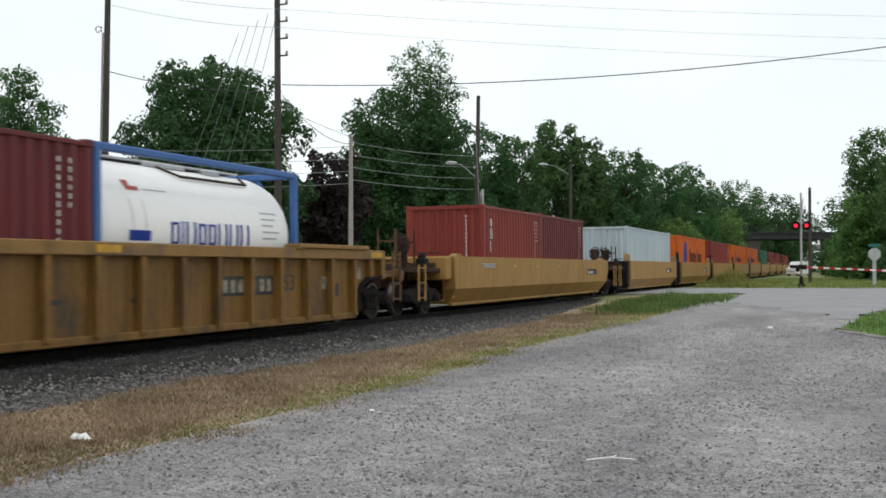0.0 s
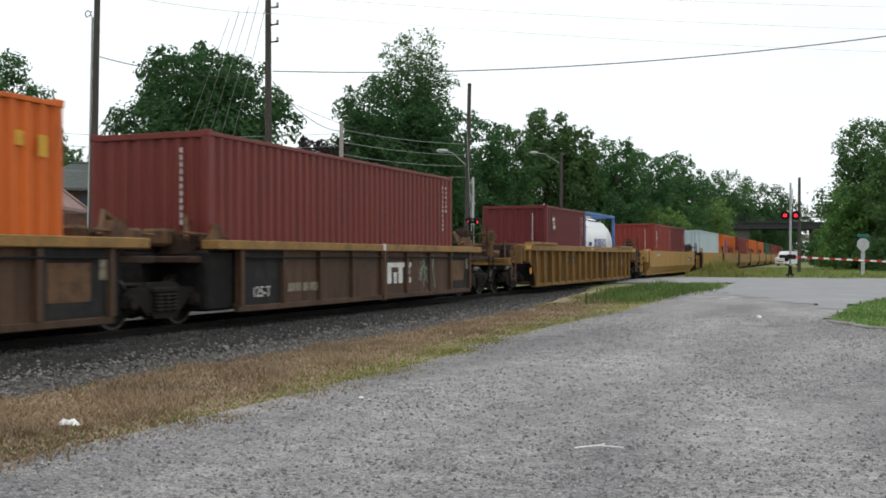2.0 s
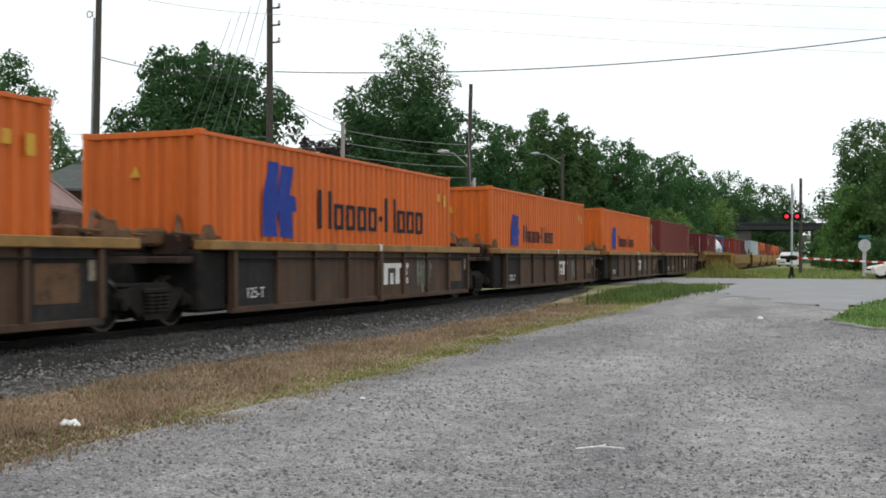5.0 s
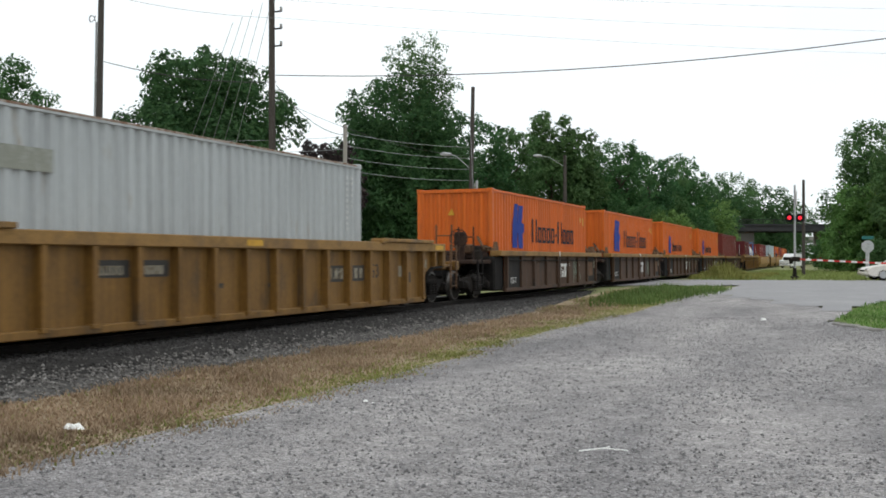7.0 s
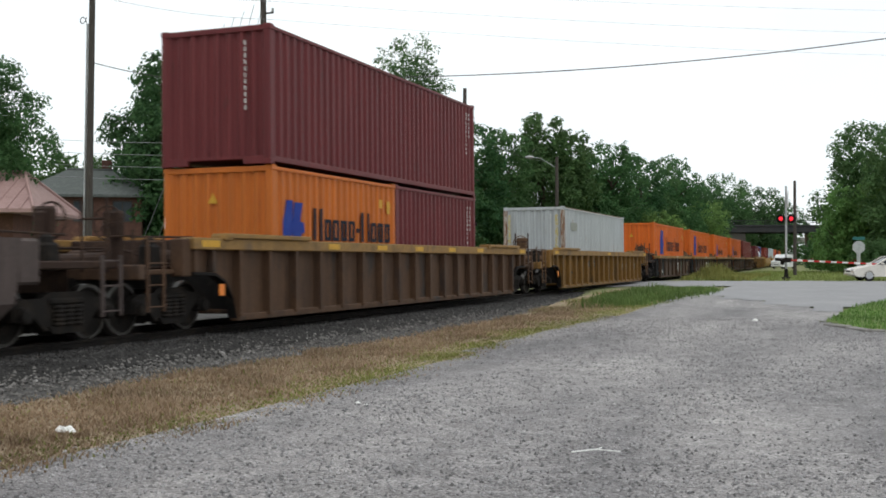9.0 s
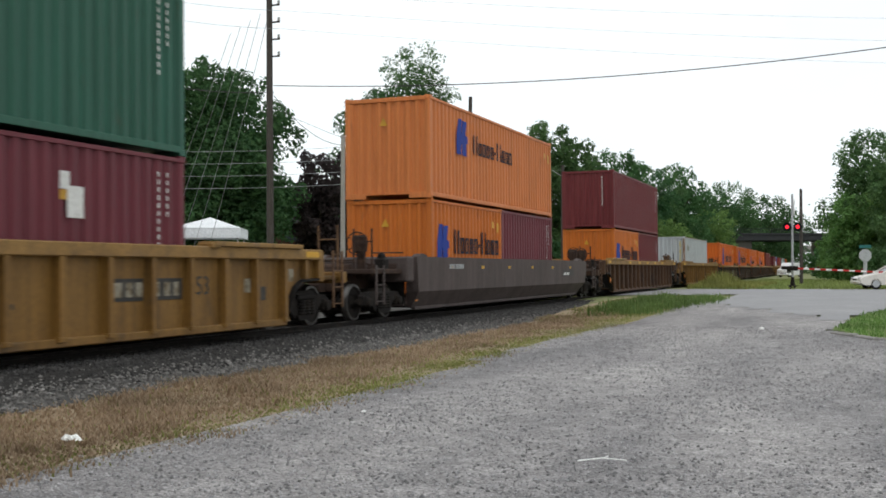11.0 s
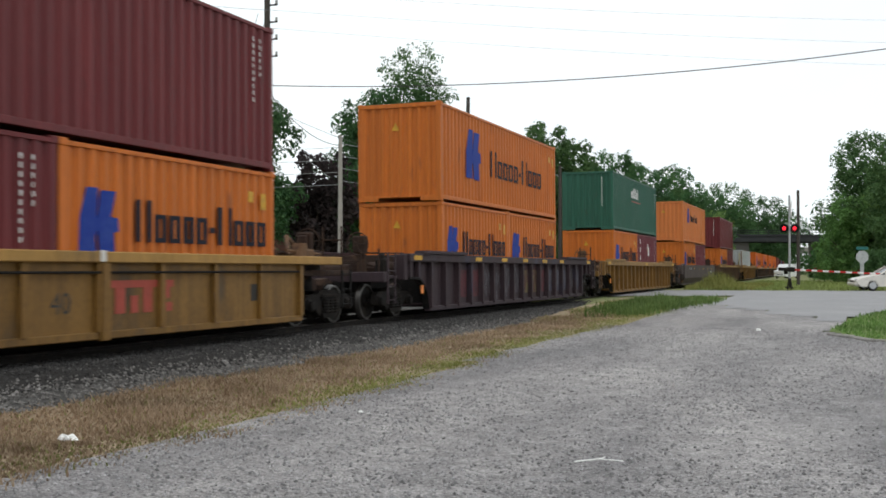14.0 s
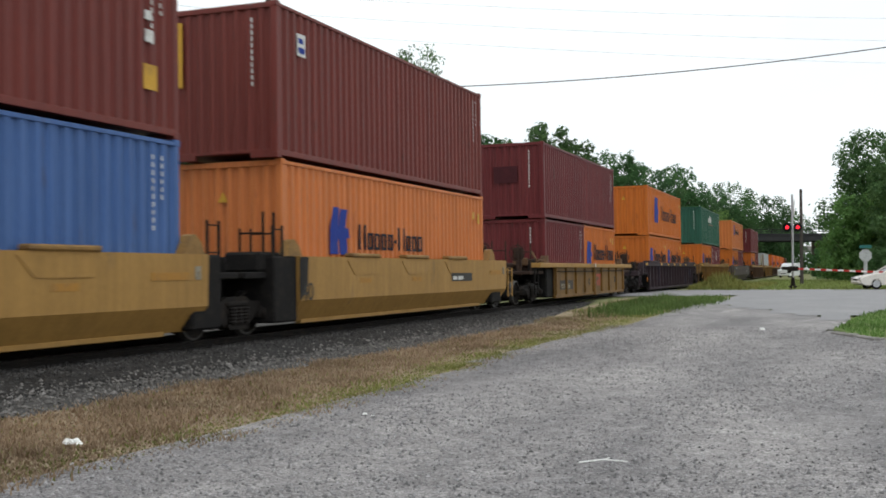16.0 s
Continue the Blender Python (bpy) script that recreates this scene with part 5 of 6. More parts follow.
top_red = red_box(-208.2, BASE + STD, 12.19, 2.75, MAROON, "maroon corrugated freight box with a dark painted-out panel")
part("stencil", Shape().box(-0.65, 0.25, -6.093, -6.088, BASE + STD + 1.3, BASE + STD + 1.9, 0.001), PAINTED_OUT, top_red, "dark painted-out panel")
for u in (-227.1, -242.8):
    unit = smooth_unit(u, YELLOW_SMOOTH, "yellow articulated well car with smooth sides and lockers", half=6.05, longer=1.3 if u > -230 else 0.4, front_end=u > -230, tags=u > -230)
    numeral(unit, "40", 0.5, 1.472, -5.75, 0.56, LETTER_BLACK, "black figures")
orange_box(-227.3, 0.42, 12.19, HC, paint=PALE_ORANGE, small=True, foot=1.07)
yellow_tab = red_box(-227.4, 0.425 + HC, 12.3, 3.04, BROWN_RED, "brown-red corrugated freight box stacked on top")
marks_on(yellow_tab, "badge", 1.210, [(-5.3, -4.95, 5.43, 5.88)], LETTER_WHITE, "small white badge")
marks_on(yellow_tab, "badge", 1.217, [(-5.25, -5.0, 5.49, 5.61), (-5.25, -5.05, 5.69, 5.79)], LETTER_BLUE)
part("warning_strip", Shape().box(-1.0, -0.9, -6.148, -6.14, 4.8, 6.1, 0.001), YELLOW_MARK, yellow_tab, "yellow strip")
red_box(-242.9, 0.39, 12.19, HC, BLUE, "blue corrugated freight box with white stencil marks")
last_top = red_box(-242.9, 0.39 + HC, 12.19, 2.95, BROWN_RED, "brown-red corrugated freight box with a yellow notice")
marks_on(last_top, "notice", 1.210, [(5.15, 5.5, 4.0, 4.4)], YELLOW_MARK, "yellow notice")
marks_on(last_top, "notice", 1.210, [(5.2, 5.42, 4.75, 4.95), (5.2, 5.36, 5.1, 5.25), (1.6, 1.85, 4.15, 4.22)], LETTER_WHITE, "small white notices")


# ---- trees ----
def leaf_cloud(rng, centres, radii, count, size, up=0.35):
    """Small folded leaf sprays over the surfaces of many lobes."""
    area = radii ** 2
    pick = rng.choice(len(radii), count, p=area / area.sum())
    d = rng.normal(size=(count, 3))
    d[:, 2] += up * 0.6
    d /= np.linalg.norm(d, axis=1, keepdims=True)
    p = centres[pick] + d * (radii[pick] * (1.0 + 0.16 * rng.normal(size=count) - 0.5 * rng.random(count) ** 3))[:, None] * np.array([1, 1, 0.85])
    nrm = d + rng.normal(size=(count, 3)) * 0.45
    nrm[:, 2] += up
    nrm /= np.linalg.norm(nrm, axis=1, keepdims=True)
    a = np.cross(nrm, rng.normal(size=(count, 3)))
    a /= np.linalg.norm(a, axis=1, keepdims=True)
    b = np.cross(nrm, a)
    s = (size * rng.uniform(0.5, 1.35, count))[:, None]
    tip = p + a * s * 0.62 - nrm * s * 0.15
    tail = p - a * s * 0.62
    left = p + b * s * 0.36 + nrm * s * 0.12
    right = p - b * s * 0.36 + nrm * s * 0.12
    verts = np.stack([tail, right, tip, left], 1).reshape(-1, 3)
    k = np.arange(count)[:, None] * 4
    faces = np.concatenate([k + np.array([[0, 1, 2]]), k + np.array([[0, 2, 3]])])
    return verts, faces


def tree(x, y, height, radius, seed, leaf=None, label="tall leafy green tree", leaves=9000, size=0.38, low=0.18, spire=0.0, sparse=0.0, lobes=60, base=None):
    rng = np.random.default_rng(seed)
    z = ground_z(x, y) if base is None else base
    t = thing("tree", label, "tree", pose(x, y, z), "trees round the railway")
    trunk, limbs = Shape(), Shape()
    r0, top = 0.022 * height + 0.06, height * 0.72
    pts = [Vector((0.012 * height * math.sin(k * 1.3 + seed), 0.012 * height * math.cos(k * 1.7 + seed), top * k / 6)) for k in range(7)]
    pts[0] = Vector((0, 0, -0.2))
    for k in range(6):
        trunk.tube(pts[k], pts[k + 1], r0 * (1 - 0.13 * k) * (1.25 if k == 0 else 1), r0 * (1 - 0.13 * (k + 1)), n=9)
    for k in range(14):
        f = rng.uniform(0.3, 0.95)
        p = pts[0].lerp(pts[6], f)
        a = rng.uniform(0, 2 * math.pi)
        reach = radius * rng.uniform(0.5, 0.9) * (1.15 - 0.6 * f)
        mid = p + Vector((math.cos(a) * reach * 0.5, math.sin(a) * reach * 0.5, reach * 0.28))
        end = mid + Vector((math.cos(a + 0.3) * reach * 0.5, math.sin(a + 0.3) * reach * 0.5, reach * 0.42))
        limbs.tube(p, mid, r0 * 0.34, r0 * 0.2, n=6, cap=False)
        limbs.tube(mid, end, r0 * 0.2, r0 * 0.06, n=6)
    part("trunk", trunk.add(limbs.v, limbs.f), BARK, t)
    cen, rad = [], []
    for k in range(lobes):
        f = (k + 0.5) / lobes
        a = k * 2.399 + rng.uniform(-0.5, 0.5)
        zz = low + (0.94 - low) * f
        wide = math.sin(math.pi * min(1, (0.12 + 0.88 * (1 - f) ** 0.85))) ** 0.6 if f > 0.5 else (0.72 + 0.28 * f / 0.5)
        wide = max(0.12, wide) * (1 - spire * f)
        out = wide * radius * rng.uniform(0.45, 1.0)
        cen.append((out * math.cos(a), out * math.sin(a), zz * height))
        rad.append(radius * rng.uniform(0.2, 0.36) * (1 - 0.35 * f))
    for k in range(lobes // 3):
        f = rng.uniform(0.05, 0.8)
        cen.append((rng.normal() * radius * 0.25, rng.normal() * radius * 0.25, (low + (0.9 - low) * f) * height))
        rad.append(radius * 0.36)
    for k in range(lobes // 4):
        a, f = rng.uniform(0, 6.28), rng.uniform(0.2, 1.0)
        out = radius * rng.uniform(0.9, 1.12) * (1.0 if f < 0.6 else 1.5 - 1.25 * f)
        cen.append((out * math.cos(a), out * math.sin(a), (low + (0.98 - low) * f) * height))
        rad.append(radius * rng.uniform(0.09, 0.15))
    cen, rad = np.array(cen), np.array(rad)
    each = 6
    d = rng.normal(size=(len(rad) * each, 3))
    d /= np.linalg.norm(d, axis=1, keepdims=True)
    far_out = np.repeat(rad, each)
    twig_cen = np.repeat(cen, each, axis=0) + d * (far_out * rng.uniform(0.6, 1.15, len(far_out)))[:, None]
    twig_rad = far_out * rng.uniform(0.25, 0.52, len(far_out))
    v, f = leaf_cloud(rng, np.concatenate([cen, twig_cen]), np.concatenate([rad, twig_rad]), int(1.9 * leaves * (1 - sparse)), size * 0.76)
    part("crown", quick("crown", v.tolist(), f.tolist(), leaf or LEAF), None, t)
    return t


tree(-26.9, 41.6, 11.2, 3.1, 1, LEAF, "leafy green tree with feathery drooping twigs", 20000, 0.2, lobes=80)
tree(-41.6, 65.6, 9.2, 3.2, 2, LEAF, "green tree behind a house", 5000)
tree(-29.9, 64.4, 15.0, 5.8, 3, LEAF_DEEP, "broad dark green maple tree", 50000, 0.36, low=0.06, lobes=110)
tree(-24.2, 70.6, 9.9, 2.5, 4, LEAF_PURPLE, "dark purple-leaved garden tree", 7000, low=0.1)
tree(-23.6, 83.0, 15.6, 6.6, 5, LEAF_DEEP, "tall green tree with a ragged top", 36000, 0.34, low=0.1, spire=0.15, lobes=100)
tree(-22.3, 83.6, 20.3, 2.9, 6, LEAF, "sparse high tree top against the sky", 4600, 0.26, low=0.64, lobes=40, sparse=0.3)
tree(-21.4, 91.2, 14.2, 4.4, 7, LEAF_DEEP, leaves=10000, low=0.08)
tree(-29.5, 93.0, 14.6, 4.4, 8, LEAF_DEEP, leaves=8000, low=0.1)
tree(-19.0, 97.5, 13.6, 4.0, 9, LEAF, leaves=11000, low=0.06, spire=0.3)
tree(-16.9, 104.7, 16.2, 4.0, 10, LEAF, leaves=12000, low=0.05, spire=0.4)
tree(-14.4, 107.0, 14.6, 3.0, 11, LEAF, leaves=7000, low=0.05, spire=0.4)
tree(-16.7, 119.6, 13.6, 4.2, 12, LEAF_DEEP, leaves=8000, low=0.05)
tree(-12.7, 117.0, 14.2, 4.4, 13, LEAF, leaves=11000, low=0.05, spire=0.2)
tree(-11.4, 128.0, 13.3, 3.8, 14, LEAF_DEEP, leaves=8000, low=0.04)
tree(-11.6, 136.0, 13.9, 3.8, 15, LEAF, leaves=7000, low=0.04)
tree(-9.9, 147.0, 15.2, 4.0, 16, LEAF, leaves=8000, low=0.04, spire=0.2)
tree(-10.6, 170.0, 14.0, 5.2, 17, LEAF_DEEP, leaves=8000, size=0.45, low=0.03)
tree(-14.1, 241.0, 19.8, 7.2, 18, LEAF, leaves=9000, size=0.5, low=0.03)
tree(-9.1, 259.0, 18.2, 7.6, 19, LEAF_DEEP, leaves=9000, size=0.6, low=0.02)
tree(-3.6, 268.0, 14.6, 6.0, 20, LEAF, leaves=6000, size=0.6, low=0.02)
tree(-7.2, 153.0, 9.4, 3.6, 21, LEAF_FRESH, "lighter green bushy tree beside the track", 5000, low=0.02)
tree(-7.6, 137.0, 7.6, 2.6, 22, LEAF, "green bushy tree beside the track", 4000, low=0.02)
tree(-7.5, 118.0, 6.4, 2.8, 23, LEAF_FRESH, "lighter green bushy tree beside the track", 4500, low=0.02)
tree(13.1, 117.4, 15.0, 5.0, 24, LEAF, "tall dense green tree beside the road", 13000, low=0.04, spire=0.1)
tree(16.4, 108.0, 12.6, 4.4, 25, LEAF, "tall dense green tree beside the road", 10000, low=0.04)
tree(14.0, 111.7, 8.4, 2.9, 34, LEAF_FRESH, "light green tree beside the road", 6000, low=0.03)
tree(11.0, 111.2, 8.6, 2.7, 26, LEAF_FRESH, "light green drooping tree", 5000, low=0.03)
tree(9.4, 143.0, 4.6, 2.6, 27, LEAF_FRESH, "low light green bush", 2500, low=0.02)
tree(13.4, 100.0, 3.0, 1.8, 28, LEAF, "low round green bush", 3000, 0.22, low=0.02)
tree(-38.3, 88.2, 9.0, 5.0, 29, LEAF_DEEP, leaves=6000, low=0.02)
tree(-36.4, 99.5, 9.4, 5.4, 30, LEAF_DEEP, leaves=6000, low=0.02)
tree(-27.0, 100.5, 10.0, 5.4, 31, LEAF_DEEP, leaves=6000, low=0.02)
tree(-48.0, 80.0, 10.0, 5.6, 32, LEAF_DEEP, leaves=6000, low=0.02)
tree(24.0, 118.0, 12.5, 5.0, 33, LEAF, leaves=6000, low=0.03)
for k, (x, y, h) in enumerate(((-14, 112, 6), (-12, 125, 6), (-14, 150, 8), (-16, 96, 5), (-20, 88, 5), (-24, 92, 6), (-18, 230, 12), (-15, 280, 13), (8, 175, 6), (11, 200, 8), (14, 160, 9), (18, 240, 10), (12, 290, 9))):
    tree(x, y, h, h * 0.55, 50 + k, LEAF_DEEP if x < 0 else LEAF, "thick green undergrowth below the trees", 3000, 0.46, low=0.0, lobes=36)


# ---- poles and wires ----
def utility_pole(x, y, top, radius, wood, label, lean=0.0, arms=0, riser=False):
    t = thing("utility_pole", label, "utility pole", pose(x, y, ground_z(x, y), 0, lean, 0), "utility poles beside the railway")
    h = top - ground_z(x, y)
    part("pole", Shape().lathe([(-0.3, radius), (h * 0.5, radius * 0.88), (h, radius * 0.74)], "z", 14), wood, t, smooth=True)
    if riser:
        part("conduit", Shape().tube((-radius - 0.03, -0.08, -0.2), (-radius * 0.9 - 0.02, -0.08, h * 0.73), 0.045, n=8), GALV, t, "pale riser pipe")
        c = Shape()
        for k in range(9):
            a, b = k * 0.7, (k + 1) * 0.7
            c.tube((-0.25 + 0.16 * math.cos(a), -0.25, h * 0.73 + 0.2 * math.sin(a) + 0.03 * k), (-0.25 + 0.16 * math.cos(b), -0.25, h * 0.73 + 0.2 * math.sin(b) + 0.03 * k), 0.018, n=5)
        part("cable_loop", c, BLACK_STEEL, t)
    for k in range(arms):
        z = h - 0.4 - 0.75 * k
        part("bracket", Shape().box(-0.04, 0.5, -0.04, 0.04, z - 0.03, z + 0.03), TRUCK_STEEL, t)
        part("insulator", Shape().lathe([(z + 0.03, 0.05), (z + 0.08, 0.07), (z + 0.12, 0.04), (z + 0.17, 0.065), (z + 0.2, 0.03)], "z", 10, pose(0.46, 0, 0)), GALV, t)
    return t


utility_pole(-19.02, 38.85, 15.5, 0.16, POLE_WOOD, "tall dark wooden pole with a riser pipe", 0.9, 2, True)
utility_pole(-12.4, 42.3, 13.8, 0.165, POLE_WOOD, "tall dark wooden pole with brackets and insulators", -0.4, 5)
utility_pole(-12.5, 49.7, 7.8, 0.13, PALE_WOOD, "short pale grey wooden pole stub")
light_pole = utility_pole(-9.0, 58.5, 10.8, 0.14, POLE_WOOD, "dark wooden pole with a street lamp arm", 1.0)
lamp_pole = utility_pole(-9.5, 81.8, 9.0, 0.16, POLE_WOOD, "wooden pole with a street lamp arm")


def lamp_arm(pole, z, dx, dy):
    part("lamp_arm", Shape().tube((0, 0, z), (dx * 0.6, dy * 0.6, z + 0.75), 0.022, n=8).tube((dx * 0.6, dy * 0.6, z + 0.75), (dx, dy, z + 0.85), 0.02, n=8), GALV, pole, "curved grey lamp arm")
    part("lamp_head", Shape().lathe([(-0.3, 0.04), (-0.22, 0.09), (0.1, 0.12), (0.3, 0.08), (0.36, 0.03)], "x", 12, pose(dx, dy, z + 0.85, 0, 0, math.degrees(math.atan2(dy, dx)))), GALV, pole, "grey street lamp head", True)


lamp_arm(light_pole, 6.2, -1.3, -0.6)
lamp_arm(lamp_pole, 8.2, -1.9, -0.8)


def wire(a, b, sag, r=0.012, label="thin grey overhead wire between poles", material=None):
    cu = bpy.data.curves.new("overhead_wire", "CURVE")
    cu.dimensions, cu.bevel_depth, cu.bevel_resolution = "3D", r, 1
    sp = cu.splines.new("POLY")
    sp.points.add(24)
    a, b = Vector(a), Vector(b)
    for k in range(25):
        f = k / 24
        p = a.lerp(b, f) - Vector((0, 0, sag * 4 * f * (1 - f)))
        sp.points[k].co = (*p, 1)
    cu.materials.append(material or WIRE)
    return tagged(new("overhead_wire", cu), label, "wire", "overhead wires")


WIRE = surface("dark_wire", (0.05, 0.05, 0.05), (0.08, 0.08, 0.08), rough=0.5, scale=3, bump=0)
PALE_WIRE = surface("grey_wire", (0.30, 0.31, 0.32), (0.36, 0.37, 0.38), rough=0.5, metal=0.4, scale=3, bump=0)
wire((-12.3, 42.4, 9.14), (15.6, 46.0, 9.97), 0.62, 0.022, "thick black overhead cable across the line")
wire((-12.3, 42.4, 8.85), (-18.9, 38.9, 9.6), 0.3, 0.02, "thick black overhead cable between poles")
wire((-12.3, 42.4, 8.7), (-12.5, 49.7, 7.3), 0.5, 0.016, "slack black service wire to a pole")
for z in (8.1,):
    wire((-12.2, 42.3, z), (-9.0, 58.5, z - 1.2), 0.5, 0.01)
for k, z in enumerate((13.2, 12.4, 11.6)):
    wire((-12.0, 42.3, z), (60, 95, z + 6 - k), 1.5, 0.006, material=PALE_WIRE)
    wire((-12.0, 42.3, z), (-18.6, 38.9, z + 0.8), 0.2, 0.009, material=PALE_WIRE)
for k in range(4):
    wire((-12.5, 49.7, 7.4 - 0.62 * k), (-9.0, 58.5, 7.4 - 0.62 * k), 0.15, 0.014, material=PALE_WIRE)
    wire((-12.5, 49.7, 7.2 - 0.62 * k), (-31.0, 44.0, 7.6 - 0.62 * k), 0.35, 0.012, material=PALE_WIRE)
for k in range(5):
    wire((-12.5 - 0.5 * k, 42.4, 12.6 - 0.25 * k), (-22.0 - 1.0 * k, 52.0, 1.5), 0.25, 0.012, "thin slanting guy wire of a pole", PALE_WIRE)
wire((-9.0, 58.5, 9.2), (-8.0, 56.9, 0.3), 0.0, 0.012, "thin slanting guy wire of a pole", PALE_WIRE)
wire((-9.0, 58.5, 8.6), (-9.5, 81.8, 8.6), 0.5, 0.01)


# ---- level crossing ----
def flash_head(parent, x, y, z, turn, lit):
    head = part("signal_lamp", Shape().lathe([(-0.02, 0.26), (0.0, 0.27), (0.012, 0.26)], "y", 24, pose(x, y, z, 0, 0, turn)), BLACK_STEEL, parent, "round black backing disc")
    body = Shape().lathe([(-0.22, 0.10), (-0.18, 0.12), (0.0, 0.13)], "y", 16, pose(x, y, z, 0, 0, turn))
    part("lamp_housing", body, BLACK_STEEL, head)
    m = pose(x, y, z, 0, 0, turn)
    hood = Shape().add([tuple(m @ Vector((0.13 * math.cos(a), d, 0.13 * math.sin(a)))) for d in (0.0, 0.2) for a in [math.pi * k / 8 for k in range(9)]],
                       [(i, i + 1, 10 + i, 9 + i) for i in range(8)])
    part("lamp_hood", hood, BLACK_STEEL, head)
    part("lens", Shape().lathe([(0.0, 0.115), (0.03, 0.10), (0.045, 0.05)], "y", 20, m), lit, head, "glowing red lens", True)
    return head


RED_GLOW = glow("red_signal_glow", (1.0, 0.02, 0.04), 1.5)
RED_DIM = surface("dark_red_lens", (0.16, 0.01, 0.012), (0.2, 0.015, 0.015), rough=0.2, scale=3, bump=0)


def crossing_signal(x, y, turn, label, heads, arm=0.0, board=None, zc=4.9, zl=3.72, top=5.7):
    t = thing("crossing_signal", label, "crossing signal", pose(x, y, ground_z(x, y), 0, 0, turn), "signals of the level crossing")
    part("mast", Shape().lathe([(0, 0.07), (top, 0.06)], "z", 14), GALV, t, "grey steel mast", True)
    part("base", Shape().box(-0.25, 0.25, -0.25, 0.25, -0.1, 0.2, 0.04).lathe([(0.2, 0.14), (0.7, 0.09)], "z", 12), TRUCK_STEEL, t)
    for a in (45, -45):
        part("cross_board", Shape().box(-0.62, 0.62, -0.11, -0.085, -0.115, 0.115, 0.005, pose(0, 0, zc, 0, a, 0)), board or WHITE_PAINT, t, "crossbuck board")
    part("cross_arm", Shape().tube((-0.55, 0, zl), (0.55, 0, zl), 0.03, n=8), GALV, t)
    for hx, hy, face in heads:
        flash_head(t, hx, hy, zl, face, RED_GLOW)
    if arm:
        part("gate_motor", Shape().box(-0.15, 0.15, 0.1, 0.32, 0.95, 1.35, 0.04), TRUCK_STEEL, t)
    return t


right_signal = crossing_signal(7.86, 69.6, 98, "level crossing signal mast with flashing red lamps", ((-0.06, 0.31, 82), (0.06, -0.31, 82)), 1)
left_signal = crossing_signal(-5.3, 49.0, 288, "grey level crossing signal mast with crossbuck", ((-0.42, 0.18, 0), (0.42, 0.18, 0), (-0.42, -0.18, 180), (0.42, -0.18, 180)), board=PALE_WOOD, zc=4.25, zl=2.85, top=4.9)
gate = thing("gate_arm", "lowered red and white striped crossing gate arm", "crossing gate", pose(7.9, 69.3, 1.14, 0, 2.6, -14))
part("pivot", Shape().box(-0.2, 0.3, -0.12, 0.12, -0.14, 0.14, 0.04).box(-0.7, -0.2, -0.08, 0.08, -0.1, 0.1, 0.03), TRUCK_STEEL, gate)
for k in range(26):
    part("stripe", Shape().box(0.3 + 0.33 * k, 0.3 + 0.33 * (k + 1), -0.02, 0.02, -0.055 + 0.0006 * k, 0.055 - 0.0006 * k, 0.004), WHITE_PAINT if k % 2 else RED_PAINT, gate, "white stripe" if k % 2 else "red stripe")
for k in (3, 8, 13):
    part("gate_lamp", Shape().lathe([(-0.06, 0.05), (0.06, 0.05)], "y", 12, pose(0.5 * k, 0, 0.13)), RED_DIM, gate)
utility_pole(7.7, 84.0, 6.9, 0.13, POLE_WOOD, "short dark wooden pole beside the crossing")

stop = thing("stop_sign", "back of a pale octagonal stop sign with a street name plate", "road sign", pose(12.0, 76.9, ground_z(12, 76.9), 0, 0, 15))
part("post", Shape().box(-0.12, 0.12, 0.02, 0.06, 0, 2.2, 0.01), GALV, stop)
part("plate", Shape().add([(0.42 * math.cos(math.pi * (k + .5) / 4), yy, 2.05 + 0.42 * math.sin(math.pi * (k + .5) / 4)) for yy in (-0.02, 0.02) for k in range(8)],
                          [tuple(range(8)), tuple(range(8, 16))] + [(k, (k + 1) % 8, 8 + (k + 1) % 8, 8 + k) for k in range(8)]), GALV, stop, "pale metal back of the plate")
part("name_plate", Shape().box(-0.38, 0.38, -0.012, 0.012, 2.52, 2.72, 0.004), surface("green_sign", (0.02, 0.13, 0.12), (0.03, 0.15, 0.13), rough=0.4, scale=3, bump=0), stop, "green street name plate")


# ---- road vehicles ----
def road_car(name, label, m, paint, glass, van=False):
    t = thing(name, label, "van" if van else "car", m)
    L, W = 2.3, 0.87
    if van:
        prof = [(-L, 0.35), (-L, 1.0), (-L + 0.2, 1.08), (-1.35, 1.15), (-0.75, 1.85), (-0.4, 1.95), (L - 0.1, 1.95), (L, 1.6), (L, 0.4), (L - .1, .3), (-L + .2, .25)]
    else:
        prof = [(-L, 0.38), (-L - 0.02, 0.58), (-L + 0.18, 0.72), (-1.15, 0.90), (-0.95, 0.93), (1.45, 0.96), (L - 0.12, 0.9), (L, 0.7), (L - 0.02, 0.4), (L - 0.15, 0.28), (-L + 0.2, 0.24)]
    o = Shape()
    n, verts = len(prof), []
    for w, sc in ((-W, 0.97), (-W * 0.9, 1.0), (W * 0.9, 1.0), (W, 0.97)):
        verts += [(p * sc, w, q) for p, q in prof]
    faces = [tuple(range(n)), tuple(range(3 * n, 4 * n))]
    for r in range(3):
        faces += [(r * n + i, r * n + (i + 1) % n, (r + 1) * n + (i + 1) % n, (r + 1) * n + i) for i in range(n)]
    o.add(verts, faces)
    part("body", o, paint, t, smooth=True)
    if not van:
        c = Shape()
        lo = [(-1.0, 0.90), (1.55, 0.94)]
        hi = [(-0.15, 1.38), (0.35, 1.42), (0.85, 1.40)]
        ring = [lo[0]] + hi + [lo[1]]
        k = len(ring)
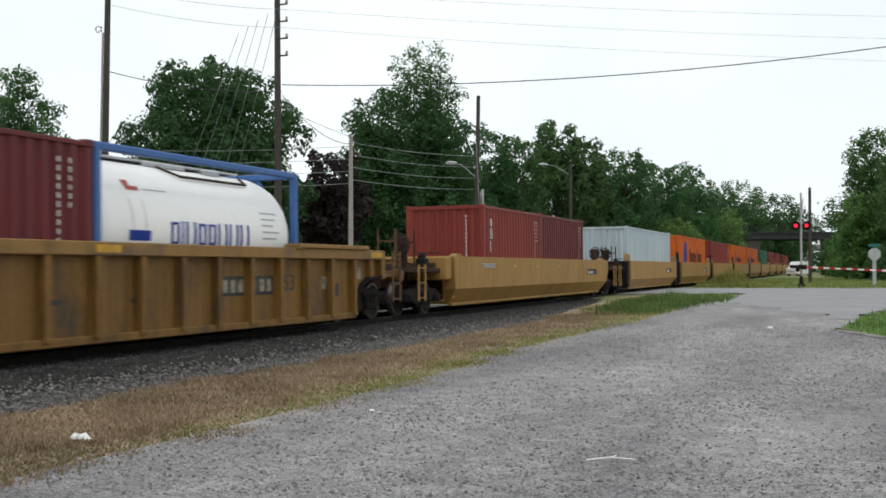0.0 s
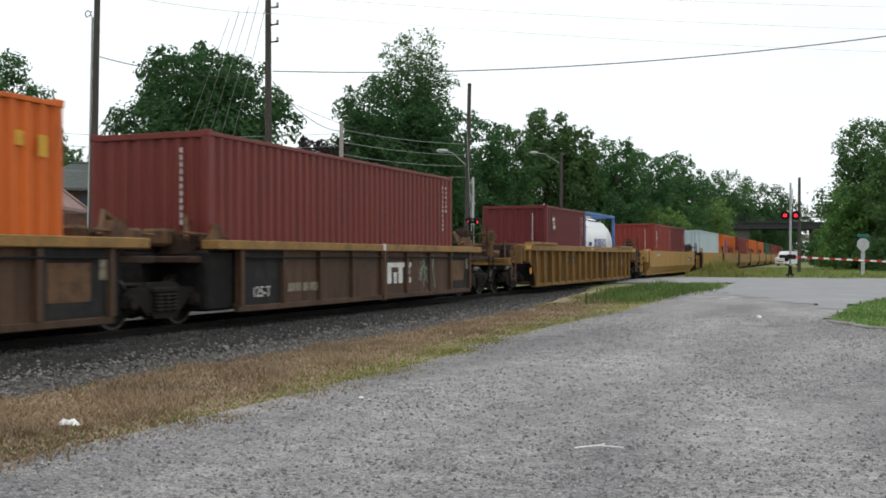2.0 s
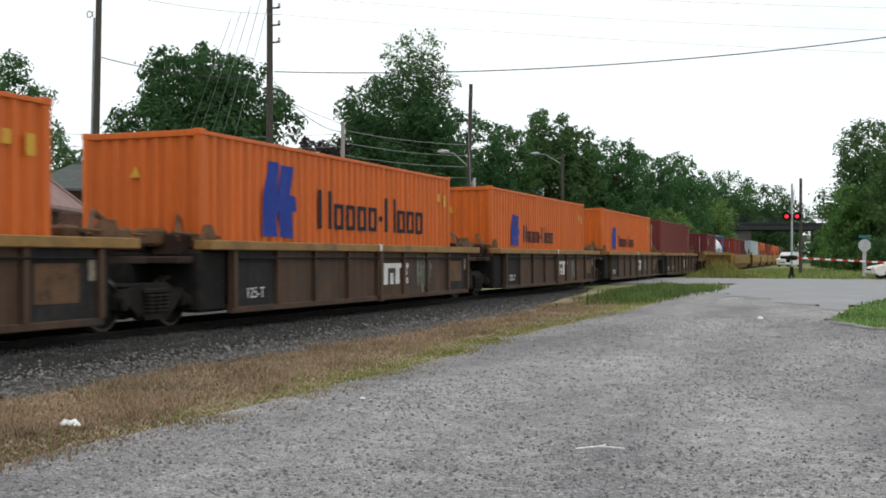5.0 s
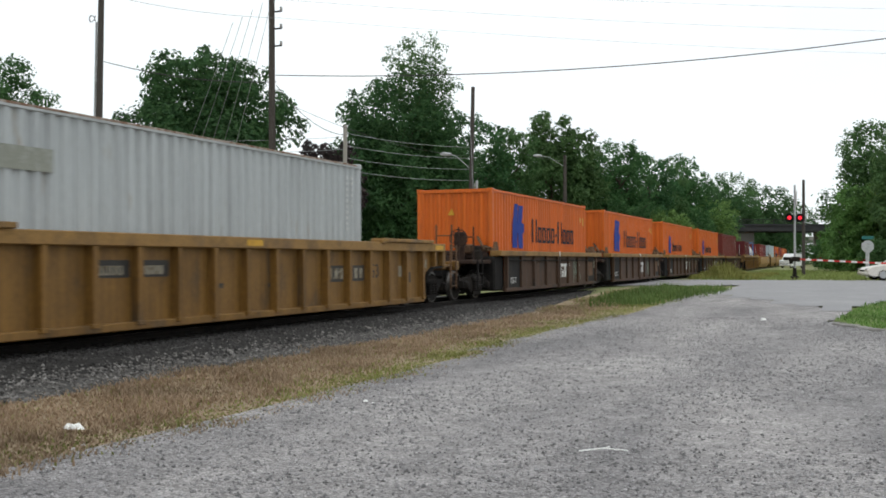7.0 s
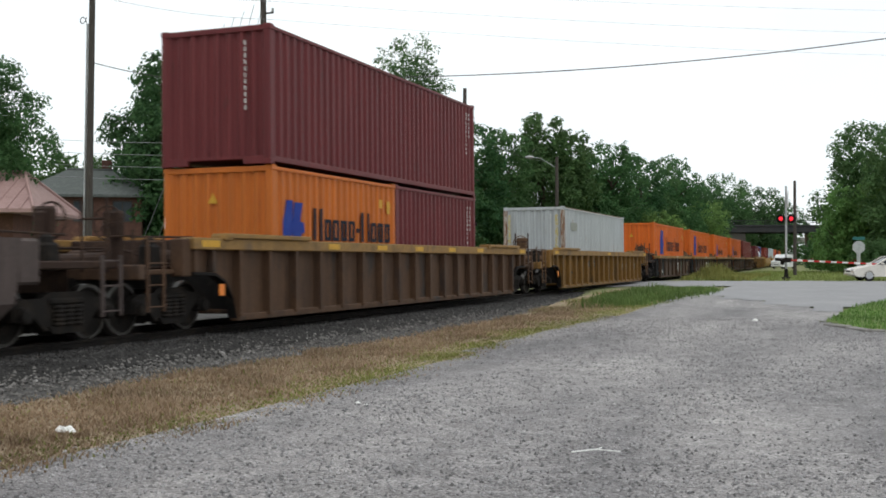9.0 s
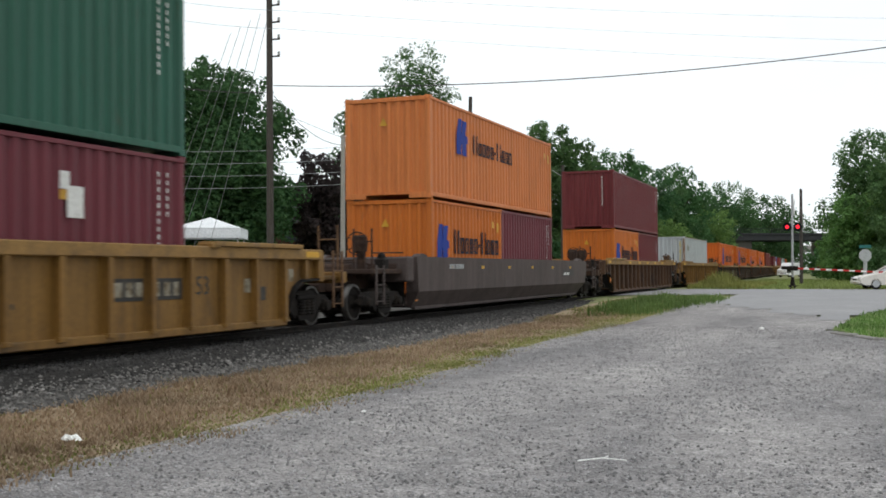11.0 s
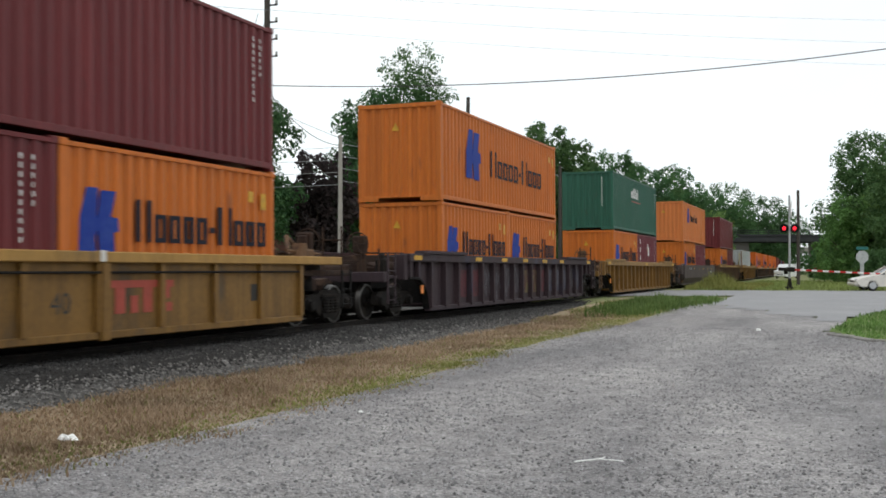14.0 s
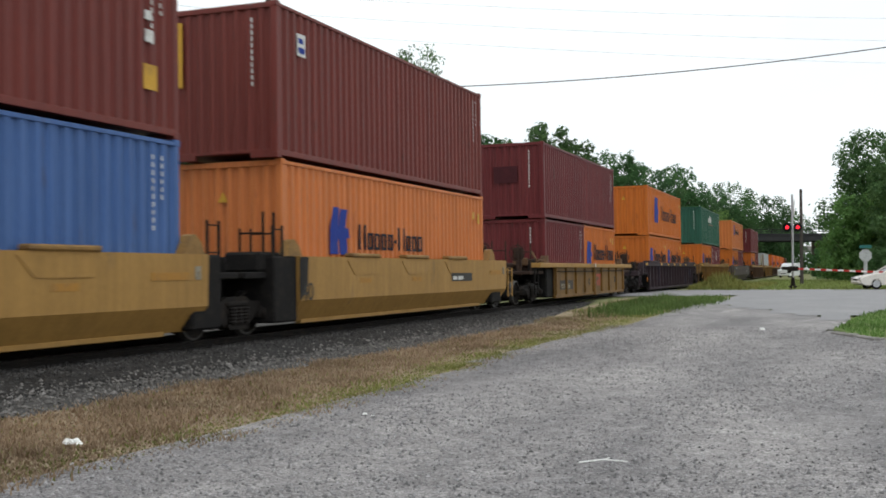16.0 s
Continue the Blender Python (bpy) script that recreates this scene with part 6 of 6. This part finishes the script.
        c.add([(p, w * (0.80 if q > 1 else 0.96), q) for w in (-W, W) for p, q in ring], [tuple(range(k)), tuple(range(k, 2 * k))] + [(i, (i + 1) % k, k + (i + 1) % k, k + i) for i in range(k)])
        part("cabin_glass", c, glass, t, "dark glass cabin windows")
        part("roof", Shape().add([(p, w, q + 0.02) for w in (-W * 0.78, W * 0.78) for p, q in ((-0.2, 1.37), (0.0, 1.41), (0.35, 1.43), (0.75, 1.41), (0.95, 1.37))], [(i, i + 1, 6 + i, 5 + i) for i in range(4)]), paint, t, smooth=True)
        for w in (-1, 1):
            pl = Shape().tube((0.4, w * W * 0.9, 0.95), (0.38, w * W * 0.8, 1.42), 0.04, n=6)
            pl.tube((-1.0, w * W * 0.93, 0.92), (-0.18, w * W * 0.8, 1.4), 0.04, n=6)
            part("pillar", pl, paint, t)
            part("mirror", Shape().box(-0.75, -0.6, min(w * W, w * (W + 0.16)), max(w * W, w * (W + 0.16)), 0.92, 1.05, 0.03), paint, t)
    for w in (-1, 1):
        y0, y1 = sorted((w * 0.5, w * 0.76))
        part("headlight", Shape().box(-L - 0.025, -L + 0.14, y0, y1, 0.56, 0.68, 0.03), GALV, t, "clear headlight")
        part("tail_light", Shape().box(L - 0.08, L + 0.012, y0, y1, 0.66, 0.82, 0.03), RED_PAINT, t)
    part("bumper", Shape().box(-L - 0.06, -L + 0.1, -W * 0.9, W * 0.9, 0.3, 0.48, 0.04), paint, t)
    part("grille", Shape().box(-L - 0.03, -L + 0.02, -0.4, 0.4, 0.5, 0.6, 0.02), BLACK_STEEL, t)
    for x in (-1.4, 1.35):
        for w in (-1, 1):
            m2 = pose(x, w * (W - 0.1), 0.31)
            tyre = part("wheel", Shape().lathe([(-0.1, 0.22), (-0.1, 0.29), (-0.06, 0.31), (0.06, 0.31), (0.1, 0.29), (0.1, 0.22)], "y", 24), BLACK_STEEL, t, "black tyre", True, m2)
            part("rim", Shape().lathe([(-0.105, 0.06), (-0.108, 0.2), (0.108, 0.2), (0.105, 0.06)], "y", 16), GALV, tyre)
    return t


CAR_PAINT = surface("silver_beige_car_paint", (0.66, 0.63, 0.58), (0.62, 0.59, 0.54), rough=0.3, metal=0.2, scale=2, bump=0)
GLASS = surface("dark_car_glass", (0.03, 0.035, 0.04), (0.04, 0.045, 0.05), rough=0.08, scale=2, bump=0)
VAN_PAINT = surface("white_van_paint", (0.72, 0.73, 0.74), (0.65, 0.66, 0.67), rough=0.35, scale=2, bump=0)
waiting_car = road_car("car", "silver-beige sedan waiting at the crossing gate", pose(13.6, 68.6, ground_z(13.6, 68.6) + 0.02, 0, 0, 17), CAR_PAINT, GLASS)
road_car("van", "white van parked beyond the crossing", pose(2.9, 156.5, ground_z(3, 156), 0, 0, 70), VAN_PAINT, GLASS, True)


# ---- overpass, houses ----
CONCRETE = surface("stained_concrete", (0.26, 0.25, 0.235), (0.2, 0.19, 0.18), rough=0.9, scale=0.6, fine=8, bump=0.2)
# concrete coloured dark to stand in for shade below the overpass
SHADE_CONCRETE = surface("shade_dark_concrete", (0.09, 0.085, 0.08), (0.065, 0.062, 0.06), rough=0.9, scale=0.6, fine=8, bump=0.2)
DARK_STEEL = surface("dark_bridge_steel", (0.025, 0.027, 0.03), (0.035, 0.035, 0.038), rough=0.7, scale=0.6, fine=8, bump=0.1)
bridge = thing("overpass", "dark steel road overpass across the railway", "bridge", pose(-2.5, 224.1, 0, 0, 0, 20.3))
part("girder", Shape().box(-26, 26, -0.3, 0.1, 6.5, 7.6, 0.05), DARK_STEEL, bridge)
part("girder", Shape().box(-26, 26, 9.9, 10.3, 6.5, 7.6, 0.05), DARK_STEEL, bridge)
part("deck", Shape().box(-26, 26, -0.5, 10.5, 7.6, 7.95, 0.05), DARK_STEEL, bridge)
for k in range(27):
    part("rail_post", Shape().box(-26 + 2 * k - 0.05, -26 + 2 * k + 0.05, -0.45, -0.35, 7.95, 8.8), DARK_STEEL, bridge)
part("parapet_rail", Shape().box(-26, 26, -0.46, -0.34, 8.7, 8.82).box(-26, 26, -0.44, -0.36, 8.3, 8.38), DARK_STEEL, bridge)
for x in (9.5,):
    part("pier", Shape().box(x - 0.6, x + 0.6, 0.5, 9.5, -0.5, 6.5, 0.1), CONCRETE, bridge)
# left block is widened and darkened to paint the shadow under the deck
for x, w in ((-26, 20.5), (22, 4)):
    part("abutment", Shape().box(x, x + w, 0.6, 9.4, -0.5, 6.45, 0.1), SHADE_CONCRETE, bridge)
far_bridge = thing("overpass", "far grey road bridge beyond the first", "bridge", pose(1.8, 316.0, 0, 0, 0, 20.3))
part("deck", Shape().box(-30, 30, 0, 9, 5.6, 7.2, 0.1), CONCRETE, far_bridge)
for x in (-14, 14):
    part("pier", Shape().box(x - 0.8, x + 0.8, 1, 8, -0.5, 5.6, 0.1), CONCRETE, far_bridge)

BRICK_WALL = surface("brown_brick", (0.10, 0.05, 0.038), (0.13, 0.066, 0.05), rough=0.9, scale=3, fine=20, bump=0.3)
METAL_ROOF = surface("faded_red_metal_roof", (0.34, 0.22, 0.205), (0.30, 0.19, 0.18), rough=0.5, metal=0.1, scale=1, fine=14, bump=0.05)
SHINGLE = surface("grey_green_shingles", (0.085, 0.095, 0.09), (0.11, 0.12, 0.115), rough=0.9, scale=3, fine=14, bump=0.4)
WINDOW = surface("house_window_glass", (0.05, 0.06, 0.07), (0.07, 0.08, 0.09), rough=0.1, scale=2, bump=0)


def house(x, y, turn, length, depth, eave, ridge, wall, roof, label, ribs=False, hip=2.0, o=0.55):
    z = ground_z(x, y)
    t = thing("house", label, "house", pose(x, y, z, 0, 0, turn), "houses behind the railway")
    a, b = length / 2, depth / 2
    w = Shape()
    for x0, x1, y0, y1 in ((-a, a, -b, -b + 0.25), (-a, a, b - 0.25, b), (-a, -a + 0.25, -b + .25, b - .25), (a - 0.25, a, -b + .25, b - .25)):
        w.box(x0, x1, y0, y1, -0.3, eave, 0.02)
    part("wall", w, wall, t)
    v = [(-a - o, -b - o, eave - .05), (a + o, -b - o, eave - .05), (a + o, b + o, eave - .05), (-a - o, b + o, eave - .05), (-a + hip, 0, ridge), (a - hip, 0, ridge)]
    r = Shape().add(v + [(p, q, s - 0.16) for p, q, s in v[:4]], [(0, 1, 5, 4), (1, 2, 5), (2, 3, 4, 5), (3, 0, 4), (0, 6, 7, 1), (1, 7, 8, 2), (2, 8, 9, 3), (3, 9, 6, 0), (6, 9, 8, 7)])
    rf = part("roof", r, roof, t)
    if ribs:
        for side in (-1, 1):
            n = int(length / 0.45)
            for k in range(n + 1):
                px = -a - o + k * (length + 2 * o) / n
                reach = min(1, (a + o - abs(px)) / (hip + o)) if abs(px) > a - hip else 1
                p = Vector((px, side * (-b - o), eave - 0.03))
                q = Vector((px, side * (-b - o) * (1 - reach), eave + (ridge - eave) * reach + 0.02))
                part("seam", Shape().tube(p, q, 0.035, n=5), roof, rf)
        for sx in (-1, 1):
            for side in (-1, 1):
                part("hip_cap", Shape().tube((sx * (a + o), side * (b + o), eave), (sx * (a - hip), 0, ridge + 0.03), 0.09, n=6), roof, rf)
    part("ridge_cap", Shape().tube((-a + hip, 0, ridge + 0.02), (a - hip, 0, ridge + 0.02), 0.1, n=6), roof, rf)
    for side in (-1, 1):
        for k in range(3):
            px = -a + length * (k + 0.5) / 3
            win = part("window", Shape().box(px - 0.55, px + 0.55, side * b - 0.02 if side > 0 else -b - 0.02, side * b + 0.02 if side > 0 else -b + 0.02, eave - 1.7, eave - 0.5), WINDOW, t)
            fr = Shape()
            yy = side * (b + 0.03)
            for x0, x1, z0, z1 in ((-0.62, 0.62, -1.78, -1.7), (-0.62, 0.62, -0.5, -0.42), (-0.62, -0.55, -1.7, -0.5), (0.55, 0.62, -1.7, -0.5), (-0.03, 0.03, -1.7, -0.5)):
                fr.box(px + x0, px + x1, yy - 0.03, yy + 0.03, eave + z0, eave + z1)
            part("window_frame", fr, POLE_WOOD, win)
    part("chimney", Shape().box(0.6, 1.2, 0.3, 0.9, eave, ridge + 0.7, 0.03), wall, t)
    return t


house(-29.0, 39.0, 25, 11.0, 6.2, 3.75, 5.55, BRICK_WALL, METAL_ROOF, "low brick house with a faded red metal roof and deep eaves", True, hip=0.4, o=1.2)
house(-36.0, 60.8, 30, 7.2, 7.2, 5.4, 7.2, BRICK_WALL, SHINGLE, "brown brick house with a dark hipped shingle roof")
house(-36.5, 84.5, 15, 9.0, 8.0, 5.2, 7.4, BRICK_WALL, SHINGLE, "brick house half hidden by trees")

CANVAS = surface("white_canvas", (0.74, 0.76, 0.78), (0.66, 0.68, 0.7), rough=0.7, scale=2, fine=20, bump=0.1)
tent = thing("gazebo", "white canvas garden gazebo", "gazebo", pose(-22.6, 53.5, ground_z(-22.6, 53.5), 0, 0, 25))
for x in (-1.7, 1.7):
    for y in (-1.7, 1.7):
        part("post", Shape().tube((x, y, -0.1), (x, y, 3.2), 0.05, n=8), GALV, tent)
for k in range(4):
    a = [(-1.9, -1.9), (1.9, -1.9), (1.9, 1.9), (-1.9, 1.9)]
    p, q = a[k], a[(k + 1) % 4]
    part("roof_panel", Shape().add([(*p, 3.45), (*q, 3.45), (0, 0, 4.1), (*p, 3.41), (*q, 3.41), (0, 0, 4.06)], [(0, 1, 2), (3, 5, 4), (0, 3, 4, 1), (1, 4, 5, 2), (2, 5, 3, 0)]), CANVAS, tent)
    part("valance", Shape().add([(*p, 3.44), (*q, 3.44), (*q, 2.9), (*p, 2.9)], [(0, 1, 2, 3)]), CANVAS, tent)


# ---- loose stones, grass and litter ----
def scatter(name, rng, pts, sizes, material, label, category):
    """Angular stones lying on the ground, joined as one."""
    base = np.array([(1, 0, 0), (-0.8, 0.3, 0), (0.1, 0.9, 0.1), (-0.1, -1, 0), (0.2, 0.1, 0.75), (0, 0, -0.5)])
    faces = np.array([(0, 2, 4), (2, 1, 4), (1, 3, 4), (3, 0, 4), (2, 0, 5), (1, 2, 5), (3, 1, 5), (0, 3, 5)])
    n = len(pts)
    a = rng.uniform(0, 6.28, n)
    c, s = np.cos(a), np.sin(a)
    v = base[None] * (1 + rng.uniform(-0.35, 0.35, (n, 6, 3))) * sizes[:, None, None]
    x = v[:, :, 0] * c[:, None] - v[:, :, 1] * s[:, None]
    y = v[:, :, 0] * s[:, None] + v[:, :, 1] * c[:, None]
    v = np.stack([x, y, v[:, :, 2]], 2) + pts[:, None, :]
    f = (np.arange(n) * 6)[:, None, None] + faces[None]
    ob = new(name, quick(name, v.reshape(-1, 3).tolist(), f.reshape(-1, 3).tolist(), material))
    return tagged(ob, label, category, kind="stuff")


def blades(name, rng, pts, heights, material, label, lean=0.35, width=0.012):
    n = len(pts)
    a = rng.uniform(0, 6.28, n)
    d = np.stack([np.cos(a), np.sin(a), np.zeros(n)], 1)
    side = np.stack([-np.sin(a), np.cos(a), np.zeros(n)], 1) * (width * rng.uniform(0.7, 1.6, n))[:, None]
    up = np.array([0, 0, 1.0])
    h = heights[:, None]
    l = (lean * rng.uniform(0.1, 1.3, n))[:, None]
    mid = pts + up * h * 0.55 + d * h * l * 0.35
    tip = pts + up * h + d * h * l
    v = np.stack([pts - side, pts + side, mid + side * 0.7, mid - side * 0.7, tip], 1).reshape(-1, 3)
    k = np.arange(n)[:, None] * 5
    faces = (k + np.array([[0, 1, 2, 3]])).tolist() + (k + np.array([[3, 2, 4]])).tolist()
    ob = new(name, quick(name, v.tolist(), faces, material))
    return tagged(ob, label, "grass", kind="stuff")


rng = np.random.default_rng(7)


def ground_points(n, x0, x1, y0, y1, keep, near=2.0):
    out = []
    while len(out) < n:
        y = y0 + (y1 - y0) * rng.random() ** near
        x = x0 + (x1 - x0) * rng.random()
        if keep(x, y):
            out.append((x, y, ground_z(x, y)))
    return np.array(out)


p = ground_points(38000, 4.8, 15.5, 3.5, 30, lambda x, y: noise.noise(Vector((x * 0.55, y * 0.22, 4.0))) + 0.35 * noise.noise(Vector((x * 2.2, y * 1.4, 9.0))) > rng.uniform(-0.75, 0.4) and x > strip_edge(y) + rng.normal() * 0.2 and not in_polygon(x, y, LAWN) and x - 11.58 < 0.18 * y + 0.5, 1.7)
scatter("loose_gravel", rng, p + np.array([0, 0, 0.016]), 0.007 + 0.017 * rng.random(len(p)) ** 2.2, STONE, "loose grey limestone gravel chips", "gravel")
# stones nearer the rail take the black colour that carries the under-train shade
shoulder, oil_shade = [], []
while len(shoulder) + len(oil_shade) < 36000:
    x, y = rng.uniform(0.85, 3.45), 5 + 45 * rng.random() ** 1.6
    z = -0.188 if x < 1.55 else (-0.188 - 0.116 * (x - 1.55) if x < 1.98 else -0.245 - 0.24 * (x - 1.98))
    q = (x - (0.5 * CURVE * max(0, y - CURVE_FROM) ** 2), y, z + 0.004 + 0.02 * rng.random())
    (oil_shade if x < 2.24 + 0.24 * rng.normal() else shoulder).append(q)
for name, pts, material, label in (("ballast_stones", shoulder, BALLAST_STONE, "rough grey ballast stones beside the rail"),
                                   ("oily_ballast_stones", oil_shade, OIL_SHADE_STONE, "ballast stones along the sleeper ends, blackened by oil and by painted train shade")):
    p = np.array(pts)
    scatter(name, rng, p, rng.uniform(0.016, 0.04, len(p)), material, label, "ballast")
keep_strip = lambda x, y: 2.7 + 0.35 * math.sin(y * 1.3) + 0.25 * rng.normal() < x < strip_edge(y) + 0.12 * rng.normal() and road_side(x, y) < -6.8
p = ground_points(80000, 2.3, 6.4, 5.0, 46, keep_strip, 1.7)
clump = np.array([0.5 + 0.5 * noise.noise(Vector((a * 0.8, b * 0.8, 3.0))) for a, b, _ in p])
green_edge = np.array([max(0, 1 - abs(strip_edge(b) - 0.35 - a) / (0.45 + 0.5 * noise.noise(Vector((b * 0.5, 2.0, 1.0))) + 0.02 * b)) for a, b, _ in p])
is_green = rng.random(len(p)) < np.clip(green_edge * np.clip((p[:, 1] - 5) / 9, 0.15, 1) + 0.05 + np.clip((p[:, 1] - 30) / 12, 0, 0.6), 0, 1)
hgt = (0.02 + 0.11 * clump ** 1.6) * rng.uniform(0.4, 1.4, len(p)) * np.where(green_edge > 0.3, 0.6, 1)
blades("dry_grass", rng, p[~is_green], hgt[~is_green], GRASS_DRY, "dry brown trackside grass", 1.3, 0.008)
blades("green_grass", rng, p[is_green], hgt[is_green] * 0.9, GRASS_GREEN, "short green grass along the gravel's edge", 1.0, 0.009)
p = ground_points(11000, 2.8, 6.8, 32.5, 46, lambda x, y: in_polygon(x + 0.35 * rng.normal(), y + 1.3 * rng.normal(), WEEDS), 1.0)
blades("weeds", rng, p, rng.uniform(0.05, 0.27, len(p)) * (0.5 + 0.9 * np.array([0.5 + noise.noise(Vector((a * 0.9, b * 0.9, 8))) for a, b, _ in p])), WEED_GREEN, "patch of taller green weeds near the crossing", 0.6, 0.014)
p = ground_points(24000, 10.4, 21, 24, 44, lambda x, y: in_polygon(x, y, LAWN), 1.2)
blades("lawn_grass", rng, p + np.array([0, 0, 0.05]), rng.uniform(0.03, 0.12, len(p)), GRASS_LAWN, "mown green lawn grass", 0.9, 0.012)
p = ground_points(22000, -8, 26, 62, 120, lambda x, y: road_side(x, y) > 6.9 and abs(x + 0.6) > 3.0, 1.6)
blades("verge_grass", rng, p, rng.uniform(0.06, 0.22, len(p)), leaf_material("pale_green_grass", (0.15, 0.19, 0.05), (0.27, 0.31, 0.11)), "tall green grass beyond the road", 0.5, 0.03)
p = ground_points(7000, 2.0, 6.0, 66, 84, lambda x, y: road_side(x, y) > 7.2, 1.0)
blades("tall_weeds", rng, p, rng.uniform(0.1, 0.35, len(p)) + 1.1 * rng.uniform(0.4, 1, len(p)) * np.exp(-((p[:, 0] - 3.4) ** 2 + ((p[:, 1] - 72.5) / 2.2) ** 2) / 1.1), leaf_material("yellow_green_weeds", (0.15, 0.17, 0.045), (0.27, 0.27, 0.085)), "tall yellow-green weeds beside the track", 0.5, 0.03)

litter = Shape()
for k in range(7):
    a = k * 0.9
    litter.add([(0.12 * math.cos(a), 0.07 * math.sin(a), 0.0), (0.12 * math.cos(a + 0.9), 0.07 * math.sin(a + 0.9), 0.0), (0.07 * math.cos(a + 0.4), 0.05 * math.sin(a + 0.4), 0.035 + 0.015 * (k % 2)), (0, 0, 0.04)], [(0, 1, 2), (0, 2, 3), (1, 3, 2)])
solid("crumpled_paper", litter, WHITE_PAINT, "crumpled white paper litter in the dry grass", "litter", pose(4.8, 8.3, ground_z(4.8, 8.3) + 0.03))
for x, y, s in ((9.28, 28.9, 0.075), (6.46, 11.1, 0.032), (6.6, 11.0, 0.024)):
    solid("stone", Shape().lathe([(-0.02, 0.6 * s), (0.3 * s, s), (0.7 * s, 0.8 * s), (0.95 * s, 0.3 * s)], "z", 8), WHITE_PAINT, "pale stone lying on the gravel", "stone", pose(x, y, ground_z(x, y), 6, 4, 30))
for x, y, l, turn in ((11.25, 27.6, 0.55, 118), (11.75, 26.5, 0.7, 105), (12.6, 25.9, 0.9, 150)):
    solid("kerb_stone", Shape().box(-l, l, -0.09, 0.09, -0.06, 0.05, 0.025), CONCRETE, "broken pale concrete kerb stone at the lawn's edge", "kerb", pose(x, y, ground_z(x, y) + 0.02, 0, 1, turn), group="kerb stones of the lawn")
twig = Shape().tube((0, 0, 0.02), (0.22, 0.03, 0.035), 0.007, n=6).tube((0.22, 0.03, 0.035), (0.40, -0.01, 0.02), 0.006, n=6).tube((0.2, 0.03, 0.03), (0.27, 0.09, 0.04), 0.004, n=6)
solid("twig", twig, WHITE_PAINT, "pale bleached twig on the gravel", "twig", pose(9.45, 8.72, ground_z(9.45, 8.72) + 0.016, 0, 0, 24))


# ---- what moves ----
def motions():
    times = [float(t) for t in range(17)]
    for ob, u in MOVERS:
        walk(ob, [(t, track_pose(u + SPEED * t)) for t in times])
    spin = math.degrees(SPEED / 0.42)
    for w, k in WHEELS:
        walk(w, [(f / FPS, pose(0, k, RAIL_Z + 0.42, -(spin * f / FPS) % 360)) for f in range(0, 481)])
    # the sedan rolls up to the gate and stops
    z = ground_z(13.6, 68.6) + 0.02
    walk(waiting_car, [(t, pose(13.6 + d * 0.95, 68.6 + d * 0.31, z, 0, 0, 17)) for t, d in
                       ((0.0, 7.0), (1.0, 4.7), (2.0, 2.6), (2.5, 1.75), (3.5, 1.25), (4.2, 1.05), (6.3, 0.5), (7.0, 0.28), (8.0, 0.1), (9.0, 0.0), (12.0, 0.0), (16.0, 0.0))])


motions()
